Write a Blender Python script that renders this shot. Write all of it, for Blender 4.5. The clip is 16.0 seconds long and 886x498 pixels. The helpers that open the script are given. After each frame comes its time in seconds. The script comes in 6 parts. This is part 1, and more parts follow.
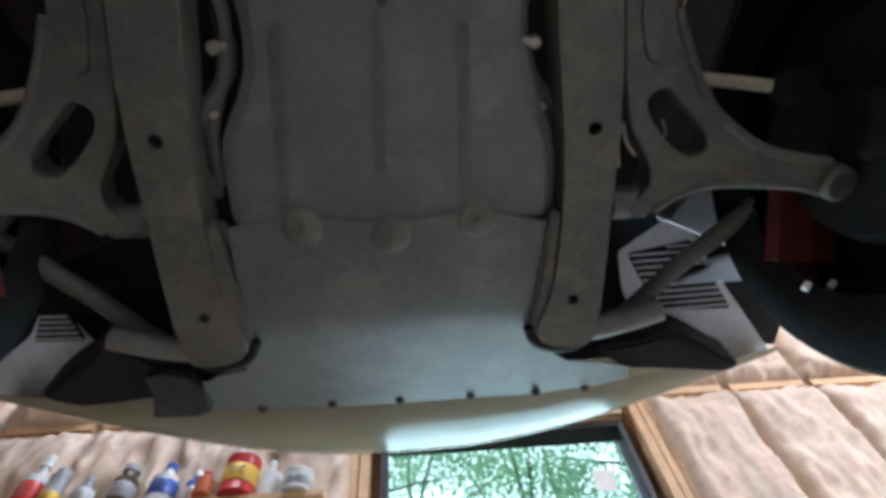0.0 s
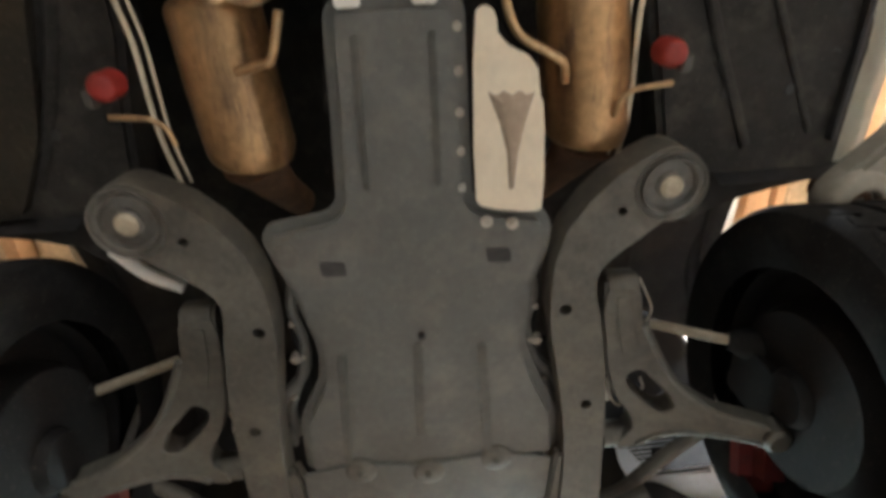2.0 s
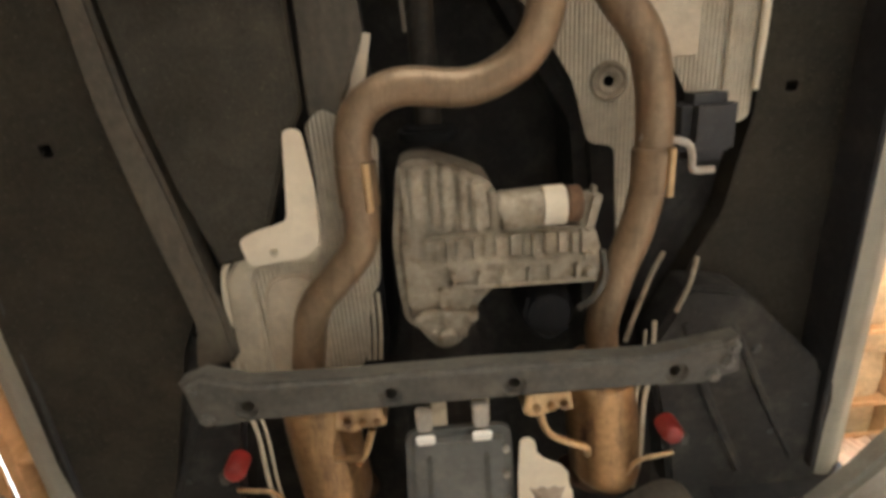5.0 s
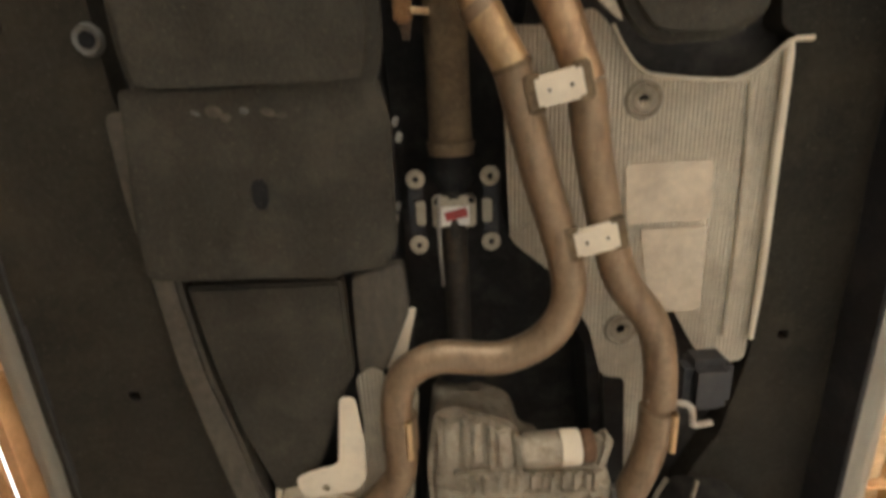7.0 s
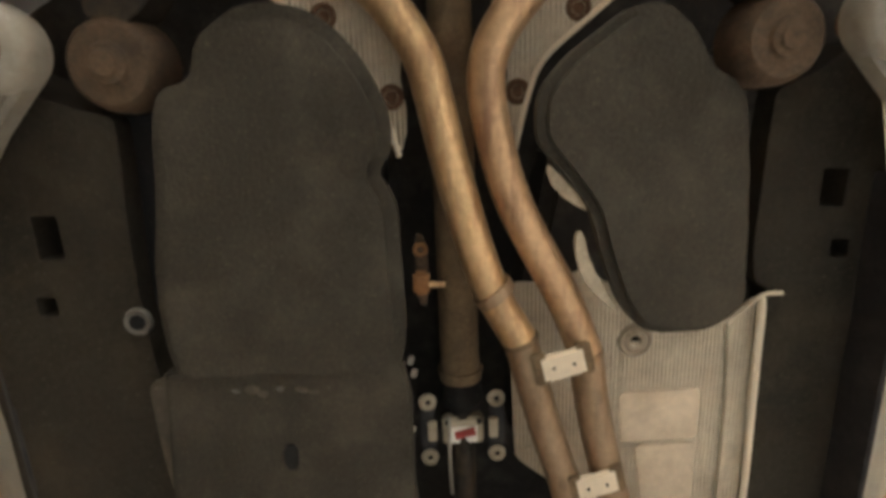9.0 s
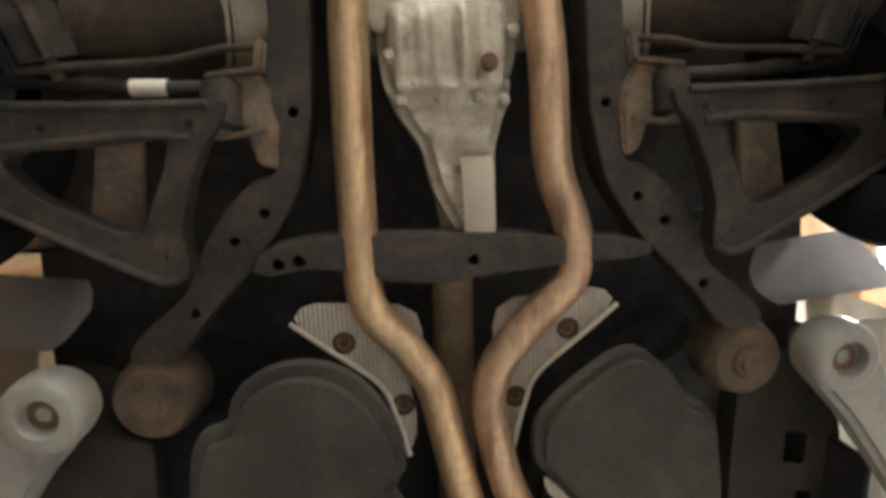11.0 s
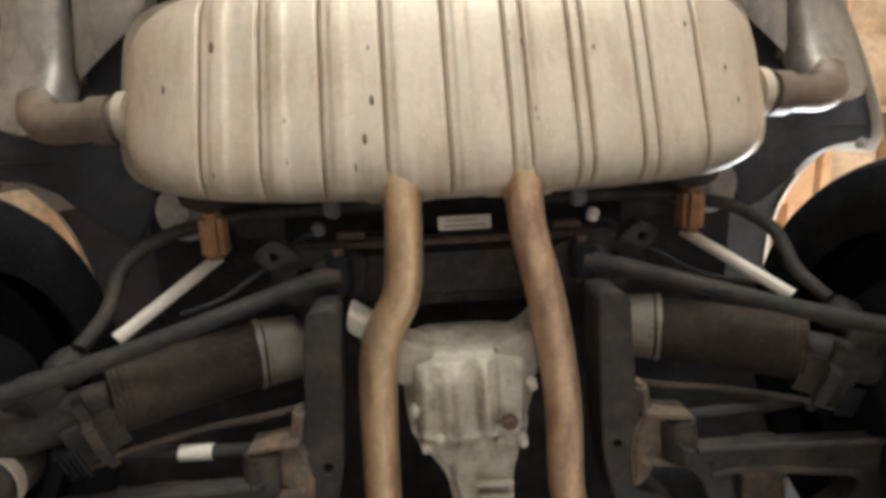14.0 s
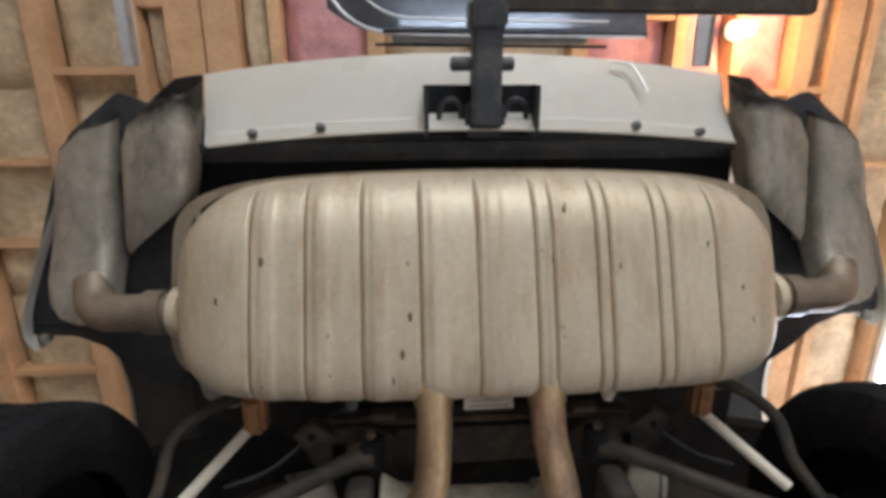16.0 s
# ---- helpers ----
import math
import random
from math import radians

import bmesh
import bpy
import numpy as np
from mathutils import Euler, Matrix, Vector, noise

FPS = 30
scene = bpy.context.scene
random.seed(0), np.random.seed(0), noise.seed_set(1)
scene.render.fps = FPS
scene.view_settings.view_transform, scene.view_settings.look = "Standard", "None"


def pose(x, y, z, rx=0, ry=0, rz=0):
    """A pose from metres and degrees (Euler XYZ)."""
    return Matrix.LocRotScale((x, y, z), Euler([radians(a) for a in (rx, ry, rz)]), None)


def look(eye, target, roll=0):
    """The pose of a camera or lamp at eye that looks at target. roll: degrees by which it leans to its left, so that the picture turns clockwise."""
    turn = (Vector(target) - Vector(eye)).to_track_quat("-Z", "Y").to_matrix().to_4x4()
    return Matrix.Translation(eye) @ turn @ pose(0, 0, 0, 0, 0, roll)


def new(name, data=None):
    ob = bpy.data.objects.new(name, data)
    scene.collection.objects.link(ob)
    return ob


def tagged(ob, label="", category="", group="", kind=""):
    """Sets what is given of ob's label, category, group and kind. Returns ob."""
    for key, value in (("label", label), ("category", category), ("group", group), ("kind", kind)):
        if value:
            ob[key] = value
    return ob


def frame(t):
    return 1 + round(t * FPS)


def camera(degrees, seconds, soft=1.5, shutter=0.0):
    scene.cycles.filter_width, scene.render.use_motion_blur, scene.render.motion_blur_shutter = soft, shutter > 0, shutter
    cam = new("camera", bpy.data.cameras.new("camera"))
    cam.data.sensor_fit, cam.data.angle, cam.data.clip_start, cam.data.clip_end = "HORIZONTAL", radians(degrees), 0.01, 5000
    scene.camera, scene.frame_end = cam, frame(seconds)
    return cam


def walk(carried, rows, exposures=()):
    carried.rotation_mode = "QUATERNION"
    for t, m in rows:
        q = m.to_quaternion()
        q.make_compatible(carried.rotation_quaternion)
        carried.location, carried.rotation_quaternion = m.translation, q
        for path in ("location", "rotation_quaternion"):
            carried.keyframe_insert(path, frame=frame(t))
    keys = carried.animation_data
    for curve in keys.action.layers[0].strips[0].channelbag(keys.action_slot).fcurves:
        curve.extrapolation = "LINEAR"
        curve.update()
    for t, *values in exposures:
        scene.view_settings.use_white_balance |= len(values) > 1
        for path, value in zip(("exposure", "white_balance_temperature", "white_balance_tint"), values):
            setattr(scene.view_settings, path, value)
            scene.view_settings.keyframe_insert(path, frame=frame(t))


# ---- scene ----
cam = camera(79.4, 16.0, soft=3.8, shutter=0.5)
PATH = [
    (0, (0.034, 0.021, 0.741), (0.162, 0.986, 2.488), -9.1),
    (0.5, (0.039, -0.113, 0.736), (0.135, 0.854, 2.484), -7.8),
    (1, (0.029, -0.259, 0.737), (0.119, 0.706, 2.487), -7.9),
    (1.5, (0.028, -0.394, 0.744), (0.098, 0.576, 2.492), -7.3),
    (2, (0.025, -0.526, 0.745), (0.101, 0.403, 2.515), -8.3),
    (2.5, (0.02, -0.651, 0.748), (0.081, 0.255, 2.53), -8.0),
    (3, (0.018, -0.757, 0.743), (0.075, 0.08, 2.559), -8.3),
    (3.5, (0.016, -0.854, 0.739), (0.068, -0.078, 2.582), -8.4),
    (4, (0.012, -0.961, 0.739), (0.058, -0.229, 2.599), -8.4),
    (4.2, (0.01, -1.007, 0.739), (0.048, -0.291, 2.606), -7.8),
    (6.3, (-0.03, -1.44, 0.762), (-0.007, -0.747, 2.638), -5.7),
    (6.5, (-0.027, -1.495, 0.759), (-0.012, -0.831, 2.645), -4.9),
    (7, (-0.028, -1.646, 0.765), (-0.026, -0.995, 2.657), -3.2),
    (7.5, (-0.042, -1.774, 0.773), (-0.037, -1.15, 2.673), -3.2),
    (8, (-0.058, -1.892, 0.778), (-0.035, -1.311, 2.691), -5.1),
    (8.5, (-0.066, -1.979, 0.782), (-0.007, -1.44, 2.707), -8.9),
    (9, (-0.066, -2.061, 0.79), (0.005, -1.535, 2.719), -10.4),
    (9.5, (-0.077, -2.174, 0.794), (0.032, -1.689, 2.732), -15.2),
    (10, (-0.074, -2.293, 0.793), (0.058, -1.879, 2.745), -20.1),
    (10.2, (-0.086, -2.365, 0.792), (0.073, -1.961, 2.745), -23.8),
    (12.3, (-0.107, -2.761, 0.82), (0.041, -2.389, 2.78), -24.9),
    (12.5, (-0.116, -2.816, 0.827), (0.061, -2.431, 2.782), -27.8),
    (13, (-0.089, -2.961, 0.835), (0.023, -2.565, 2.793), -19.1),
    (13.5, (-0.091, -3.078, 0.85), (0.021, -2.617, 2.793), -16.8),
    (14, (-0.095, -3.186, 0.864), (0.031, -2.728, 2.806), -18.3),
    (14.5, (-0.1, -3.288, 0.876), (0.032, -2.8, 2.811), -17.6),
    (15, (-0.107, -3.4, 0.891), (0.007, -2.879, 2.818), -14.3),
    (15.5, (-0.125, -3.505, 0.904), (-0.002, -2.949, 2.821), -13.8),
    (16, (-0.139, -3.608, 0.917), (-0.017, -3.027, 2.827), -12.5),
]
walk(cam, [(t, look(eye, target, roll)) for t, eye, target, roll in PATH],
     exposures=[(0, -0.2, 5600, 10), (0.8, 0.1, 5800, 10), (1.6, 0.45, 6500, 10), (2.5, 0.55, 6500, 10), (4, 0.75, 6800, 10), (9, 0.65, 7000, 10), (10.2, 0.65, 6300, 10), (13, 0.62, 6000, 10), (16, 0.03, 5550, 10)])

# ---- light ----
world = bpy.data.worlds.new("sky_world")
scene.world = world
world.use_nodes = True
wn = world.node_tree
sky = wn.nodes.new("ShaderNodeTexSky")
sky.sky_type, sky.sun_disc = "NISHITA", False
sky.sun_elevation, sky.sun_rotation = radians(64), radians(145)
wn.nodes["Background"].inputs[1].default_value = 0.15
wn.links.new(sky.outputs[0], wn.nodes["Background"].inputs[0])

FLOOR, CEIL = -0.40, 3.95
WALL_F, WALL_B, WALL_R, WALL_L = 1.95, -7.2, 3.6, -3.4


def sun_lamp():
    d = bpy.data.lights.new("sun", "SUN")
    d.energy, d.angle, d.color = 4.0, radians(0.6), (1.0, 0.95, 0.88)
    ob = new("sun", d)
    ob.matrix_world = look((0, 0, 0), (-0.25, 0.36, -0.9))


def area_lamp(name, eye, target, sx, sy, watts, color):
    d = bpy.data.lights.new(name, "AREA")
    d.shape, d.size, d.size_y, d.energy, d.color = "RECTANGLE", sx, sy, watts, color
    ob = new(name, d)
    ob.matrix_world = look(eye, target)
    return ob


sun_lamp()
# added area lamp stands in for sky light from an unseen rear door
area_lamp("door_daylight", (0.6, WALL_B + 0.1, 1.0), (0, 0, 1.2), 2.2, 2.4, 128, (1.0, 0.97, 0.92))
area_lamp("window_daylight", (0.4, WALL_F + 0.02, 1.65), (0.2, 0, 1.2), 1.0, 0.75, 14, (0.72, 0.92, 0.95))

# ---- materials ----


def mat(name, col, rough=0.6, metal=0.0, var=0.25, scale=6.0, fine=90.0, bump=0.15, dirt=None, dirt_amt=0.35,
        wave=None, coat=0.0, spread=0.0, spec=0.5, grain=None):
    """A dusty worn surface: base colour varied at two scales, dirt patches, fine relief; wave: (axis, pitch, height); grain: stretches the coarse pattern."""
    m = bpy.data.materials.new(name)
    m.use_nodes = True
    t = m.node_tree
    n, l = t.nodes, t.links
    b = n["Principled BSDF"]
    tc = n.new("ShaderNodeTexCoord")
    big = n.new("ShaderNodeTexNoise")
    big.inputs["Scale"].default_value, big.inputs["Detail"].default_value = scale, 5
    small = n.new("ShaderNodeTexNoise")
    small.inputs["Scale"].default_value, small.inputs["Detail"].default_value = fine, 4
    coarse = tc.outputs["Object"]
    if grain:
        gm = n.new("ShaderNodeMapping")
        gm.inputs["Scale"].default_value = grain
        l.new(coarse, gm.inputs["Vector"])
        coarse = gm.outputs[0]
    l.new(coarse, big.inputs["Vector"])
    l.new(tc.outputs["Object"], small.inputs["Vector"])
    ramp = n.new("ShaderNodeMapRange")
    ramp.inputs[1].default_value, ramp.inputs[2].default_value = 0.3, 0.7
    ramp.inputs[3].default_value, ramp.inputs[4].default_value = 1 - var, 1 + var
    l.new(big.outputs["Fac"], ramp.inputs[0])
    ramp2 = n.new("ShaderNodeMapRange")
    ramp2.inputs[1].default_value, ramp2.inputs[2].default_value = 0.3, 0.7
    ramp2.inputs[3].default_value, ramp2.inputs[4].default_value = 1 - var * 0.6, 1 + var * 0.6
    l.new(small.outputs["Fac"], ramp2.inputs[0])
    mul = n.new("ShaderNodeMath")
    mul.operation = "MULTIPLY"
    l.new(ramp.outputs[0], mul.inputs[0])
    l.new(ramp2.outputs[0], mul.inputs[1])
    fac = mul.outputs[0]
    if spread:
        oi = n.new("ShaderNodeObjectInfo")
        r3 = n.new("ShaderNodeMapRange")
        r3.inputs[3].default_value, r3.inputs[4].default_value = 1 - spread, 1 + spread
        l.new(oi.outputs["Random"], r3.inputs[0])
        m2 = n.new("ShaderNodeMath")
        m2.operation = "MULTIPLY"
        l.new(fac, m2.inputs[0])
        l.new(r3.outputs[0], m2.inputs[1])
        fac = m2.outputs[0]
    vm = n.new("ShaderNodeVectorMath")
    vm.operation = "SCALE"
    vm.inputs[0].default_value = col
    l.new(fac, vm.inputs["Scale"])
    out = vm.outputs[0]
    if dirt:
        dn = n.new("ShaderNodeTexNoise")
        dn.inputs["Scale"].default_value, dn.inputs["Detail"].default_value = scale * 2.3, 8
        dn.inputs["Roughness"].default_value = 0.65
        off = n.new("ShaderNodeVectorMath")
        off.inputs[1].default_value = (3.1, 7.7, 1.3)
        l.new(coarse, off.inputs[0])
        l.new(off.outputs[0], dn.inputs["Vector"])
        dr = n.new("ShaderNodeMapRange")
        dr.inputs[1].default_value, dr.inputs[2].default_value = 0.48, 0.68
        dr.inputs[3].default_value, dr.inputs[4].default_value = 0.0, dirt_amt
        l.new(dn.outputs["Fac"], dr.inputs[0])
        mx = n.new("ShaderNodeMix")
        mx.data_type = "RGBA"
        mx.inputs["B"].default_value = (*dirt, 1)
        l.new(dr.outputs[0], mx.inputs["Factor"])
        l.new(out, mx.inputs["A"])
        out = mx.outputs["Result"]
    if var >= 0.1:
        sp = n.new("ShaderNodeTexNoise")
        sp.inputs["Scale"].default_value, sp.inputs["Detail"].default_value = 170, 2
        sr = n.new("ShaderNodeMapRange")
        sr.inputs[1].default_value, sr.inputs[2].default_value = 0.62, 0.74
        sr.inputs[3].default_value, sr.inputs[4].default_value = 0.0, 0.30
        l.new(tc.outputs["Object"], sp.inputs["Vector"])
        l.new(sp.outputs["Fac"], sr.inputs[0])
        m3 = n.new("ShaderNodeMix")
        m3.data_type = "RGBA"
        m3.inputs["B"].default_value = (min(1, col[0] * 1.5 + 0.10), min(1, col[1] * 1.5 + 0.085), min(1, col[2] * 1.5 + 0.06), 1)
        l.new(sr.outputs[0], m3.inputs["Factor"])
        l.new(out, m3.inputs["A"])
        out = m3.outputs["Result"]
    l.new(out, b.inputs["Base Color"])
    rr = n.new("ShaderNodeMapRange")
    rr.inputs[3].default_value, rr.inputs[4].default_value = max(rough - 0.12, 0.02), min(rough + 0.12, 1)
    l.new(big.outputs["Fac"], rr.inputs[0])
    l.new(rr.outputs[0], b.inputs["Roughness"])
    b.inputs["Metallic"].default_value = metal
    b.inputs["Coat Weight"].default_value = coat
    b.inputs["Specular IOR Level"].default_value = spec
    bp_ = n.new("ShaderNodeBump")
    bp_.inputs["Strength"].default_value, bp_.inputs["Distance"].default_value = bump, 0.004
    l.new(small.outputs["Fac"], bp_.inputs["Height"])
    last = bp_
    if wave:
        axis, pitch, height = wave
        w = n.new("ShaderNodeTexWave")
        w.bands_direction = axis
        w.inputs["Scale"].default_value = 0.314 / pitch
        w.inputs["Distortion"].default_value = 0.15
        l.new(tc.outputs["Object"], w.inputs["Vector"])
        b2 = n.new("ShaderNodeBump")
        b2.inputs["Strength"].default_value, b2.inputs["Distance"].default_value = 1.0, height
        l.new(w.outputs["Fac"], b2.inputs["Height"])
        l.new(bp_.outputs[0], b2.inputs["Normal"])
        last = b2
    l.new(last.outputs[0], b.inputs["Normal"])
    return m


def glow(name, col, power):
    m = bpy.data.materials.new(name)
    m.use_nodes = True
    b = m.node_tree.nodes["Principled BSDF"]
    b.inputs["Emission Color"].default_value = (*col, 1)
    b.inputs["Emission Strength"].default_value = power
    return m


DUST = (0.30, 0.27, 0.22)
M_TRAY = mat("grey_plastic", (0.100, 0.102, 0.094), 0.5, 0, 0.16, 5, 60, 0.08, DUST, 0.22)
M_FRAME = mat("coated_steel", (0.086, 0.081, 0.069), 0.6, 0.1, 0.28, 7, 80, 0.2, (0.19, 0.165, 0.125), 0.45)
M_ARM = mat("cast_aluminium_dusty", (0.15, 0.145, 0.13), 0.55, 0.3, 0.22, 8, 70, 0.25, (0.1, 0.08, 0.06), 0.4)
M_BLACK = mat("black_plastic", (0.022, 0.022, 0.024), 0.6, 0, 0.3, 5, 60, 0.1, DUST, 0.10)
M_FELT = mat("dark_fibre_cover", (0.046, 0.0412, 0.0325), 0.92, 0, 0.3, 4, 160, 0.5, (0.12, 0.109, 0.084), 0.3, spec=0.2)
M_FLOORPAN = mat("sealed_floor_pan", (0.024, 0.022, 0.02), 0.8, 0, 0.3, 5, 50, 0.3, DUST, 0.12, spec=0.3)
M_RUST = mat("surface_rust", (0.135, 0.075, 0.042), 0.85, 0.1, 0.35, 20, 150, 0.4, (0.09, 0.05, 0.03), 0.6)
M_PIPE = mat("aged_exhaust_steel", (0.57, 0.40, 0.22), 0.38, 0.7, 0.2, 6, 60, 0.08, (0.27, 0.15, 0.085), 0.8, grain=(2.6, 0.5, 1.6))
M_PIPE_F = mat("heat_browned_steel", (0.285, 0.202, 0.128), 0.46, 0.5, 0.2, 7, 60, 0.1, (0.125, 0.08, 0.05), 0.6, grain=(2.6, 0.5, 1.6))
M_CAT = mat("heat_tinted_steel", (0.40, 0.245, 0.12), 0.36, 0.75, 0.3, 5, 60, 0.05, (0.115, 0.072, 0.055), 0.95, grain=(3.2, 0.6, 1.2))
M_MUFF = mat("dull_muffler_steel", (0.52, 0.44, 0.315), 0.55, 0.4, 0.10, 5, 70, 0.06, (0.36, 0.255, 0.14), 0.6, grain=(2.4, 0.5, 0.5))
M_GRIME = mat("brown_road_grime", (0.165, 0.115, 0.065), 0.9, 0, 0.3, 20, 120, 0.3, (0.10, 0.07, 0.045), 0.5)
M_TIP = mat("sooted_stainless", (0.56, 0.50, 0.405), 0.45, 0.4, 0.18, 5, 50, 0.05, (0.17, 0.13, 0.09), 0.55, grain=(2.2, 0.8, 0.8))
_t = M_TIP.node_tree
_b = _t.nodes["Principled BSDF"]
_tc, _sx, _nz, _ad, _mr, _mk = (_t.nodes.new("ShaderNode" + k) for k in ("TexCoord", "SeparateXYZ", "TexNoise", "Math", "MapRange", "Mix"))
_nz.inputs["Scale"].default_value, _nz.inputs["Detail"].default_value = 14, 5
_t.links.new(_tc.outputs["Object"], _sx.inputs[0])
_t.links.new(_tc.outputs["Object"], _nz.inputs["Vector"])
_ad.operation = "MULTIPLY_ADD"
_ad.inputs[1].default_value = -0.16
_t.links.new(_nz.outputs["Fac"], _ad.inputs[0])
_t.links.new(_sx.outputs["Y"], _ad.inputs[2])
_mr.inputs[1].default_value, _mr.inputs[2].default_value, _mr.inputs[3].default_value, _mr.inputs[4].default_value = -3.61, -3.66, 0.0, 0.95
_t.links.new(_ad.outputs[0], _mr.inputs[0])
_mk.data_type = "RGBA"
_mk.inputs["B"].default_value = (0.022, 0.019, 0.018, 1)
_t.links.new(_b.inputs["Base Color"].links[0].from_socket, _mk.inputs["A"])
_t.links.new(_mr.outputs[0], _mk.inputs["Factor"])
_t.links.new(_mk.outputs["Result"], _b.inputs["Base Color"])
M_SOOT = mat("soot_blackened_steel", (0.07, 0.06, 0.052), 0.6, 0.3, 0.4, 14, 70, 0.1, (0.26, 0.22, 0.17), 0.8)
M_MOUNTG = mat("dusty_grey_mount", (0.34, 0.30, 0.24), 0.7, 0.1, 0.2, 10, 80, 0.2, (0.12, 0.10, 0.075), 0.5)
M_MOUNT = mat("brown_rusty_mount", (0.10, 0.066, 0.04), 0.85, 0.1, 0.35, 16, 120, 0.4, (0.05, 0.035, 0.025), 0.6)
M_ALU = mat("dirty_cast_aluminium", (0.45, 0.395, 0.295), 0.6, 0.3, 0.18, 10, 110, 0.3, (0.21, 0.165, 0.11), 0.6)
M_ALU_T = mat("oily_cast_aluminium", (0.36, 0.31, 0.235), 0.6, 0.3, 0.25, 10, 90, 0.45, (0.13, 0.10, 0.065), 0.7)
M_COPPER = mat("orange_rusted_steel", (0.30, 0.145, 0.055), 0.8, 0.1, 0.3, 20, 120, 0.4, (0.14, 0.075, 0.04), 0.6)
M_SHIELD = mat("corrugated_foil", (0.62, 0.56, 0.44), 0.5, 0.35, 0.12, 5, 60, 0.05, (0.3, 0.25, 0.17), 0.4, ("X", 0.0085, 0.0032))
M_FOIL = mat("plain_foil", (0.58, 0.52, 0.40), 0.5, 0.35, 0.14, 5, 60, 0.1, (0.31, 0.25, 0.17), 0.5)
M_SHIELD_P = mat("tan_pressed_foil", (0.62, 0.53, 0.40), 0.55, 0.25, 0.12, 6, 60, 0.08, (0.36, 0.28, 0.19), 0.5)
M_PAPER = mat("off_white_pad", (0.72, 0.64, 0.50), 0.85, 0, 0.06, 8, 80, 0.1, (0.5, 0.44, 0.36), 0.3)
M_WHITE = mat("white_paint", (0.83, 0.79, 0.70), 0.32, 0, 0.03, 3, 30, 0.0, (0.6, 0.56, 0.46), 0.2, None, 0.35)
# front bumper's lower face: darker and more olive than the white body
M_BUMPER = mat("olive_bumper_underside", (0.34, 0.31, 0.21), 0.22, 0, 0.05, 3, 30, 0.0, (0.28, 0.25, 0.17), 0.3, None, 0.5, spec=0.5)
M_WEDGE = mat("tan_pressed_wedge", (0.36, 0.28, 0.21), 0.8, 0, 0.15, 9, 80, 0.1, (0.22, 0.17, 0.13), 0.4)
M_COLLAR = mat("dusty_tan_collar", (0.34, 0.29, 0.215), 0.6, 0.2, 0.18, 8, 70, 0.15, (0.17, 0.135, 0.095), 0.5)
M_PANEL = mat("cool_white_panel", (0.66, 0.70, 0.76), 0.5, 0, 0.08, 6, 60, 0.03, (0.35, 0.35, 0.36), 0.4)
M_GALV = mat("galvanised_steel", (0.62, 0.63, 0.64), 0.4, 0.3, 0.12, 9, 60, 0.05, (0.4, 0.4, 0.4), 0.3)
M_GLOSS_B = mat("tinted_glass", (0.012, 0.014, 0.016), 0.08, 0, 0.05, 3, 30, 0.0, None, 0, None, 0.6)
M_LABEL = mat("white_sticker", (0.82, 0.80, 0.74), 0.6, 0, 0.06, 12, 90, 0.03, (0.6, 0.55, 0.45), 0.3)
M_RUBBER = mat("tyre_rubber", (0.010, 0.010, 0.0105), 0.92, 0, 0.25, 6, 60, 0.15, DUST, 0.03, spec=0.15)
M_BOOT = mat("dusty_rubber_boot", (0.044, 0.033, 0.023), 0.9, 0, 0.3, 8, 60, 0.2, (0.12, 0.086, 0.055), 0.35, spec=0.2)
M_FRAME_R = mat("weathered_subframe_steel", (0.036, 0.031, 0.025), 0.68, 0.1, 0.35, 7, 80, 0.25, (0.115, 0.080, 0.048), 0.5, spec=0.25)
M_RUSTY = mat("rust_blistered_steel", (0.115, 0.088, 0.060), 0.75, 0.1, 0.4, 12, 90, 0.5, (0.27, 0.155, 0.07), 0.8)
M_ELBOW = mat("browned_stainless_elbow", (0.23, 0.18, 0.125), 0.5, 0.45, 0.2, 8, 60, 0.06, (0.12, 0.085, 0.06), 0.6)
# body paint toned down to the grey it has in the arch's shade
M_ARCH = mat("shaded_arch_paint", (0.17, 0.17, 0.17), 0.6, 0, 0.15, 4, 40, 0.05, (0.12, 0.11, 0.1), 0.6, None, 0.3)
M_CALIPER = mat("dirty_red_caliper", (0.12, 0.011, 0.01), 0.6, 0, 0.2, 8, 60, 0.05, (0.03, 0.02, 0.02), 0.6)
M_RED = mat("red_paint", (0.34, 0.03, 0.025), 0.45, 0, 0.15, 8, 60, 0.05, (0.1, 0.03, 0.02), 0.4)
M_ZINC = mat("zinc_bolt", (0.42, 0.39, 0.34), 0.45, 0.6, 0.2, 14, 120, 0.1, (0.3, 0.24, 0.16), 0.4)
M_WING = mat("pale_arch_paint", (0.42, 0.41, 0.39), 0.5, 0, 0.08, 4, 40, 0.05, (0.3, 0.28, 0.25), 0.3)
M_LIFT = mat("grey_lift_paint", (0.27, 0.255, 0.215), 0.5, 0, 0.12, 5, 60, 0.1, (0.12, 0.11, 0.1), 0.5)
M_WOOD = mat("pine_lumber", (0.62, 0.40, 0.22), 0.75, 0, 0.14, 3, 40, 0.2, (0.45, 0.26, 0.13), 0.5, None, 0, 0.12)
M_BATT = mat("kraft_faced_insulation", (0.58, 0.45, 0.34), 0.7, 0, 0.18, 5, 22, 0.8, (0.56, 0.34, 0.27), 0.5)
M_BATT_Y = mat("yellowed_insulation", (0.60, 0.48, 0.31), 0.7, 0, 0.25, 5, 26, 0.8, (0.42, 0.31, 0.19), 0.6)
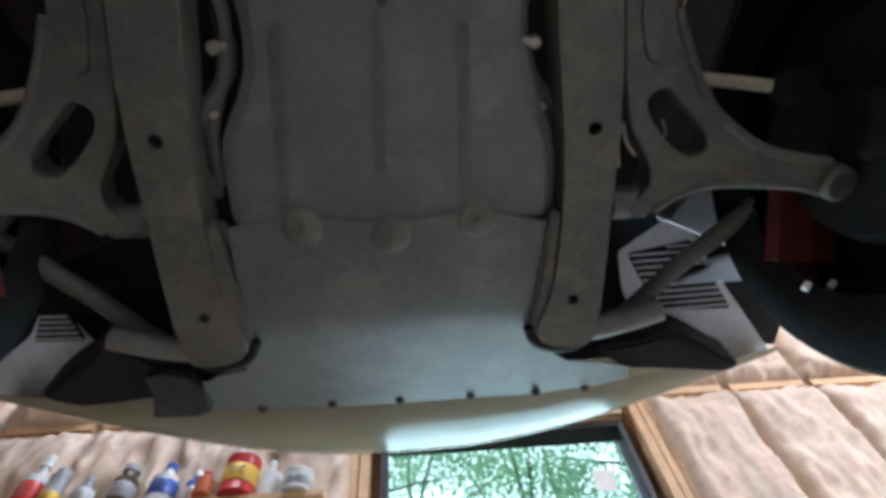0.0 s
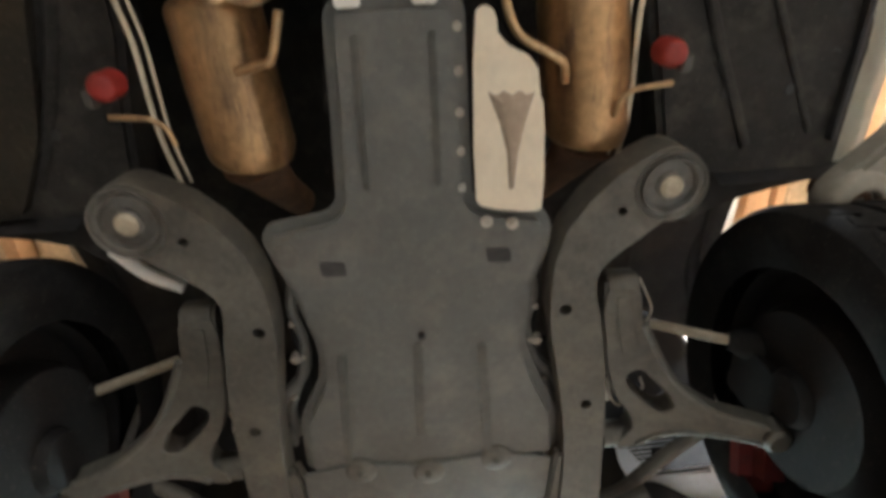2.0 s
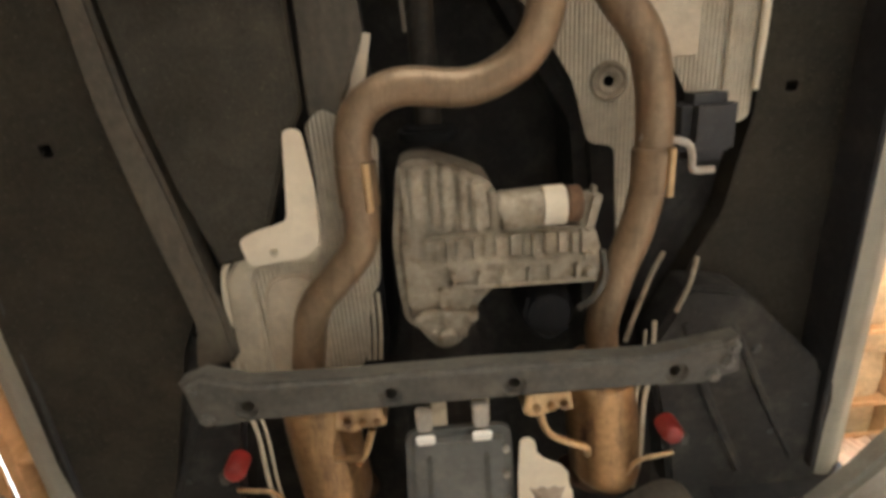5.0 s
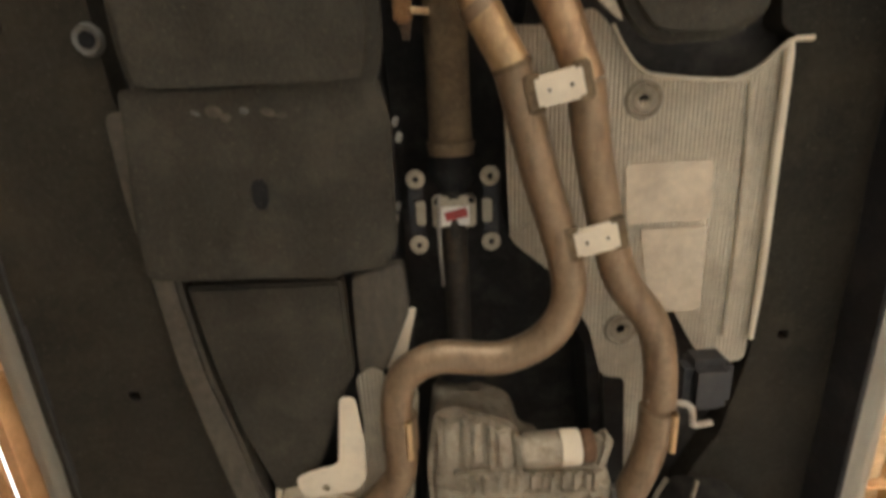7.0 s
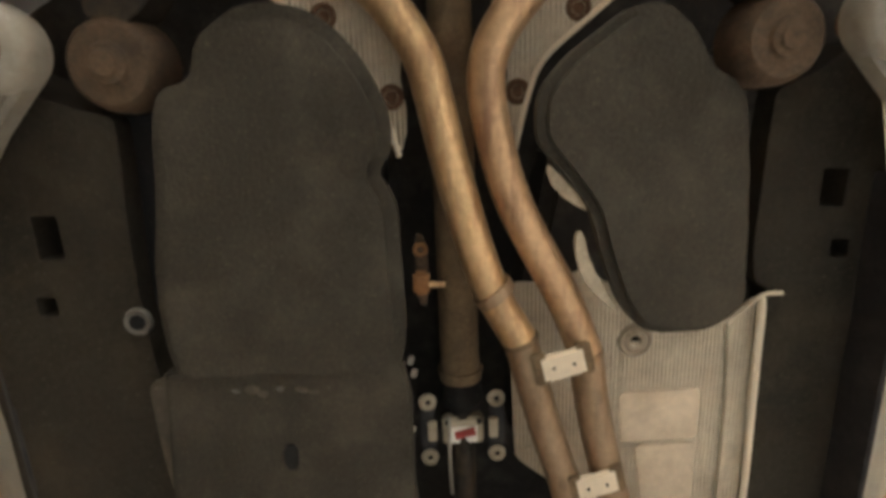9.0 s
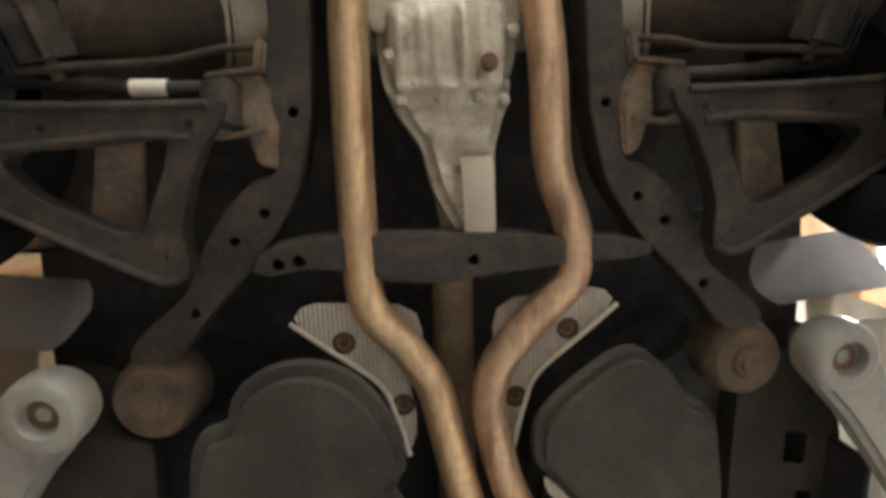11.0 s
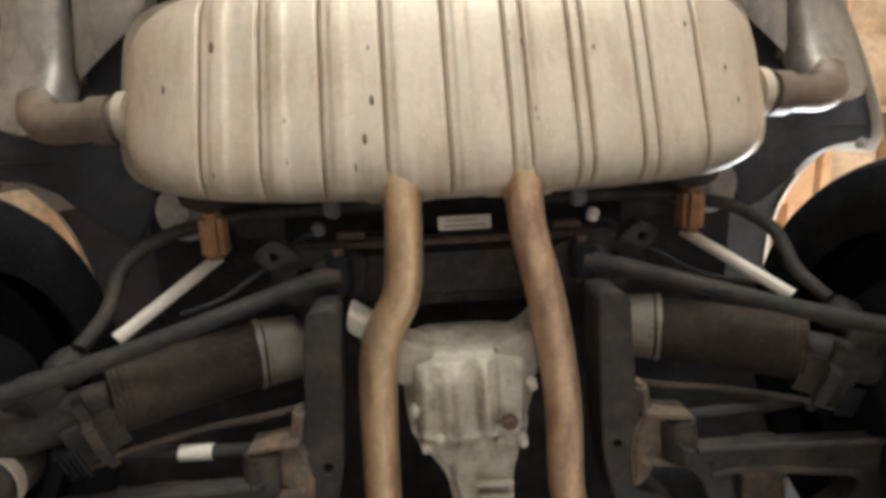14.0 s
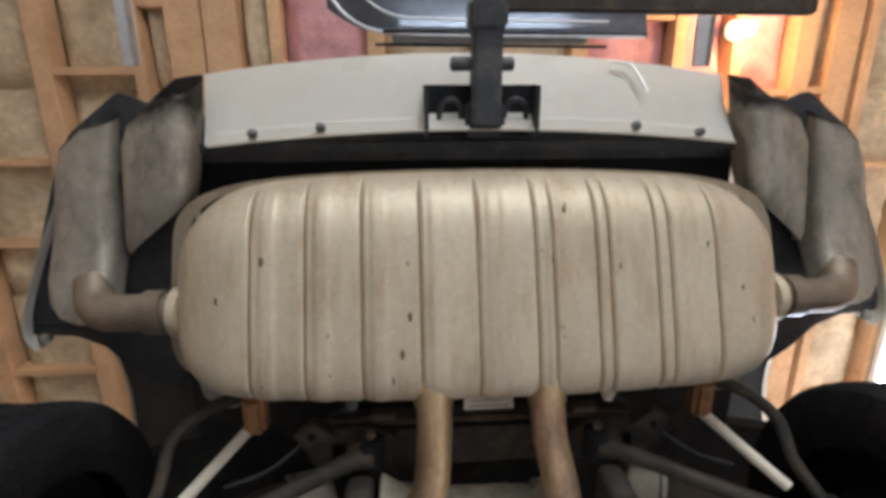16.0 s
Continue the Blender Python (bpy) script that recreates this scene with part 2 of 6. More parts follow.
M_ARM_F = mat("grimy_cast_aluminium_arm", (0.092, 0.088, 0.076), 0.55, 0.25, 0.25, 8, 70, 0.3, (0.17, 0.15, 0.115), 0.4)
M_RAIL = mat("dusty_sealed_chassis_rail", (0.075, 0.064, 0.048), 0.7, 0, 0.3, 6, 60, 0.3, (0.16, 0.135, 0.095), 0.5, grain=(2, 0.6, 1))
M_SILL = mat("dark_sealed_sill", (0.027, 0.023, 0.017), 0.85, 0, 0.3, 4, 90, 0.4, (0.07, 0.055, 0.035), 0.35, spec=0.25)
M_PIPE_R = mat("red_browned_steel", (0.52, 0.35, 0.205), 0.42, 0.65, 0.2, 6, 60, 0.08, (0.22, 0.12, 0.08), 0.8, grain=(2.6, 0.5, 1.6))
# white sill paint darkened to its beige in shade, plus dust patches
M_SKIRT = mat("dusty_shaded_sill_paint", (0.56, 0.53, 0.44), 0.45, 0, 0.08, 4, 40, 0.03, (0.33, 0.29, 0.22), 0.5, grain=(1, 0.4, 1))
M_PINK = mat("pink_insulation", (0.68, 0.36, 0.36), 0.95, 0, 0.2, 9, 60, 0.9)
M_CONC = mat("concrete_floor", (0.38, 0.37, 0.35), 0.8, 0, 0.12, 2, 40, 0.2, (0.22, 0.21, 0.19), 0.5)
M_BAR = mat("worn_black_steel_bar", (0.045, 0.046, 0.048), 0.5, 0.2, 0.3, 8, 60, 0.1, DUST, 0.25)
# black of dark parts, also put on surfaces that only lie in shade
M_DARK = mat("matt_black_and_shade", (0.010, 0.010, 0.011), 0.7, 0, 0.2, 5, 60, 0.05, spec=0.25)
M_LEAF = mat("leaves", (0.10, 0.22, 0.09), 0.5, 0, 0.45, 3, 30, 0.0)
_t = M_LEAF.node_tree
_tr, _mx = _t.nodes.new("ShaderNodeBsdfTranslucent"), _t.nodes.new("ShaderNodeMixShader")
_tr.inputs[0].default_value, _mx.inputs[0].default_value = (0.42, 0.68, 0.40, 1), 0.6
_t.links.new(_t.nodes["Principled BSDF"].outputs[0], _mx.inputs[1])
_t.links.new(_tr.outputs[0], _mx.inputs[2])
_t.links.new(_mx.outputs[0], _t.nodes["Material Output"].inputs[0])
M_BARK = mat("bark", (0.12, 0.09, 0.06), 0.9, 0, 0.3, 6, 40, 0.8)
M_PRINT = mat("faded_print", (0.30, 0.24, 0.20), 0.6, 0, 0.1, 8, 60, 0.0)
M_BULB = glow("bulb_glow", (1.0, 0.72, 0.36), 60)
M_HAZE = glow("bright_overcast_sky", (0.86, 0.95, 1.0), 2.4)
M_TUBE = glow("lamp_glow", (0.93, 0.97, 1.0), 25)
M_CLEAR = bpy.data.materials.new("window_glass")
M_CLEAR.use_nodes = True
_g = M_CLEAR.node_tree.nodes["Principled BSDF"]
_g.inputs["Transmission Weight"].default_value, _g.inputs["Roughness"].default_value = 1.0, 0.0
_g.inputs["IOR"].default_value = 1.1
_g.inputs["Base Color"].default_value = (0.86, 0.97, 0.95, 1)

# ---- mesh tools ----


def part(name, bm, material, parent=None, label="", smooth=38):
    """Links a bmesh as one mesh object under a thing or a part."""
    me = bpy.data.meshes.new(name)
    bm.to_mesh(me)
    bm.free()
    me.polygons.foreach_set("use_smooth", [True] * len(me.polygons))
    me.set_sharp_from_angle(angle=radians(smooth))
    for mm in material if isinstance(material, (list, tuple)) else (material,):
        me.materials.append(mm)
    ob = new(name, me)
    ob.parent = parent
    if label:
        ob["label"] = label
    return ob


def thing(name, label, category, group="", kind="", at=(0, 0, 0)):
    ob = new(name)
    ob.empty_display_size = 0.1
    ob.location = at
    return tagged(ob, label, category, group, kind)


def soften(pts, times=1):
    """Corner cutting on a closed outline."""
    for _ in range(times):
        out = []
        for i, p in enumerate(pts):
            q = pts[(i + 1) % len(pts)]
            out += [(p[0] * 0.75 + q[0] * 0.25, p[1] * 0.75 + q[1] * 0.25), (p[0] * 0.25 + q[0] * 0.75, p[1] * 0.25 + q[1] * 0.75)]
        pts = out
    return pts


def fillet(pts, r, n=3):
    """Rounds the corners of a closed outline with radius about r."""
    out = []
    for i, p in enumerate(pts):
        p, a, b = Vector(p), Vector(pts[i - 1]), Vector(pts[(i + 1) % len(pts)])
        da, db = a - p, b - p
        k = min(r, da.length * 0.45, db.length * 0.45)
        s, e = p + da.normalized() * k, p + db.normalized() * k
        for j in range(n + 1):
            u = j / n
            q = s * (1 - u) ** 2 + p * 2 * u * (1 - u) + e * u * u
            out.append((q.x, q.y))
    return out


def loft(stations, n=28, power=3.0, thick=0.0, caps=False):
    """A skin over flattened round sections; a station: centre x, y, z, half width, half height, and how far the end slants by width and by height."""
    bm = bmesh.new()
    rings = []
    for cx, cy, cz, hw, hh, sw, sh in stations:
        ring = []
        for k in range(n):
            a = 2 * math.pi * k / n
            px, pz = math.cos(a), math.sin(a)
            q = (abs(px) ** power + abs(pz) ** power) ** (-1 / power)
            dy = sw * px * q
            if sh:
                dy *= 0.35 if dy < 0 else 1.5
            ring.append(bm.verts.new((cx + hw * px * q, cy + dy + sh * pz * q, cz + hh * pz * q)))
        rings.append(ring)
    for a, b in zip(rings, rings[1:]):
        for k in range(n):
            bm.faces.new((a[k], a[(k + 1) % n], b[(k + 1) % n], b[k]))
    if caps:
        bm.faces.new(rings[0][::-1])
        bm.faces.new(rings[-1])
    if thick:
        bmesh.ops.solidify(bm, geom=bm.faces[:], thickness=thick)
    bmesh.ops.recalc_face_normals(bm, faces=bm.faces[:])
    return bm


def mirror(pts, s):
    return [(x * s, *r) for x, *r in pts]


def circle(cx, cy, r, n=14):
    return [(cx + r * math.cos(2 * math.pi * i / n), cy + r * math.sin(2 * math.pi * i / n)) for i in range(n)]


def prism(outline, z0, z1, holes=(), bev=0.006, cuts=(), zfun=None, seg=2):
    """A plate with the given outline in plan, from z0 (its underside) to z1, edges rounded; zfun lifts it afterwards."""
    bm = bmesh.new()
    edges = []
    for loop in (outline, *holes):
        vs = [bm.verts.new((x, y, z0)) for x, y in loop]
        edges += [bm.edges.new((vs[i], vs[(i + 1) % len(vs)])) for i in range(len(vs))]
    bmesh.ops.triangle_fill(bm, use_beauty=True, use_dissolve=False, edges=edges)
    if not holes:
        bmesh.ops.dissolve_limit(bm, angle_limit=0.01, verts=bm.verts[:], edges=bm.edges[:])
    ext = bmesh.ops.extrude_face_region(bm, geom=bm.faces[:])
    for v in ext["geom"]:
        if isinstance(v, bmesh.types.BMVert):
            v.co.z = z1
    bmesh.ops.recalc_face_normals(bm, faces=bm.faces[:])
    if bev:
        low = [e for e in bm.edges if all(abs(v.co.z - z0) < 1e-5 for v in e.verts) and len(e.link_faces) == 2 and e.calc_face_angle(0) > 0.7]
        bmesh.ops.bevel(bm, geom=low, offset=bev, segments=seg, affect="EDGES", clamp_overlap=True)
    for axis, vals in cuts:
        no = Vector((1, 0, 0)) if axis == "x" else Vector((0, 1, 0))
        for v in vals:
            bmesh.ops.bisect_plane(bm, geom=bm.verts[:] + bm.edges[:] + bm.faces[:], plane_co=no * v, plane_no=no)
    if zfun:
        for v in bm.verts:
            v.co.z += zfun(v.co.x, v.co.y)
    return bm


def box(c, s, bev=0.004, turn=(0, 0, 0), bm=None):
    bm = bm or bmesh.new()
    m = pose(*c, *turn) @ Matrix.Diagonal((*s, 1))
    r = bmesh.ops.create_cube(bm, size=1, matrix=m)
    if bev:
        es = list({e for v in r["verts"] for e in v.link_edges})
        bmesh.ops.bevel(bm, geom=es, offset=min(bev, min(s) * 0.4), segments=2, affect="EDGES")
    return bm


def rod(a, b, r0, r1=None, n=16, bm=None, bev=0.0):
    """A round bar from a to b."""
    bm = bm or bmesh.new()
    a, b = Vector(a), Vector(b)
    d = b - a
    m = Matrix.Translation((a + b) / 2) @ d.to_track_quat("Z", "Y").to_matrix().to_4x4()
    r = bmesh.ops.create_cone(bm, cap_ends=True, segments=n, radius1=r0, radius2=r0 if r1 is None else r1, depth=d.length, matrix=m)
    if bev:
        es = list({e for v in r["verts"] for e in v.link_edges if len(e.link_faces) == 2 and e.calc_face_angle(0) > 0.9})
        bmesh.ops.bevel(bm, geom=es, offset=bev, segments=2, affect="EDGES")
    return bm


def spline(pts, per=6):
    p = [Vector(q) for q in pts]
    p = [2 * p[0] - p[1], *p, 2 * p[-1] - p[-2]]
    out = []
    for i in range(1, len(p) - 2):
        for k in range(per):
            u = k / per
            a, b, c, d = p[i - 1 : i + 3]
            out.append(0.5 * (2 * b + (c - a) * u + (2 * a - 5 * b + 4 * c - d) * u * u + (3 * b - a - 3 * c + d) * u**3))
    return out + [p[-2]]


def tube(pts, r, per=6, n=14, bm=None, flat=1.0):
    """A pipe along a smooth line through pts; r: a radius or one for each point."""
    bm = bm or bmesh.new()
    path = spline(pts, per) if len(pts) > 2 else [Vector(q) for q in pts]
    rs = [r] * len(path) if not isinstance(r, (list, tuple)) else [float(v) for v in np.interp(np.linspace(0, len(r) - 1, len(path)), range(len(r)), r)]
    rings, up = [], None
    for i, c in enumerate(path):
        d = (path[min(i + 1, len(path) - 1)] - path[max(i - 1, 0)]).normalized()
        if up is None:
            up = d.orthogonal().normalized()
        up = (up - d * up.dot(d)).normalized()
        side = d.cross(up)
        rings.append([bm.verts.new(c + (up * math.cos(a) + side * math.sin(a) * flat) * rs[i]) for a in [2 * math.pi * k / n for k in range(n)]])
    for a, b in zip(rings, rings[1:]):
        for k in range(n):
            bm.faces.new((a[k], a[(k + 1) % n], b[(k + 1) % n], b[k]))
    bm.faces.new(rings[0][::-1])
    bm.faces.new(rings[-1])
    bmesh.ops.recalc_face_normals(bm, faces=bm.faces[:])
    return bm


def lathe(profile, m, n=32, bm=None):
    """Turns (radius, height) pairs about z, placed by m."""
    bm = bm or bmesh.new()
    rings = []
    for r, h in profile:
        if r < 1e-5:
            rings.append([bm.verts.new(m @ Vector((0, 0, h)))])
        else:
            rings.append([bm.verts.new(m @ Vector((r * math.cos(2 * math.pi * k / n), r * math.sin(2 * math.pi * k / n), h))) for k in range(n)])
    for a, b in zip(rings, rings[1:]):
        for k in range(n):
            f = [a[k % len(a)], a[(k + 1) % len(a)], b[(k + 1) % len(b)], b[k % len(b)]]
            f = list(dict.fromkeys(f))
            if len(f) > 2:
                bm.faces.new(f)
    bmesh.ops.recalc_face_normals(bm, faces=bm.faces[:])
    return bm


def sheet(fn, nu, nv, thick=0.0):
    """A surface fn(u, v) over the unit square, given a thickness."""
    bm = bmesh.new()
    g = [[bm.verts.new(fn(i / nu, j / nv)) for j in range(nv + 1)] for i in range(nu + 1)]
    for i in range(nu):
        for j in range(nv):
            bm.faces.new((g[i][j], g[i + 1][j], g[i + 1][j + 1], g[i][j + 1]))
    if thick:
        bmesh.ops.solidify(bm, geom=bm.faces[:], thickness=thick)
    bmesh.ops.recalc_face_normals(bm, faces=bm.faces[:])
    return bm


def bolt(x, y, z, r=0.011, parent=None, material=None, name="bolt"):
    """A flanged hexagon bolt head that looks down."""
    bm = rod((x, y, z + 0.004), (x, y, z - 0.003), r * 1.5, r * 1.5, 16)
    rod((x, y, z - 0.003), (x, y, z - 0.003 - r * 0.8), r, r * 0.92, 6, bm)
    return part(name, bm, material or M_ZINC, parent)


DOWN = Matrix.Rotation(math.pi, 4, "X")

# ---- the garage ----


def stud_wall(name, axis, at, lo, hi, z0, z1, inward, hole=None, label="", step=0.61, bays=True, covered=False):
    """An unfinished wall: outer sheathing, studs as pieces, and insulation batts bulging between them."""
    w = thing(name, label, "wall", kind="structure")
    d = 0.14

    def put(u, v):
        return (u, v) if axis == "x" else (v, u)

    def slab(nm, u0, u1, v0, v1, za, zb, mt, bev=0.0):
        c, s = put((u0 + u1) / 2, (v0 + v1) / 2), put(u1 - u0, v1 - v0)
        return part(nm, box((*c, (za + zb) / 2), (*s, zb - za), bev), mt, w)

    out0, out1 = (at, at + 0.03) if inward < 0 else (at - 0.03, at)
    in0, in1 = (at - d, at) if inward < 0 else (at, at + d)
    spans = [(lo, hi, z0, z1)] if not hole else [(lo, hole[0], z0, z1), (hole[1], hi, z0, z1), (hole[0], hole[1], z0, hole[2]), (hole[0], hole[1], hole[3], z1)]
    for u0, u1, za, zb in spans:
        if zb - za > 0.02 and u1 - u0 > 0.02:
            slab("sheathing", u0, u1, out0, out1, za, zb, M_WOOD)
    us = []
    u = lo + 0.02
    while u < hi:
        if not hole or u < hole[0] - 0.12 or u > hole[1] + 0.12:
            us.append(u)
        u += step
    if hole:
        us += [hole[0] - 0.06, hole[0] - 0.105, hole[1] + 0.06, hole[1] + 0.105]
        slab("header", hole[0], hole[1], in0, in1, hole[3] + 0.004, hole[3] + 0.19, M_WOOD)
        slab("sill_plate", hole[0], hole[1], in0, in1, hole[2] - 0.05, hole[2] - 0.004, M_WOOD)
    us.sort()
    for u in us:
        slab("stud", u - 0.019, u + 0.019, in0 + (0.035 if covered and not (hole[0] - .2 < u < hole[1] + .2) else 0.003), in1 - 0.003, z0 + 0.04, z1 - 0.04, M_WOOD)
    for za in (z0, z1 - 0.038):
        if not (hole and hole[2] <= z0 and za == z0):
            slab("plate", lo, hi, in0, in1, za, za + 0.038, M_WOOD)
    rnd = random.Random(len(name) * 7 + 1)
    for a, b in zip(us, us[1:]):
        if b - a < 0.15:
            continue
        za = z0 + 0.04
        zb = z1 - 0.04
        cuts = [za, zb]
        if hole and a > hole[0] - 0.1 and b < hole[1] + 0.1:
            cuts = [hole[3] + 0.2, zb]
            if hole[2] > z0 + 0.3:
                cuts = [za, hole[2] - 0.06, None, hole[3] + 0.2, zb]
        elif bays:
            mid = 2.52 if covered else rnd.uniform(0.35, 0.65) * (zb - za) + za
            cuts = [za, mid, zb]
            slab("blocking", a + 0.02, b - 0.02, in0 + 0.002, in1 - 0.006, mid - 0.019, mid + 0.019, M_WOOD)
        for p, q in zip(cuts, cuts[1:]):
            if p is None or q is None or q - p < 0.1:
                continue
            seed = rnd.random() * 50

            def batt(s, t):
                pad = 0.003 if covered else 0.021
                uu, zz = a + pad + s * (b - a - 2 * pad), p + 0.02 + t * (q - p - 0.04)
                edge = min(s, 1 - s, t * 2, (1 - t) * 2) * 5
                bulge = 0.02 + 0.055 * min(1, edge) ** 0.6 + 0.022 * noise.noise((uu * 7 + seed, zz * 6, 1.0)) + 0.012 * noise.noise((uu * 22, zz * 17, seed))
                if covered:
                    bulge = 0.07 + 0.075 * min(1, min(s, 1 - s, t * 3, (1 - t) * 3) * 9) ** 0.5 + 0.034 * noise.noise((uu * 7 + seed, zz * 6, 1.0)) + 0.034 * abs(noise.noise((uu * 16, zz * 12, seed))) + 0.018 * abs(noise.noise((uu * 38 + 5 * zz, zz * 26, seed)))
                v = (at - bulge - 0.03) if inward < 0 else (at + bulge + 0.03)
                return (*put(uu, v), zz)

            part("insulation_batt", sheet(batt, *((30, 96) if covered else (12, 30))), M_BATT, w, smooth=80)
    return w


def garage():
    bm = box(((WALL_L + WALL_R) / 2, (WALL_F + WALL_B) / 2, FLOOR - 0.1), (WALL_R - WALL_L, WALL_F - WALL_B, 0.2), 0)
    tagged(part("floor", bm, M_CONC), "grey stained concrete garage floor", "floor", kind="structure")
    bm = box((0, 0, FLOOR - 0.3), (400, 400, 0.18), 0)
    tagged(part("ground", bm, mat("grass_ground", (0.10, 0.13, 0.05), 0.9, 0, 0.3, 0.5, 20, 0.4)), "green grass ground outside the garage", "ground", kind="structure")
    stud_wall("wall_front", "x", WALL_F, WALL_L, WALL_R, FLOOR, CEIL, -1, (-0.12, 0.95, 1.25, 2.40), "unfinished wood stud wall with kraft insulation batts and a window", step=0.406, covered=True)
    stud_wall("wall_right", "y", WALL_R, WALL_B, WALL_F - 0.15, FLOOR, CEIL, -1, None, "unfinished wood stud wall with kraft insulation batts")
    stud_wall("wall_left", "y", WALL_L, WALL_B, WALL_F - 0.15, FLOOR, CEIL, 1, None, "unfinished wood stud wall with kraft insulation batts, open bays")
    stud_wall("wall_back", "x", WALL_B, WALL_L, WALL_R, FLOOR, CEIL, 1, (-1.75, 1.75, FLOOR, 2.4), "unfinished wood stud wall round the open garage door", bays=False)
    # ceiling: joists along the car, blocking, batts
    bm = bmesh.new()
    box((0.1, -2.6, CEIL + 0.27), (7.2, 9.4, 0.03), 0, bm=bm)
    joists = [(-3.2, .09), (-2.6, .09), (-2.02, .10), (-1.53, .06), (-1.28, .18), (-1.095, .17), (-.82, .06), (-.3, .09), (.25, .09), (.8, .09), (1.355, .065), (1.69, .06), (2.08, .11), (2.31, .15), (2.46, .06), (2.95, .09), (3.35, .09)]
    rnd = random.Random(5)
    for x, w in joists:
        box((x, -2.6, CEIL + 0.07), (w, 9.1, 0.15), 0.003, bm=bm)
    bays = [(a + wa / 2, b - wb / 2) for (a, wa), (b, wb) in zip(joists, joists[1:])]
    for n, (a, b) in enumerate(bays):
        if b - a < .05:
            continue
        y = WALL_B + rnd.uniform(0.3, 1.2)
        rows = []
        while y < WALL_F:
            rows.append(y)
            y += rnd.choice((0.62, 0.95, 1.25, 1.5))
        rows = {1: (-5.9, -4.4, -3.22, -2.76, -1.95, -.8, .6), 2: (-6.2, -4.7, -3.69, -2.2, -.9, .7), 3: (-6.0, -4.02, -2.6, -1.1, .5)}.get(n, rows)
        for y in rows:
            box(((a + b) / 2, y, CEIL + 0.062), (b - a - 0.004, 0.04, 0.12), 0.003, bm=bm)
    for f in bm.faces:
        f.material_index = 0
    for n, (a, b) in enumerate(bays):
        y = WALL_B
        seed = rnd.random() * 40
        while y < WALL_F:
            ln = 1.2
            g = [[None] * 25 for _ in range(11)]
            for i in range(11):
                for j in range(25):
                    s, t = i / 10, j / 24
                    xx, yy = a + 0.001 + s * (b - a - 0.002), y + t * ln
                    ed = min(1, min(s, 1 - s) * 6, min(t, 1 - t) * 9) ** 0.6
                    g[i][j] = bm.verts.new((xx, yy, CEIL + 0.15 - 0.07 * ed + 0.026 * noise.noise((xx * 8, yy * 6, seed)) - 0.03 * abs(noise.noise((xx * 15, yy * 11, seed))) + 0.012 * noise.noise((xx * 30, yy * 22, seed))))
            pink = rnd.random() < (0.7 if n in (5, 6, 9, 10, 11) else 0.03)
            for i in range(10):
                for j in range(24):
                    f = bm.faces.new((g[i][j], g[i][j + 1], g[i + 1][j + 1], g[i + 1][j]))
                    f.material_index = 2 if pink else 1
            y += ln
    tagged(part("ceiling", bm, (M_WOOD, M_BATT_Y, M_PINK), smooth=45), "open joist ceiling with kraft insulation batts", "ceiling", kind="structure")


def window():
    w = thing("window_1", "wide window with a dark frame and a white sticker", "window", kind="structure")
    x0, x1, z0, z1, y = -0.118, 0.948, 1.252, 2.398, WALL_F
    for nm, c, s in (("jamb", (x0 + 0.014, y - 0.045, (z0 + z1) / 2), (0.028, 0.11, z1 - z0)), ("jamb", (x1 - 0.014, y - 0.045, (z0 + z1) / 2), (0.028, 0.11, z1 - z0)),
                     ("head", ((x0 + x1) / 2, y - 0.045, z1 - 0.014), (x1 - x0 - 0.058, 0.11, 0.028)), ("sill", ((x0 + x1) / 2, y - 0.045, z0 + 0.014), (x1 - x0 - 0.058, 0.11, 0.028))):
        part(nm, box(c, s, 0.004), M_BLACK, w)
    ob = part("pane", box(((x0 + x1) / 2, y - 0.02, (z0 + z1) / 2), (x1 - x0 - 0.06, 0.006, z1 - z0 - 0.06), 0), M_CLEAR, w)
    ob.visible_shadow = False
    part("sticker", box((0.80, y - 0.027, 2.155), (0.09, 0.003, 0.1), 0, (0, 8, 0)), M_LABEL, w, "white paper sticker")


def tree(x, y, h, seed):
    t = thing("tree", "leafy green deciduous tree outside the window", "tree", "trees outside", at=(0, 0, 0))
    rnd = random.Random(seed)
    z0 = FLOOR - 0.22
    bm = tube([(x, y, z0), (x + 0.1, y, z0 + h * 0.4), (x, y + 0.1, z0 + h * 0.9)], [0.16, 0.11, 0.03], n=9)
    for k in range(9):
        a, zz = rnd.uniform(0, 6.3), z0 + h * rnd.uniform(0.25, 0.8)
        L = h * rnd.uniform(0.16, 0.32)
        tube([(x + 0.05, y, zz), (x + L * 0.5 * math.cos(a), y + L * 0.5 * math.sin(a), zz + L * 0.25), (x + L * math.cos(a), y + L * math.sin(a), zz + L * 0.45)], [0.05, 0.03, 0.01], n=6, bm=bm)
    part("trunk", bm, M_BARK, t)
    bm = bmesh.new()
    cl = [(x + rnd.gauss(0, h * 0.15), y + rnd.gauss(0, h * 0.12), z0 + h * rnd.uniform(0.3, 1.0), h * rnd.uniform(0.035, 0.07)) for _ in range(62)]
    for cx, cy, cz, r in cl:
        for _ in range(190):
            p = Vector((cx + rnd.gauss(0, r * 0.6), cy + rnd.gauss(0, r * 0.6), cz + rnd.gauss(0, r * 0.5)))
            q = Euler((rnd.uniform(0, 6), rnd.uniform(0, 6), rnd.uniform(0, 6))).to_matrix()
            s = rnd.uniform(0.03, 0.065)
            bm.faces.new([bm.verts.new(p + q @ Vector(v) * s) for v in ((-1, 0, 0), (0, -0.5, 0.1), (1, 0, 0), (0, 0.5, 0.1))])
    part("crown", bm, M_LEAF, t)


def backdrop():
    bm = box((0, 40, 50), (160, 0.1, 106), 0)
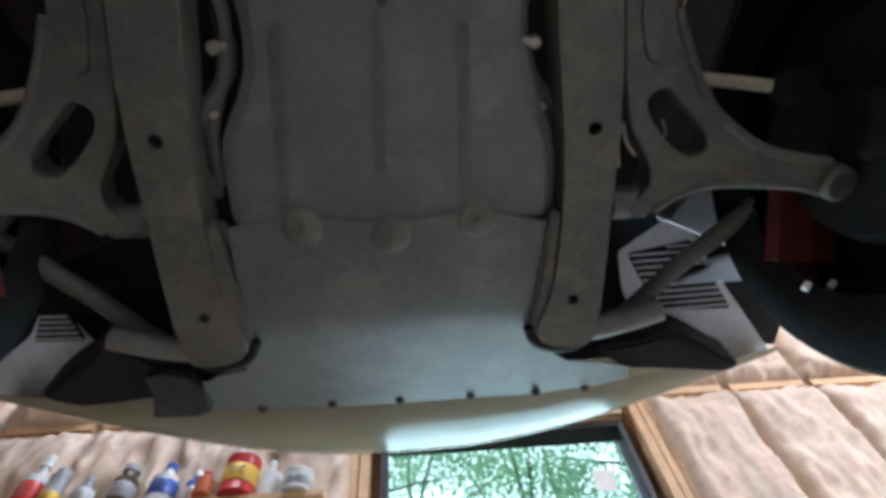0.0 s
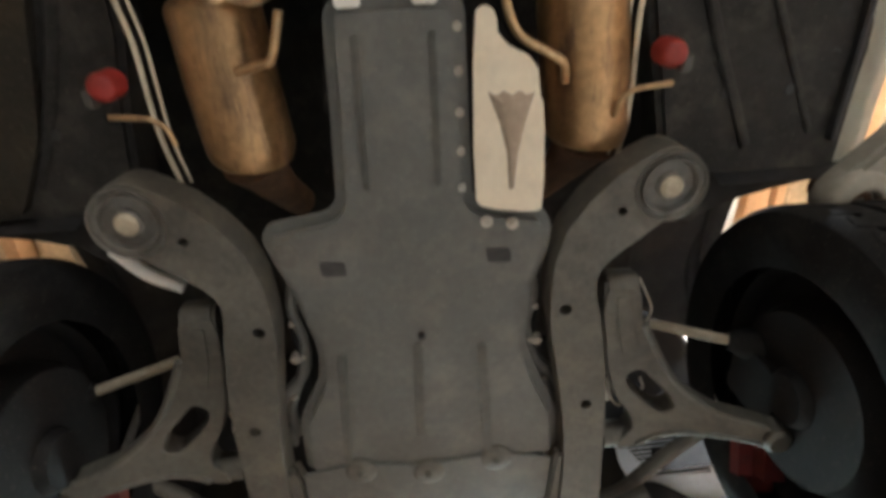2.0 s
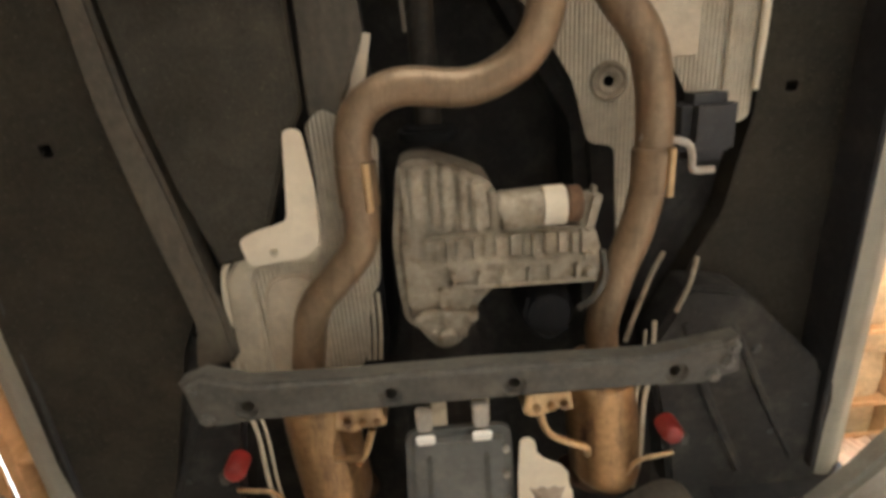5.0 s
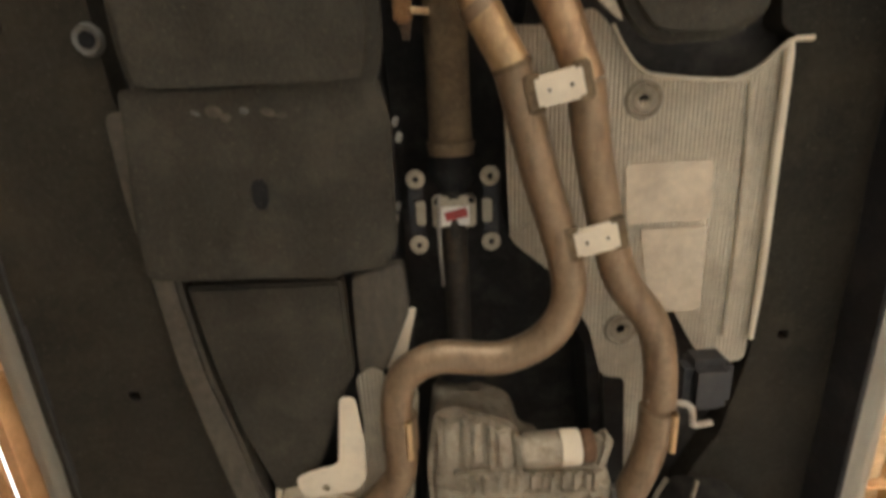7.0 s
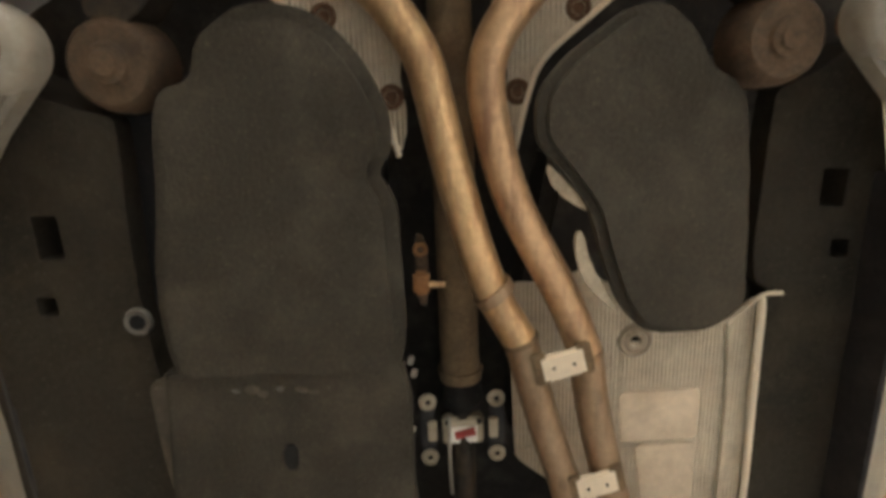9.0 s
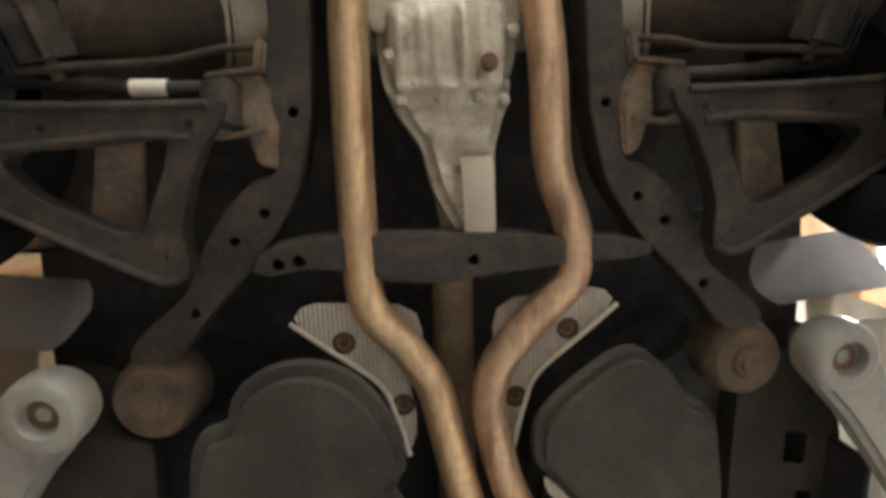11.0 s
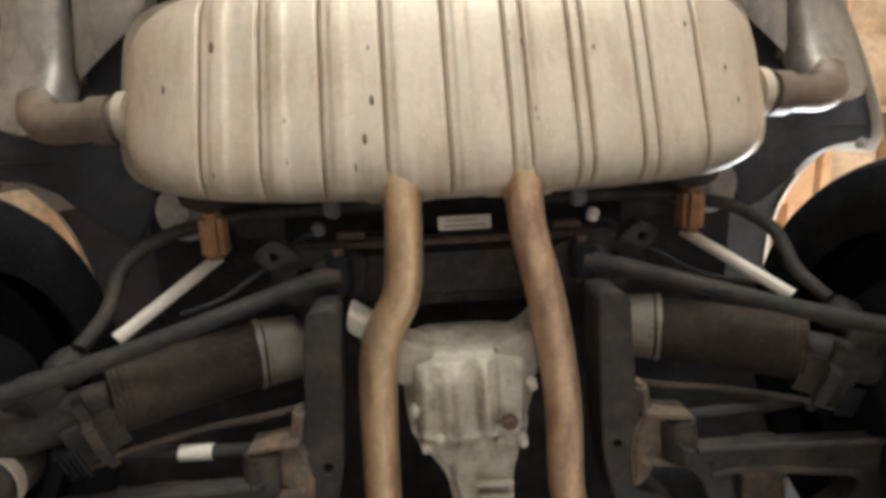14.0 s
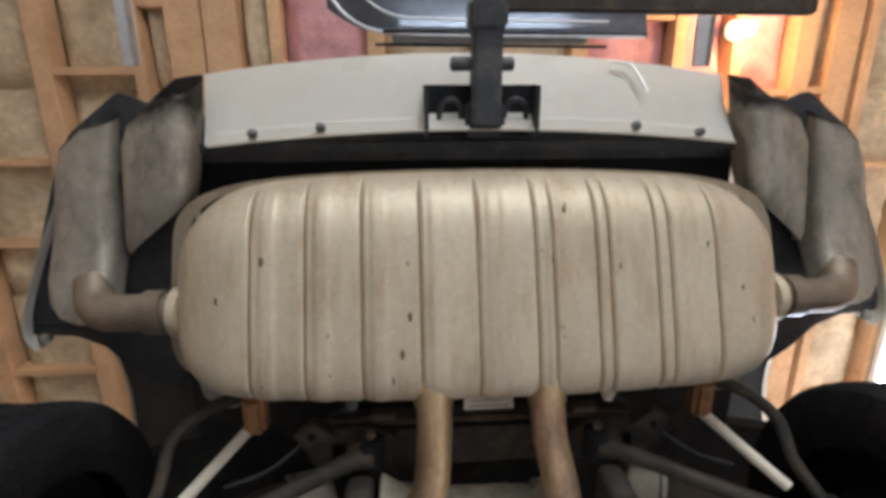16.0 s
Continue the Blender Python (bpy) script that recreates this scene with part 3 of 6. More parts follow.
    tagged(part("backdrop", bm, M_HAZE), "pale bright sky far beyond the trees", "sky", kind="structure")


garage()
window()
backdrop()
for i in range(6):
    tree(-3.2 + 1.5 * i + (i % 2) * 0.5, 7.5 + (i * 37 % 5) * 0.7, 9.5 + i % 3, 11 + i)


def bulb_or_fill_lamp(x, y, bulb=False):
    if bulb:
        t = thing("ceiling_bulb", "bare warm glowing bulb in a white lampholder", "lamp")
        part("lampholder", lathe([(0, 0.02), (0.055, 0.02), (0.055, 0.0), (0.03, -0.03), (0, -0.03)], Matrix.Translation((x, y, CEIL - 0.02))), M_LABEL, t)
        part("bulb", lathe([(0, 0), (0.014, 0), (0.018, -0.03), (0.034, -0.07), (0.03, -0.1), (0, -0.115)], Matrix.Translation((x, y, CEIL - 0.05)), 20), M_BULB, t, "glowing warm bulb")
        d = bpy.data.lights.new("bulb_light", "POINT")
        d.energy, d.color, d.shadow_soft_size = 22, (1.0, 0.50, 0.17), 0.06
        new("bulb_light", d).location = (x, y, CEIL - 0.24)
        return
    # strip lamps are unseen additions that give fill light; only the bulb is real
    t = thing("bulb_or_fill_lamp", "unseen bright white strip lamp added below the ceiling joists", "lamp", "strip lamps")
    part("housing", box((x, y, CEIL - 0.035), (0.12, 0.7, 0.06), 0.01), M_LABEL, t)
    part("diffuser", box((x, y, CEIL - 0.08), (0.09, 0.64, 0.03), 0.01), M_TUBE, t, "glowing white diffuser")
    area_lamp("strip_light", (x, y, CEIL - 0.10), (x, y, 0), 0.09, 0.62, 175 if x > 0 else 40, (0.86, 0.93, 1.0))


# two added lamps stand in for the strong light from the right
for yy in (-0.2, -1.9):
    bulb_or_fill_lamp(3.0, yy)
# added lamp, hidden above the car, brightens the left of the front wall
bulb_or_fill_lamp(-.75, 1.15)
bulb_or_fill_lamp(1.65, -3.9, True)


# ---- shelf on the front wall ----


def shelf():
    s = thing("wall_shelf", "plain wooden shelf board fixed to the stud wall", "shelf")
    part("board", box((-1.02, 1.735, 1.995), (1.44, .15, .03), .004), M_WOOD, s)
    for x in (-1.6, -.45):
        part("bracket", prism([(x - .012, 1.68), (x + .012, 1.68), (x + .012, 1.80), (x - .012, 1.80)], 1.91, 1.978, bev=.004), M_WOOD, s)


def bottle(name, label, x, y, prof, mats, band=None, cap=None):
    """A turned container on the shelf: body profile, an optional printed band and a cap."""
    z = 2.0105
    t = thing(name, label, "bottle" if "bottle" in name else "can", "containers on the shelf")
    m = Matrix.Translation((x, y, z))
    part("body", lathe(prof, m, 24), mats, t)
    if band:
        r, z0, z1, bm_ = band
        part("printed_label", lathe([(r, z0), (r + .0012, z0 + .002), (r + .0012, z1 - .002), (r, z1)], m, 24), bm_, t)
        for k, w in ((.72, .9), (.5, .6), (.34, .75)):
            part("print_bar", box((x, y - r * .97 - .001, z + z0 + (z1 - z0) * k), (r * w, .004, (z1 - z0) * .07), .001), M_PRINT, t)
    if cap:
        r, z0, z1, cm = cap
        part("cap", lathe([(0, z0), (r, z0), (r, z1 - .004), (r * .8, z1), (0, z1)], m, 20), cm, t)


def shelf_goods():
    def plain(nm, c, rough=0.4):
        return mat(nm, c, rough, 0, 0.06, 10, 60, 0.02, (c[0] * .6, c[1] * .6, c[2] * .6), 0.2)

    white, blue, red, yellow = plain("white_plastic", (.72, .72, .70)), plain("blue_plastic", (.05, .12, .45)), plain("red_print", (.55, .04, .035)), plain("yellow_print", (.75, .50, .06))
    grey, amber, orange = plain("grey_metal_can", (.38, .39, .42), .35), plain("smoky_brown_glass", (.10, .075, .05), .15), plain("orange_plastic", (.60, .14, .05))
    cyl = lambda r, h, n=.6: [(0, 0), (r, 0), (r, h * .74), (r * n, h * .84), (r * n * .8, h), (0, h)]  # noqa: E731
    can = lambda r, h: [(0, 0), (r, 0), (r + .002, .004), (r, .008), (r, h - .008), (r + .002, h - .004), (r, h), (0, h)]  # noqa: E731
    bottle("spray_bottle", "tall white plastic spray bottle on the shelf", -1.36, 1.70, cyl(.042, .20, .35), white, (.0425, .03, .12, red), (.02, .20, .25, white))
    bottle("aerosol_can", "grey aerosol can with a yellow band on the shelf", -1.262, 1.68, can(.033, .135), grey, (.0335, .02, .06, yellow), (.026, .135, .165, grey))
    bottle("squeeze_bottle", "pale grey squeeze bottle on the shelf", -1.15, 1.68, cyl(.034, .10, .5), grey, (.0345, .02, .065, white), (.016, .10, .125, grey))
    bottle("glass_bottle", "smoky brown glass bottle on the shelf", -1.03, 1.70, cyl(.042, .15, .7), amber, (.0425, .03, .09, grey), (.03, .15, .175, grey))
    bottle("detergent_bottle", "white and blue detergent bottle on the shelf", -.885, 1.70, cyl(.048, .145, .5), white, (.0485, .025, .085, blue), (.022, .145, .175, blue))
    bottle("oil_bottle", "blue plastic oil bottle on the shelf", -.785, 1.72, cyl(.03, .13, .5), blue, (.0305, .02, .07, white), (.014, .13, .155, white))
    bottle("sauce_bottle", "small orange plastic bottle on the shelf", -.725, 1.66, cyl(.03, .085, .5), orange, None, (.014, .085, .1, red))
    bottle("coffee_can", "large red coffee can with a yellow label on the shelf", -.615, 1.69, can(.062, .155), red, (.0625, .04, .11, yellow), (.063, .156, .166, white))
    bottle("white_bottle", "white plastic jug bottle on the shelf", -.51, 1.71, cyl(.038, .14, .4), white, None, (.016, .14, .165, white))
    bottle("tub_can", "low white plastic tub on the shelf", -.405, 1.69, can(.052, .075), white, (.0525, .015, .05, grey), (.054, .076, .09, white))


shelf()
shelf_goods()

# ---- the car on the lift ----
suv = thing("suv", "white sport utility vehicle raised on a lift, seen from below", "car")


def holes_of(pts, r=0.011, n=12):
    return [circle(x, y, r, n) for x, y in pts]


def undertray():
    t = part("engine_undertray", prism(fillet(
        [(-.256, .425), (-.251, .276), (-.195, .175), (-.185, .102), (-.211, -.021), (-.246, -.135), (-.233, -.162), (-.113, -.18), (-.1, -.34),
         (-.091, -.498), (.109, -.496), (.114, -.177), (.229, -.161), (.249, -.137), (.249, -.09), (.221, -.012), (.207, .109), (.242, .212), (.28, .297), (.284, .425)], .03, 4),
        1.55, 1.58, bev=0.018, seg=4), M_TRAY, suv, "dusty grey plastic engine undertray")
    for a, b in (((-.135, .10), (-.160, .40)), ((.008, .09), (-.002, .325)), ((.128, .10), (.137, .40)), ((-.047, -.45), (-.055, -.22)), ((.062, -.45), (.060, -.22))):
        w = .017 if a[1] > 0 else .011
        bm = prism(fillet([(a[0] - w, a[1]), (a[0] + w * .3, a[1]), (b[0] + w * .3, b[1]), (b[0] - w, b[1])], .012, 4), 1.5425, 1.551, bev=.0035)
        for v in bm.verts:
            v.co.z += .006 * max(0.0, min(1.0, (a[0] + (b[0] - a[0]) * (v.co.y - a[1]) / (b[1] - a[1]) + w * .2 - v.co.x) / (w * 1.1)))
        part("rib", bm, M_TRAY, t)

    def lift(x, y):
        return max(0, y - 0.6) * 0.28 + 0.03 * max(0, abs(x) - 0.3)

    f = part("front_undertray", prism(
        [(-.262, .41), (-.145, .39), (0, .41), (.15, .39), (.272, .42), (.268, .62), (.30, .72), (.36, .775), (.44, .79), (.505, .815), (.518, .868), (.46, .885), (.306, .90), (0, .905),
         (-.30, .90), (-.40, .892), (-.41, .85), (-.40, .79), (-.36, .76), (-.30, .74), (-.268, .62)], 1.545, 1.549, bev=0.003,
        cuts=(("y", (.5, .6, .65, .7, .75, .8, .85)), ("x", (-.4, -.2, 0, .2, .4))), zfun=lift), M_TRAY, suv, "grey plastic front undertray panel")
    for x, y in ((-.14, .415), (0.004, .435), (.15, .41)):
        part("boss", lathe([(0, 0.005), (.022, .005), (.030, .003), (.034, 0), (.034, -.006)], Matrix.Translation((x, y, 1.545)) @ DOWN, 20), M_FRAME, f)
        bolt(x, y, 1.538, .005, f, M_FRAME)
    for x in (-.30, -.149, .0, .157, .306, .42):
        bolt(x, .888, 1.545 + lift(x, .888), .007, f, M_BLACK, "push_clip")
    part("tray_ear", prism(fillet([(-.518, .872), (-.43, .878), (-.395, .862), (-.40, .80), (-.42, .765), (-.46, .75), (-.505, .755), (-.498, .80)], .004), 1.592, 1.615, bev=.006, zfun=lambda x, y: .1 * max(0, y - .80)), M_BLACK, f, "black corner of the undertray")
    for k in range(5):
        bolt(.0955, -.454 + .0603 * k, 1.549, .0045, t, M_ZINC, "rivet")
    for x in (-.053, .052):
        part("clip", box((x, -.494, 1.545), (.036, .018, .012), .003), M_LABEL, t, "bright metal clip")
        part("bracket", box((x, -.53, 1.56), (.03, .05, .02), .004), M_ZINC, t)
    for x, y in ((.135, -.15), (.178, -.143)):
        bolt(x, y, 1.549, .007, t)
    bolt(.012, .075, 1.549, .005, t, M_BLACK, "plug")
    for x, y in ((-.13, -.08), (.155, -.085)):
        part("drain_slot", prism(fillet([(x - .022, y - .014), (x + .02, y - .012), (x + .022, y + .014), (x - .02, y + .012)], .006), 1.5465, 1.5495, bev=0), M_BLACK, t)
    part("worn_corner", prism(fillet([(-.225, -.13), (-.19, -.135), (-.18, -.10), (-.20, -.085), (-.222, -.10)], .01), 1.5468, 1.5495, bev=.001), M_ARM, t, "scuffed bright corner")
    p = part("paper_shield", prism(soften([(.117, -.47), (.134, -.482), (.151, -.47), (.153, -.434), (.212, -.403), (.216, -.352), (.224, -.341), (.229, -.172), (.214, -.162), (.129, -.176), (.114, -.194)]),
                                   1.543, 1.547, bev=0.001), M_PAPER, suv, "off-white heat shield pad")
    bm = bmesh.new()
    ring = [(.136, -.364), (.150, -.358), (.161, -.364), (.173, -.357), (.186, -.363), (.197, -.356), (.209, -.360), (.196, -.315), (.185, -.265), (.179, -.205), (.171, -.204), (.167, -.265), (.154, -.317)]
    low = [bm.verts.new((x, y, 1.5435)) for x, y in ring]
    mid = [bm.verts.new((.174 + (x - .174) * .55, -.315 + (y + .315) * .72, 1.5375)) for x, y in ring]
    for k in range(len(ring)):
        q = (k + 1) % len(ring)
        bm.faces.new((low[k], low[q], mid[q], mid[k]))
    bm.faces.new(mid)
    bmesh.ops.recalc_face_normals(bm, faces=bm.faces[:])
    part("embossed_wedge", bm, M_WEDGE, p, "fluted tan wedge pressed into the pad")


def front_axle(s):
    rail = [(.42, -.245), (.338, -.19), (.258, -.087), (.241, .011), (.262, .149), (.287, .309), (.293, .45), (.288, .564), (.262, .64), (.283, .676), (.362, .684),
            (.384, .65), (.375, .407), (.364, .207), (.344, .073), (.322, -.02), (.34, -.055), (.40, -.09), (.46, -.125), (.515, -.165), (.505, -.225), (.46, -.252)]
    sub = part("front_subframe_rail", prism(mirror(soften(rail), s), 1.525, 1.60, holes_of([(.272 * s, .024), (.327 * s, .256), (.327 * s, .571)], .0115) + [circle(.375 * s, -.14, .009, 10), circle(.455 * s, -.18, .0615, 28)], bev=.014, seg=3, zfun=lambda x, y: .046 * min(1, max(0, (.0 - y) / .13)) ** 1.3),
               M_FRAME, suv, "grey coated steel subframe rail")
    part("rail_core", prism(mirror([(.29, 0), (.31, .3), (.31, .6), (.35, .6), (.34, .2), (.31, 0)], s), 1.585, 1.62, bev=0), M_DARK, sub)
    b = part("bushing", lathe([(0, .0), (.02, 0), (.024, .004), (.024, .01), (.043, .012), (.046, 0), (.05, -.002), (.053, .006), (.058, .004), (.062, -.004), (.064, .02)],
                              Matrix.Translation((.455 * s, -.18, 1.570)), 36), M_ARM, sub)
    part("bolt_cap", lathe([(0, -.006), (.014, -.006), (.02, 0), (.02, .01)], Matrix.Translation((.455 * s, -.18, 1.569)), 20), M_ALU, b)
    arm = [(.357, .002), (.418, .006), (.433, .087), (.458, .141), (.495, .21), (.532, .252), (.6, .295), (.681, .304), (.715, .318), (.72, .35), (.693, .36), (.646, .35), (.551, .358), (.495, .382),
           (.456, .419), (.416, .426), (.421, .394), (.446, .369), (.442, .332), (.397, .265), (.374, .186), (.354, .057)]
    hole = fillet([(.412, .216), (.441, .198), (.51, .267), (.521, .298), (.496, .317), (.464, .293), (.422, .248)], .018)

    def droop(x, y):
        return -.4 * max(0, abs(x) - .47)

    a = part("front_control_arm", prism(mirror(fillet(arm, .02), s), 1.552, 1.60, [mirror(hole, s)], bev=.009, seg=3, zfun=droop), M_ARM_F, suv, "grimy cast aluminium control arm")
    part("web", prism(mirror(fillet([(.372, .02), (.402, .02), (.417, .09), (.434, .15), (.422, .17), (.399, .16), (.381, .10)], .012), s), 1.549, 1.554, bev=.003), M_ARM_F, a)
    part("rim", tube(mirror([(.437, .09, 1.551), (.462, .142, 1.551), (.499, .21, 1.541), (.536, .251, 1.527), (.60, .291, 1.502), (.68, .302, 1.47)], s), .0075, 4, 8), M_ARM_F, a)
    part("rim", tube(mirror([(.458, .412, 1.552), (.497, .378, 1.543), (.551, .354, 1.521), (.644, .346, 1.484), (.69, .353, 1.466)], s), .0065, 4, 8), M_ARM_F, a)
    part("arm_bushing", rod((.354 * s, .02, 1.585), (.419 * s, .022, 1.585), .034, bev=.006), M_ARM_F, a)
    part("arm_bushing", rod((.385 * s, .408, 1.585), (.458 * s, .404, 1.58), .029, bev=.006), M_ARM_F, a)
    part("bushing_core", rod((.372 * s, .409, 1.585), (.39 * s, .408, 1.585), .036, n=20, bev=.004), M_RUBBER, a)
    part("ball_joint", lathe([(0, 0), (.022, 0), (.028, .006), (.028, .05)], Matrix.Translation((.700 * s, .334, 1.452)), 20), M_ARM_F, a)
    sh = part("front_driveshaft", rod((.50 * s, .215, 1.735), (.82 * s, .235, 1.585), .0115), M_COLLAR, suv, "dusty brown driveshaft")
    part("boot", tube([(.40 * s, .212, 1.76), (.45 * s, .213, 1.75), (.53 * s, .216, 1.725)], [.05, .045, .02], 5), M_RUBBER, sh)
    part("boot", tube([(.68 * s, .226, 1.65), (.73 * s, .229, 1.63), (.78 * s, .232, 1.605)], [.02, .042, .05], 5), M_RUBBER, sh)
    part("sway_bar_arm", tube([(.715 * s, .462, 1.655), (.68 * s, .504, 1.66), (.635 * s, .55, 1.66), (.593 * s, .592, 1.66), (.55 * s, .645, 1.66), (.502 * s, .702, 1.66), (.46 * s, .73, 1.665), (.40 * s, .742, 1.67), (.1 * s, .75, 1.70)], .019), M_ARM_F, suv)
    part("steering_gaiter", tube([(.395 * s, .705, 1.60), (.43 * s, .693, 1.598), (.48 * s, .678, 1.60), (.54 * s, .658, 1.605)], [.018, .022, .024, .027], 5, 16), M_ARM, suv, "dusty steering gaiter")
    part("drop_link", rod((.71 * s, .455, 1.66), (.74 * s, .42, 1.95), .01), M_ZINC, suv)
    part("knuckle", box((.735 * s, .29, 1.58), (.06, .18, .2), .03), M_DARK, suv)
    part("coolant_hose", tube([(.205 * s, -.07, 1.60), (.228 * s, .02, 1.595), (.218 * s, .10, 1.60), (.235 * s, .18, 1.597), (.27 * s, .27, 1.605), (.278 * s, .36, 1.61)], .010, 6, 10), M_TRAY, suv)
    part("wiring_loom", tube([(.225 * s, -.02, 1.61), (.236 * s, .08, 1.605), (.228 * s, .2, 1.607), (.262 * s, .30, 1.612)], .006, 6, 8), M_DARK, suv)
    part("bent_hose", tube([(.222 * s, .125, 1.61), (.226 * s, .165, 1.603), (.243 * s, .197, 1.60), (.268 * s, .225, 1.60), (.287 * s, .255, 1.605), (.293 * s, .30, 1.615)], .0125, 6, 12), M_TRAY, suv, "grey rubber hose")
    part("hose_bolt", lathe([(0, -.006), (.008, -.006), (.011, -.002), (.011, .012)], Matrix.Translation((.239 * s, .138, 1.592)), 10), M_ZINC, suv)
    part("pale_bracket", box((.284 * s, .355, 1.60), (.014, .045, .02), .004, (0, 0, 12 * s)), M_ARM, suv)
    part("loose_strip", box((.275 * s, .445, 1.585), (.010, .06, .012), .002, (0, 0, 14 * s)), M_ZINC, suv)
    part("rail_flange", prism(mirror(fillet([(.293, .40), (.275, .40), (.266, .50), (.256, .62), (.266, .655), (.30, .655), (.293, .51)], .008), s), 1.532, 1.56, bev=.005), M_FRAME, sub)
    part("rail_end_cap", tube(mirror([(.372, .672, 1.545), (.345, .694, 1.545), (.30, .694, 1.545), (.268, .676, 1.545), (.255, .645, 1.548)], s), .010, 5, 10), M_DARK, sub, "black rubber end cap")
    part("rail_pad", box((.242 * s, .468, 1.562), (.022, .085, .03), .006), M_DARK, sub)
    if s > 0:
        part("shiny_wire", tube([(.424, .0, 1.575), (.438, .03, 1.57), (.455, .07, 1.572), (.452, .105, 1.58)], .0022, 5, 6), M_ZINC, suv)
        part("shiny_wire", tube([(.393, .262, 1.58), (.398, .29, 1.57), (.412, .31, 1.572), (.424, .32, 1.58)], .0028, 5, 6), M_ZINC, suv)
        part("shiny_wire", tube([(.468, .265, 1.60), (.473, .285, 1.59), (.47, .30, 1.60)], .0025, 5, 6), M_ZINC, suv)
    for y, x in ((.055, .231), (.135, .226), (.235, .258)):
        part("hose_clip", box((x * s, y, 1.591), (.014, .010, .010), .002, (0, 0, 30 * s)), M_ZINC, suv)
    part("brake_line", tube([(.40 * s, .12, 1.63), (.42 * s, .2, 1.61), (.405 * s, .3, 1.62), (.42 * s, .36, 1.64)], .005, 4, 8), M_ZINC, suv)


def wheel(x, y, z, s, r=.382, w=.285):
    # rim is coloured near black to stand for the shade in the arch
    t = part("wheel", lathe([(.10, -.02), (.25, -.02), (.262, -.06), (.262, w * .42), (.245, w * .43), (.24, w * .2), (.06, w * .15), (0, w * .15)],
                            Matrix.Translation((x, y, z)) @ Matrix.Rotation(math.pi / 2 * s, 4, "Y"), 40), M_DARK, suv, "alloy wheel in near black for deep shade")
    prof = [(.258, -w * .44), (.30, -w * .5), (r - .045, -w * .5), (r - .012, -w * .46), (r, -w * .38)]
    prof += [(r, -w * .25), (r - .009, -w * .245), (r - .009, -w * .21), (r, -w * .205), (r, -w * .03), (r - .009, -w * .025), (r - .009, w * .025), (r, w * .03), (r, w * .205), (r - .009, w * .21), (r - .009, w * .245), (r, w * .25)]
    prof += [(r, w * .38), (r - .012, w * .46), (r - .045, w * .5), (.30, w * .5), (.258, w * .44)]
    ty = part("tyre", lathe(prof, Matrix.Translation((x, y, z)) @ Matrix.Rotation(math.pi / 2 * s, 4, "Y"), 72), M_RUBBER, t, "worn black tyre")
    bm = bmesh.new()
    for k in range(44):
        a = 2 * math.pi * k / 44
        for side in (-1, 1):
            m = Matrix.Translation((x, y, z)) @ Matrix.Rotation(a, 4, "X") @ Matrix.Translation((side * w * .26, 0, r - .0056)) @ pose(0, 0, 0, 0, 0, 14 * side)
            bmesh.ops.create_cube(bm, size=1, matrix=m @ Matrix.Diagonal((w * .17, .036, .014, 1)))
    tagged(part("tread", bm, M_RUBBER, t), kind="stuff")
    # black disc over the brake paints the deep shade inside the wheel
    part("dust_shield", lathe([(0, 0), (.05, 0), (.06, .02), (.17, .02), (.185, .05), (.19, .09)], Matrix.Translation((x - .11 * s, y, z)) @ Matrix.Rotation(math.pi / 2 * s, 4, "Y"), 40), M_DARK, t)
    if y > 0:
        part("brake_caliper", box((x - .06 * s, y + .215, z + .075), (.12, .10, .20), .035, (58, 0, 10 * s)), M_CALIPER, t, "dirty red brake caliper")
        for d in (.0, .045):
            part("bleed_nipple", rod(((x - .118 * s + d * s), y + .255, z - .045), ((x - .128 * s + d * s), y + .262, z - .052), .006, n=8), M_LABEL, t)


def wheel_arch(x, y, z, s, r):
    def fn(u, v):
        a = math.radians(-15 + 210 * u if y > 0 else 12 + 152 * u)
        xx = s * (.60 + (.34 if y > 0 else .215) * v)
        return (xx, y + (r + .02) * math.cos(a), z + (r + .02) * math.sin(a) + (0.008 * math.sin(u * 20) if y > 0 else 0))

    # rear arch: the grey holds the shade that falls on body paint
    part("wheel_arch_liner", sheet(fn, 28, 4, .004), M_BLACK if y > 0 else M_ARCH, suv, "black wheel arch liner" if y > 0 else "inner wheel arch in shaded grey")

    def lip(u, v):
        a = math.radians(5 + (170 if y > 0 else 158) * u)
        rr = r + .004 + (.05 if y > 0 else .02) * v
        return (s * ((.875 if y > 0 else .932) + (.05 if y > 0 else .018) * v), y + rr * math.cos(a), z + rr * math.sin(a))

    we = part("wing_edge", sheet(lip, 30, 2, .004), M_BLACK if y > 0 else M_WHITE, suv, "black plastic wheel arch edge" if y > 0 else "white painted wheel arch edge")

    def inner(u, v):
        a = math.radians(-8 + 196 * u if y > 0 else 134 + 26 * u)
        x0, x1 = (.855, .932) if y < 0 else (.85, .90)
        rr = r + .018 - .016 * v
        return (s * (x0 + (x1 - x0) * v), y + rr * math.cos(a), z + rr * math.sin(a))

    part("rolled_flange", sheet(inner, 34, 3, .003), M_BLACK if y > 0 else M_WHITE, we)
    if y < 0:
        for a0, a1 in ((-20, 172),):
            part("liner_edge", sheet(lambda u, v: (s * (.79 + .15 * v), y + (r + .016) * math.cos(math.radians(a0 + (a1 - a0) * u)), z + (r + .016) * math.sin(math.radians(a0 + (a1 - a0) * u))), 24, 2, .004), M_ARCH, we)


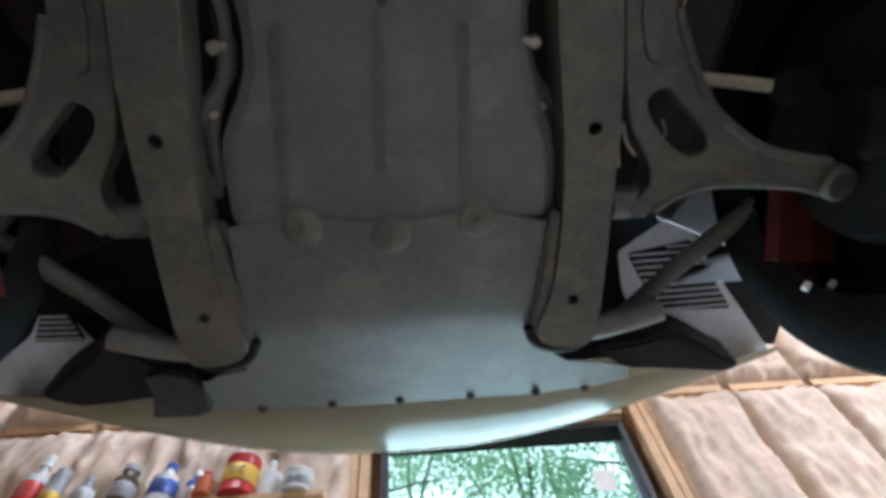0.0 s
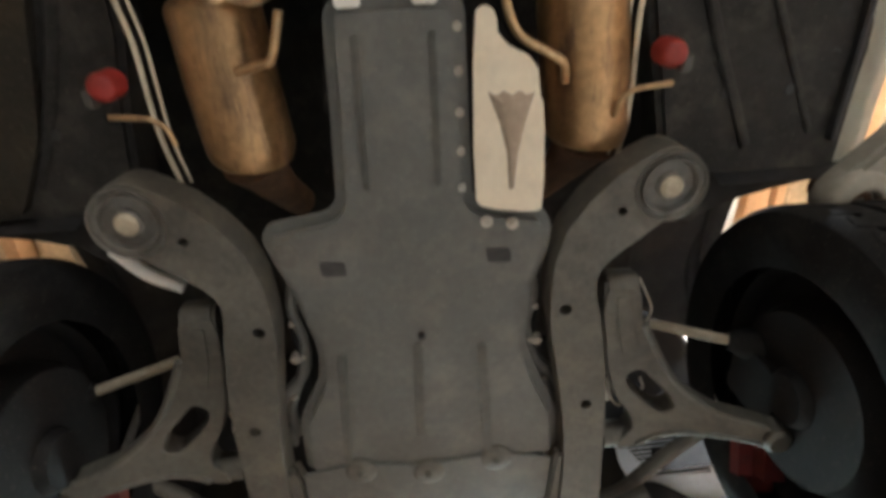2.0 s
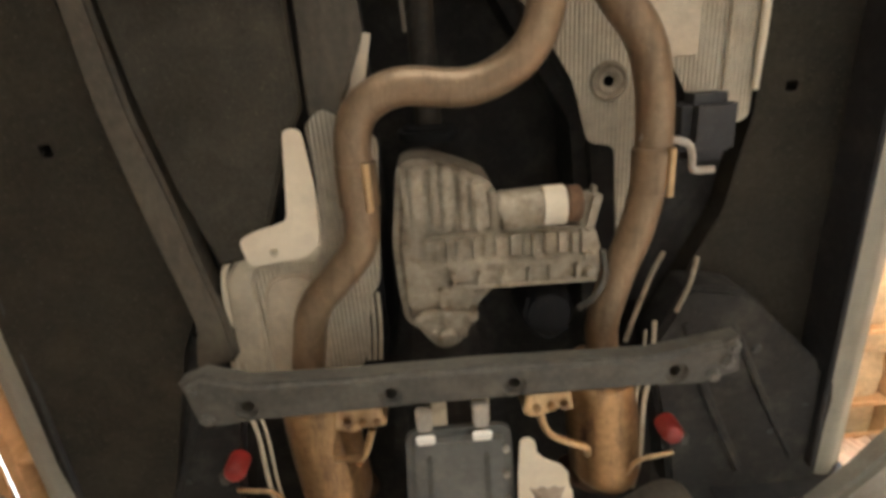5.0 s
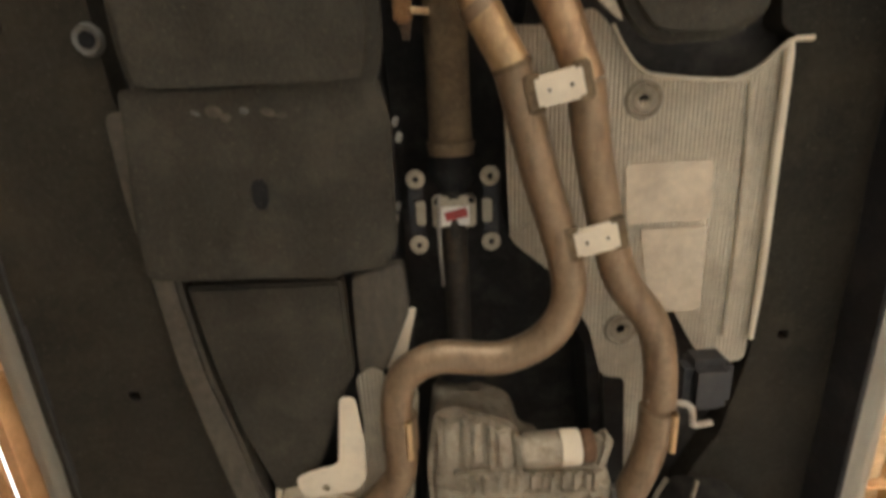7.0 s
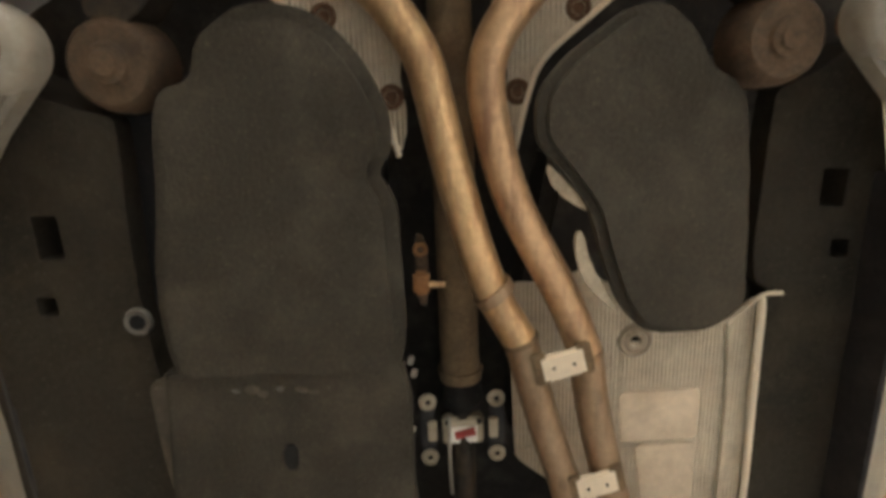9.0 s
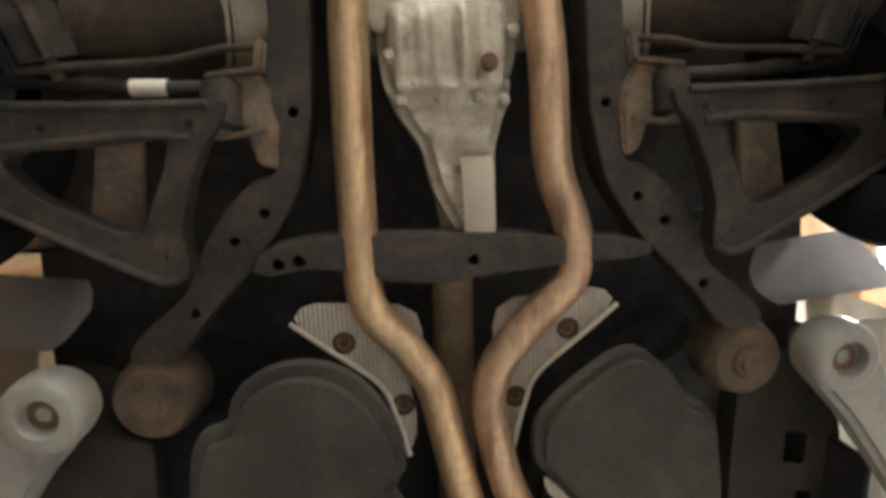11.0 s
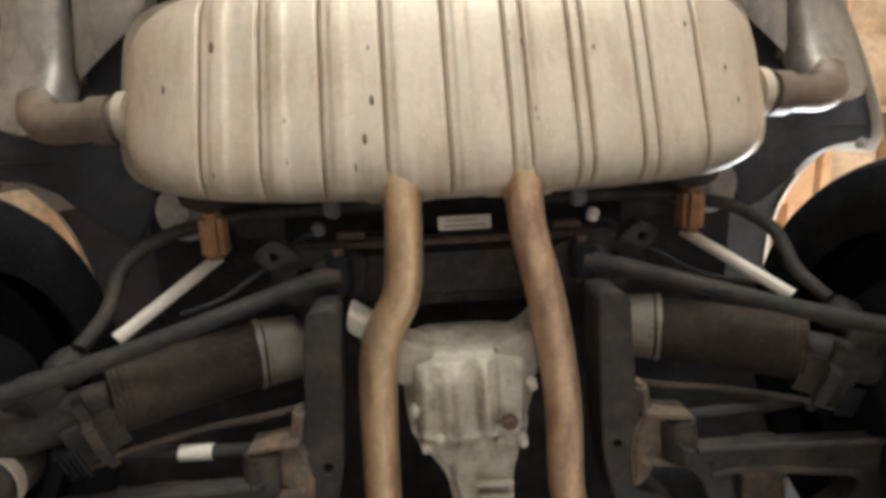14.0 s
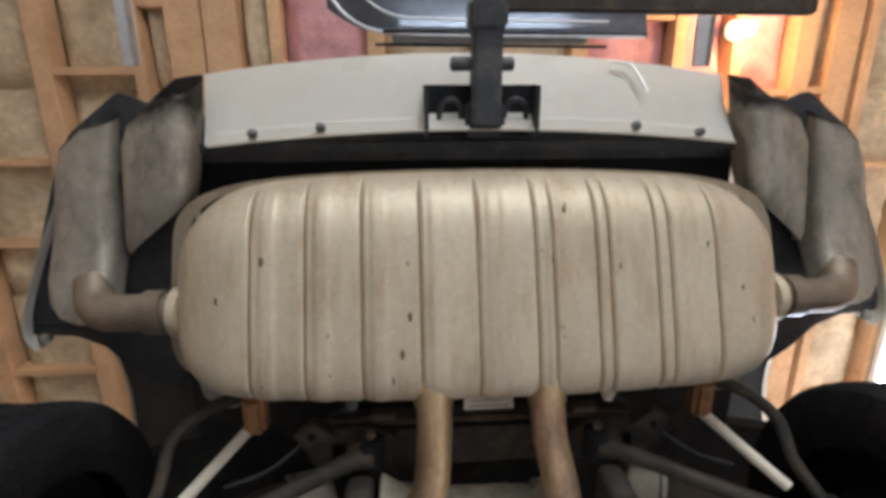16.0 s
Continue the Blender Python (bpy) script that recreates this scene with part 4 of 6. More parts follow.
def crossmember():
    x = part("gearbox_crossmember", prism(
        [(-.462, -.556), (-.43, -.548), (-.37, -.553), (-.2, -.556), (.04, -.558), (.38, -.556), (.46, -.55), (.535, -.572), (.528, -.645), (.46, -.635), (.37, -.622), (.06, -.63), (-.19, -.63), (-.36, -.635), (-.435, -.66), (-.48, -.645)],
        1.558, 1.60, holes_of([(-.369, -.585), (-.109, -.586), (.117, -.586), (.414, -.584)], .0115), bev=.01, seg=3), M_FRAME, suv, "grey steel gearbox crossmember")
    for p in ((-.452, -.635), (-.44, -.572), (.505, -.60), (.512, -.632), (.48, -.575)):
        bolt(*p, 1.556, .0085, x, M_ARM)
    for s in (-1, 1):
        part("gearbox_mount", prism([(s * .04, -.50), (s * .04 + .03, -.5), (s * .04 + .03, -.56), (s * .04, -.56)], 1.57, 1.61, bev=.004), M_ALU, suv)
    for a in (-.17, .19):
        ox = part("oxygen_sensor_bracket", prism(fillet([(a - .055, -.50), (a - .02, -.49), (a + .01, -.505), (a + .045, -.50), (a + .035, -.55), (a - .045, -.55)], .008), 1.585, 1.64, bev=.008, cuts=(("x", [a - .04 + .02 * i for i in range(5)]), ("y", (-.51, -.53))), zfun=lambda x, y: .012 * noise.noise((x * 30, y * 30, 1.0))), M_PIPE, suv, "crusty heat-stained bracket")
        for d in (-.03, .0, .026):
            bolt(a + d, -.515, 1.583, .006, ox, M_CAT)


def catalyst(s, x0, x1):
    c = part("catalytic_converter", tube([(x0, -.535, 1.69), (x0, -.52, 1.70), (x0 * .99, -.49, 1.705), ((x0 + x1) / 2, -.37, 1.705), (x1, -.26, 1.705), (x1, -.235, 1.707)],
                                         [.034, .055, .076, .078, .078, .066], 5, 28), M_CAT, suv, "heat-tinted steel catalytic converter")
    part("inlet_cone", tube([(x1, -.237, 1.708), (x1 * .97, -.20, 1.73), (x1 * .93, -.15, 1.78), (x1 * .9, -.08, 1.88)], [.064, .045, .036, .034], 5, 20), M_RUST, c)
    part("seam", box(((x0 + x1) / 2 + .012, -.37, 1.637), (.006, .22, .005), .001, (0, 0, -math.degrees((x1 - x0) / .28))), M_CAT, c)
    part("heat_guard_edge", tube([(s * .425, -.62, 1.69), (s * .412, -.525, 1.66), (s * .402, -.445, 1.66), (s * .402, -.31, 1.66), (s * .394, -.21, 1.67)], .005, 5, 8), M_FOIL, suv)
    part("heat_guard_edge", tube([(s * .408, -.60, 1.69), (s * .395, -.52, 1.665), (s * .386, -.44, 1.665), (s * .386, -.30, 1.665), (s * .378, -.21, 1.675)], .0035, 5, 8), M_FOIL, suv)
    part("sensor_wire", tube([(s * .455, -.342, 1.625), (s * .42, -.340, 1.62), (s * .392, -.336, 1.62), (s * .372, -.32, 1.622), (s * .366, -.29, 1.63)], .005, 5, 8), M_PIPE, suv)
    o2 = [(-.243, -.399, 1.625), (-.2, -.41, 1.61), (-.18, -.42, 1.605), (-.157, -.484, 1.60)] if s < 0 else [(.275, -.355, 1.625), (.268, -.385, 1.61), (.245, -.402, 1.605), (.198, -.43, 1.60), (.178, -.462, 1.595), (.170, -.50, 1.60)]
    part("sensor_wire", tube(o2, .0075, 6, 10), M_PIPE, suv)
    part("red_cap", lathe([(0, 0), (.014, 0), (.02, .004), (.023, .012), (.023, .05)], Matrix.Translation((s * .452, -.388, 1.615)), 20), M_RED, suv, "red plastic plug")
    part("cap_clip", box((s * .475, -.372, 1.63), (.02, .03, .02), .004), M_FRAME, suv)


def exhaust():
    l = [(-.29, -.53, 1.69), (-.272, -.62, 1.675), (-.245, -.72, 1.665), (-.185, -.79, 1.66), (-.139, -.85, 1.66), (-.132, -.95, 1.66), (-.134, -1.02, 1.668), (-.112, -1.08, 1.672), (-.044, -1.112, 1.675), (.076, -1.104, 1.675),
         (.163, -1.145, 1.675), (.202, -1.22, 1.675), (.192, -1.31, 1.675), (.148, -1.457, 1.677), (.10, -1.64, 1.68)]
    l2 = [(.10, -1.64, 1.68), (.042, -1.757, 1.68), (-.014, -1.96, 1.685), (-.038, -2.075, 1.69), (-.056, -2.14, 1.692), (-.1, -2.21, 1.695), (-.15, -2.27, 1.695), (-.165, -2.34, 1.695), (-.166, -2.55, 1.695), (-.160, -2.76, 1.697),
          (-.147, -2.845, 1.70), (-.112, -2.915, 1.71), (-.103, -3.0, 1.735), (-.102, -3.05, 1.748), (-.102, -3.085, 1.765), (-.102, -3.12, 1.792), (-.102, -3.15, 1.815)]
    r = [(.325, -.53, 1.69), (.312, -.63, 1.675), (.334, -.736, 1.668), (.366, -.831, 1.665), (.383, -.921, 1.665), (.39, -1.0, 1.67), (.385, -1.087, 1.675), (.362, -1.165, 1.675), (.30, -1.255, 1.675), (.264, -1.375, 1.677), (.238, -1.5, 1.68), (.222, -1.61, 1.68)]
    r2 = [(.222, -1.61, 1.68), (.173, -1.729, 1.68), (.096, -1.881, 1.683), (.06, -2.001, 1.686), (.048, -2.10, 1.69), (.072, -2.17, 1.692), (.135, -2.245, 1.695), (.195, -2.305, 1.695), (.208, -2.36, 1.695), (.20, -2.42, 1.695), (.168, -2.52, 1.695),
          (.158, -2.7, 1.697), (.134, -2.874, 1.705), (.11, -2.99, 1.735), (.104, -3.05, 1.748), (.104, -3.085, 1.765), (.104, -3.12, 1.792), (.104, -3.15, 1.815)]
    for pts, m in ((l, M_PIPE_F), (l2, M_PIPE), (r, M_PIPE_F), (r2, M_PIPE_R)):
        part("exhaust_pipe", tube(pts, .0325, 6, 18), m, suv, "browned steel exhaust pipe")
    part("pipe_clamp", rod((.060, -1.726, 1.68), (.048, -1.742, 1.68), .039, n=24), M_PIPE_F, suv)
    part("weld_ring", rod((.1035, -1.632, 1.68), (.0985, -1.646, 1.68), .0348, n=24, bev=.003), M_GRIME, suv)
    for c, turn in (((.171, -1.604, 1.643), -13), ((.240, -1.347, 1.642), -13)):
        st = part("pipe_bridge", box(c, (.086, .052, .012), .006, (0, 0, turn)), M_PAPER, suv, "pale bridge plate welded between the pipes")
        for d in (-.018, .018):
            bolt(c[0] + d, c[1] - d * .2, c[2] - .007, .0016, st, M_DARK)
        for e in (-1, 1):
            q = math.radians(turn)
            part("saddle", box((c[0] + e * .040 * math.cos(q), c[1] + e * .040 * math.sin(q), c[2] + .003), (.030, .064, .010), .004, (0, 0, turn)), M_GRIME, st, "browned saddle strap")
    for c in ((-.132, -.955), (.386, -.94)):
        b = part("band_clamp", rod((c[0], c[1] - .04, 1.663), (c[0], c[1] + .04, 1.663), .0365, n=24, bev=.003), M_PIPE_F, suv)
        for d in (-.02, .0, .02):
            part("rib", rod((c[0] + .02, c[1] - .042, 1.63 + abs(d) * .3), (c[0] + .02, c[1] + .042, 1.63 + abs(d) * .3), .007, n=10), M_PIPE, b)
    part("pipe_hanger", tube([(.36, -1.0, 1.66), (.44, -.985, 1.66), (.455, -.96, 1.66), (.46, -.935, 1.66), (.50, -.93, 1.67)], .007, 5, 8), M_ZINC, suv)
    part("hanger_rubber", box((.50, -1.0, 1.72), (.10, .12, .08), .02), M_BLACK, suv)


def transfer_case():
    rnd = random.Random(3)
    t = part("transfer_case", prism(fillet([(-.064, -.982), (-.016, -.99), (.026, -.975), (.104, -.94), (.125, -.86), (.17, -.845), (.17, -.755), (.133, -.746), (.092, -.72), (.06, -.677), (.05, -.635), (-.044, -.638), (-.078, -.664), (-.082, -.735), (-.086, -.83)], .02), 1.668, 1.80, bev=.02, seg=3,
             cuts=(("x", [-.06 + .03 * i for i in range(8)]), ("y", [-.96 + .04 * i for i in range(8)])), zfun=lambda x, y: .008 * noise.noise((x * 14, y * 14, 1.0)) + .10 * max(0, y + .74)), M_ALU_T, suv, "grimy cast aluminium transfer case")
    for x, w, y0, y1, h in ((-.052, .007, -.985, -.85, .02), (-.03, .022, -.98, -.86, .014), (.0, .009, -.985, -.86, .026), (.022, .018, -.975, -.87, .012), (.05, .008, -.965, -.86, .026), (.078, .02, -.95, -.85, .016), (.104, .008, -.93, -.84, .024)):
        part("rib", box((x, (y0 + y1) / 2, 1.662), (w * 1.4, y1 - y0, h * 1.2), .006, (0, 0, rnd.uniform(-3, 3))), M_ALU_T, t)
    lg = part("ledge", prism(fillet([(-.03, -.85), (.12, -.855), (.287, -.845), (.300, -.80), (.298, -.742), (.21, -.738), (.02, -.75), (-.03, -.77)], .012), 1.652, 1.75, bev=.008, cuts=(("x", [.02 * i for i in range(14)]),), zfun=lambda x, y: .004 * noise.noise((x * 30, y * 20, 3.0))), M_ALU_T, t)
    for k in range(13):
        x = -.005 + .0225 * k + rnd.uniform(-.004, .004)
        part("rib", box((x, -.826 + rnd.uniform(-.004, .004), 1.648), (.006 + .005 * rnd.random(), .04, .014 + .010 * rnd.random()), .002), M_ALU_T, lg)
        if k % 2:
            part("rib", box((x + .006, -.764, 1.648), (.007, .03, .022), .002), M_ALU_T, lg)
    part("flange", box((.125, -.797, 1.650), (.325, .010, .018), .003, (0, 0, 1)), M_ALU_T, lg)
    part("flange", box((.15, -.748, 1.652), (.28, .009, .02), .003, (0, 0, 1)), M_ALU_T, lg)
    for x, y in ((.02, -.80), (.10, -.80), (.18, -.798), (.27, -.795), (.275, -.76)):
        part("boss", lathe([(0, -.004), (.007, -.004), (.011, .002), (.013, .02)], Matrix.Translation((x, y, 1.644)), 12), M_ALU_T, lg)
    part("shift_motor", rod((.11, -.885, 1.672), (.195, -.887, 1.672), .036, n=24, bev=.006), M_ALU_T, t)
    part("motor_label", rod((.192, -.887, 1.672), (.232, -.887, 1.672), .0366, n=24), M_PAPER, t, "pale wrap label")
    part("motor_cap", rod((.233, -.887, 1.672), (.262, -.886, 1.672), .034, n=24, bev=.004), M_RUST, t)
    part("motor_cover", box((.278, -.875, 1.675), (.035, .085, .05), .014, (0, 0, 14)), M_ALU_T, t)
    fl = part("output_flange", prism(fillet([(-.062, -.688), (-.03, -.70), (.02, -.695), (.07, -.69), (.045, -.655), (.022, -.622), (-.012, -.618), (-.04, -.65)], .012), 1.652, 1.70, bev=.010, seg=3, cuts=(("x", (-.04, -.02, 0, .02, .04)), ("y", (-.68, -.66, -.64))), zfun=lambda x, y: .006 * noise.noise((x * 40, y * 40, 1.0))), M_ALU_T, t)
    part("flange_nose", lathe([(0, -.012), (.012, -.012), (.016, -.006), (.020, .004), (.030, .012)], Matrix.Translation((.005, -.645, 1.652)), 20), M_ALU_T, fl)
    for x, y in ((-.048, -.684), (.055, -.684), (.004, -.69), (-.022, -.655), (.034, -.652)):
        bolt(x, y, 1.652, .0065, fl, M_ALU_T)
    for x, y, w, l in ((-.06, -.76, .012, .10), (-.045, -.735, .03, .012), (.0, -.72, .012, .05), (.045, -.715, .010, .045), (-.03, -.80, .04, .010), (.07, -.73, .02, .01)):
        part("web", box((x, y, 1.668), (w, l, .02), .004, (0, 0, rnd.uniform(-6, 6))), M_ALU_T, t)
    ac = part("actuator", lathe([(0, 0), (.042, .004), (.052, .02), (.056, .06), (.06, .1)], Matrix.Translation((.205, -.665, 1.665)), 28), M_DARK, suv, "black round actuator")
    part("rim", tube([(.165, -.70, 1.68), (.16, -.655, 1.675), (.20, -.612, 1.672), (.245, -.63, 1.675)], .004, 6, 8), M_DARK, ac)
    part("breather_pipe", tube([(.30, -.80, 1.65), (.305, -.745, 1.648), (.285, -.705, 1.65), (.26, -.68, 1.66)], .0065, 5, 8), M_FRAME, suv)
    part("gearbox_housing", prism([(-.09, -.66), (.09, -.66), (.14, -.3), (-.14, -.3)], 1.72, 1.9, bev=.03), M_FLOORPAN, suv)


def heat_shields():
    h = part("heat_shield_left", prism(fillet([(-.40, -.56), (-.395, -.765), (-.37, -.81), (-.30, -.822), (-.235, -.83), (-.21, -.87), (-.175, -1.04), (-.09, -1.04), (-.118, -.75), (-.138, -.723), (-.17, -.56)], .03), 1.70, 1.703, bev=0), M_SHIELD, suv, "tan dusty foil heat shield with a pressed border")
    part("border", prism(fillet([(-.43, -.56), (-.418, -.66), (-.407, -.793), (-.374, -.832), (-.314, -.842), (-.21, -.842), (-.225, -.80), (-.30, -.812), (-.345, -.80), (-.358, -.77), (-.356, -.717), (-.368, -.56)], .02), 1.690, 1.703, bev=.006, seg=3), M_FOIL, h)
    part("pressed_panel", prism(fillet([(-.355, -.56), (-.345, -.75), (-.325, -.78), (-.27, -.79), (-.24, -.77), (-.23, -.72), (-.235, -.56)], .03), 1.691, 1.70, bev=.008, seg=3), M_SHIELD_P, h)
    part("upper_flap", prism(fillet([(-.120, -1.20), (-.085, -1.20), (-.11, -1.10), (-.15, -1.06), (-.155, -1.075), (-.13, -1.12)], .006), 1.715, 1.72, bev=.001), M_PAPER, h, "pale heat shield flap")
    part("fluted_side", prism(fillet([(-.216, -1.06), (-.185, -1.085), (-.155, -1.07), (-.165, -.94), (-.195, -.83), (-.225, -.84), (-.21, -.95)], .012), 1.696, 1.70, bev=.001), M_SHIELD, h)
    part("tab", prism(fillet([(-.225, -.842), (-.335, -.83), (-.345, -.88), (-.322, -.893), (-.256, -.909), (-.238, -1.064), (-.208, -1.062), (-.20, -.96), (-.205, -.87)], .014), 1.628, 1.632, [circle(-.287, -.855, .008, 12)], bev=.001), M_PAPER, h, "pale heat shield tab")
    part("edge", tube([(-.435, -.57, 1.692), (-.420, -.68, 1.69), (-.409, -.79, 1.688), (-.378, -.834, 1.683), (-.31, -.845, 1.68), (-.215, -.845, 1.682)], .006, 5, 8), M_PAPER, h)
    part("dished_bolt", lathe([(0, .0), (.01, .0), (.012, -.004), (.022, -.004), (.026, .004)], Matrix.Translation((-.296, -.65, 1.70)), 18), M_RUST, h)
    for x in (-.16, -.148, -.136):
        part("rib", tube([(x, -.58, 1.699), (x + .008, -.66, 1.697), (x + .01, -.73, 1.697)], .004, 4, 8), M_FOIL, h)
    rs = fillet([(.101, -1.71), (.175, -1.705), (.24, -1.725), (.264, -1.73), (.297, -1.70), (.321, -1.657), (.356, -1.618), (.401, -1.605), (.522, -1.594), (.574, -1.613), (.612, -1.65), (.622, -1.63), (.627, -1.45), (.634, -1.197), (.632, -.995), (.60, -.985), (.52, -1.02), (.453, -1.138), (.415, -1.068), (.41, -.95), (.42, -.70), (.38, -.70), (.366, -.962), (.312, -.968), (.281, -1.09), (.202, -1.221), (.111, -1.30), (.10, -1.59)], .02)
    h2 = part("heat_shield_right", prism(rs, 1.80, 1.803, [circle(.366, -1.565, .011, 14), circle(.35, -1.085, .011, 14)], bev=0), M_SHIELD, suv, "corrugated silver heat shield")
    part("edge_flange", tube([(.615, -1.655, 1.785), (.622, -1.63, 1.788), (.627, -1.45, 1.79), (.634, -1.197, 1.79), (.632, -1.05, 1.79)], [.006, .009, .009, .008, .006], 4, 8), M_PAPER, h2)
    part("edge_flange", tube([(.297, -1.70, 1.793), (.321, -1.657, 1.793), (.356, -1.618, 1.793), (.401, -1.605, 1.793), (.522, -1.594, 1.793), (.574, -1.613, 1.791), (.617, -1.655, 1.786), (.66, -1.66, 1.784)], .005, 5, 8), M_FOIL, h2)
    part("ridge", tube([(.565, -1.585, 1.797), (.572, -1.45, 1.796), (.578, -1.25, 1.796), (.575, -1.06, 1.797)], .006, 4, 8), M_FOIL, h2)
    for a, b in ((-1.565, -1.455), (-1.446, -1.322), (-1.312, -1.12)):
        part("smooth_panel", prism(fillet([(.335 + .04 * (b + 1.3 > 0), a), (.512, a), (.518, b), (.345 + .06 * (b + 1.3 > 0), b)], .014), 1.797 if -1.5 < a < -1.3 else 1.7985, 1.80, bev=.0015, seg=2), M_SHIELD_P if -1.5 < a < -1.3 else M_SHIELD, h2)
    part("fold", box((.14, -1.33, 1.795), (.075, .008, .008), .003, (0, 0, -32)), M_FOIL, h2)
    for x, y in ((.366, -1.565), (.35, -1.085)):
        part("dished_washer", lathe([(.010, .006), (.013, -.001), (.02, -.003), (.026, .001), (.032, -.003), (.038, .004)], Matrix.Translation((x, y, 1.796)), 24), M_ALU_T, h2)
    for pts in ([(.437, -.765, 1.70), (.417, -.722, 1.70), (.39, -.64, 1.70), (.371, -.572, 1.70)], [(.51, -.745, 1.71), (.495, -.69, 1.70), (.472, -.631, 1.70)]):
        part("heat_guard_edge", tube(pts, .005, 5, 8), M_ALU_T, suv)
    for s in (-1, 1):
        q = part("tank_heat_shield", prism(mirror(soften([(.303, -2.25), (.275, -2.285), (.19, -2.28), (.08, -2.27), (.06, -2.20), (.095, -2.13), (.08, -2.03), (.10, -1.97), (.12, -2.06), (.145, -2.12), (.23, -2.19)]), s), 1.735, 1.738, holes_of([(.21 * s, -2.205), (.108 * s, -2.075)], .011), bev=0), M_SHIELD, suv, "corrugated silver heat shield")
        part("lip", tube([(.303 * s, -2.25, 1.73), (.23 * s, -2.192, 1.725), (.15 * s, -2.125, 1.725), (.122 * s, -2.06, 1.725), (.1 * s, -1.975, 1.725)], .005, 4, 8), M_PAPER, q)
        for x, y in ((.21, -2.205), (.108, -2.075)):
            part("rusty_washer", lathe([(.0, .006), (.011, .004), (.013, -.003), (.022, .002)], Matrix.Translation((x * s, y, 1.733)), 16), M_RUST, q)


def driveline():
    d = part("propeller_shaft", rod((.0, -1.03, 1.80), (.0, -1.40, 1.85), .026, n=20), M_FRAME_R, suv, "dark steel propeller shaft")
    part("rear_tube", tube([(0, -1.47, 1.855), (0, -1.50, 1.855), (0, -1.53, 1.855), (0, -1.9, 1.845), (0, -2.36, 1.80)], [.045, .05, .043, .042, .04], 4, 20), M_GRIME, d)
    part("joint_boot", tube([(0, -1.40, 1.85), (0, -1.43, 1.853), (0, -1.48, 1.855)], [.03, .05, .045], 4, 20), M_RUBBER, d)
    part("joint_disc", rod((0, -1.0, 1.80), (0, -1.03, 1.80), .06, n=24, bev=.008), M_RUBBER, d)
    c = part("centre_bearing_bracket", box((0, -1.36, 1.835), (.09, .066, .03), .005), M_ALU, suv, "centre bearing bracket")
    part("red_label", box((.004, -1.357, 1.8165), (.046, .020, .003), .001, (0, 0, -12)), M_RED, c)
    part("white_label", box((0, -1.353, 1.8185), (.062, .040, .003), .001), M_LABEL, c)
    part("screw_head", rod((-.034, -1.385, 1.821), (-.034, -1.385, 1.816), .007, n=10), M_DARK, c)
    part("screw_head", rod((.036, -1.385, 1.821), (.036, -1.385, 1.816), .007, n=10), M_DARK, c)
    for s in (-1, 1):
        part("bearing_plate", prism(soften([(s * .058, -1.28), (s * .09, -1.28), (s * .095, -1.36), (s * .09, -1.44), (s * .058, -1.44), (s * .065, -1.36)]), 1.838, 1.846, bev=.002), M_BLACK, c)
        part("bearing_pad", box((s * .068, -1.36, 1.83), (.02, .05, .012), .003), M_ALU, c)
        for y in (-1.43, -1.29):
            part("dished_washer", lathe([(.006, 0), (.009, -.004), (.019, -.002), (.02, .004)], Matrix.Translation((s * .076, y, 1.832)), 18), M_ALU, c)
    part("level_sensor", prism(soften([(-.085, -1.69), (-.06, -1.69), (-.06, -1.82), (-.085, -1.83)]), 1.75, 1.77, bev=.004), M_MOUNT, suv)
    part("sensor_block", box((-.074, -1.738, 1.742), (.032, .045, .022), .006), M_COPPER, suv, "rusty orange sensor block")
    part("sensor_bolt", rod((-.06, -1.735, 1.738), (-.03, -1.733, 1.738), .006, n=12), M_PIPE, suv)
    part("sensor_lug", lathe([(.006, 0), (.012, -.002), (.015, .004)], Matrix.Translation((-.073, -1.80, 1.748)), 14), M_COPPER, suv)
    part("brake_line", tube([(-.03, -1.40, 1.82), (-.033, -1.3, 1.80), (-.03, -1.2, 1.82)], .004, 4, 8), M_ZINC, suv)


def underfloor():
    half_pan = [(.60, 1.02), (.60, -.13), (.88, -.18), (.90, -.3), (.90, -2.2), (.86, -2.76), (.64, -2.80), (.64, -3.16), (.66, -3.2)]
    body = part("floor_pan", prism(half_pan + mirror(half_pan, -1)[::-1], 2.02, 2.06, bev=0), M_FLOORPAN, suv, "dark sealed floor pan")
    tun = lambda s: [(s * .12, -.55), (s * .60, -.55), (s * .72, -1.0), (s * .72, -2.0), (s * .55, -2.15), (s * .14, -1.95), (s * .115, -1.0)]  # noqa: E731
    # left section is black: the shade of the gap is in its colour
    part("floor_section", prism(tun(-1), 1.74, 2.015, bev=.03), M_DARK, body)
    part("floor_section", prism([(.34, -.55), (.60, -.55), (.72, -1.0), (.72, -2.0), (.55, -2.15), (.20, -1.95), (.13, -1.60), (.12, -1.3), (.30, -1.0)], 1.86, 2.015, bev=.03), M_FLOORPAN, body)
    for s in (-1, 1):
        inner = [(-.62, -2.08), (-.55, -2.06), (-.553, -1.98), (-.566, -1.76), (-.56, -1.62), (-.548, -1.57), (-.57, -1.36), (-.57, -1.27), (-.557, -1.215), (-.525, -1.083), (-.50, -.967), (-.45, -.78)] if s < 0 else [(.66, -2.08), (.61, -2.06), (.60, -1.9), (.60, -1.75), (.61, -1.68), (.642, -1.665), (.642, -1.0), (.60, -.8)]
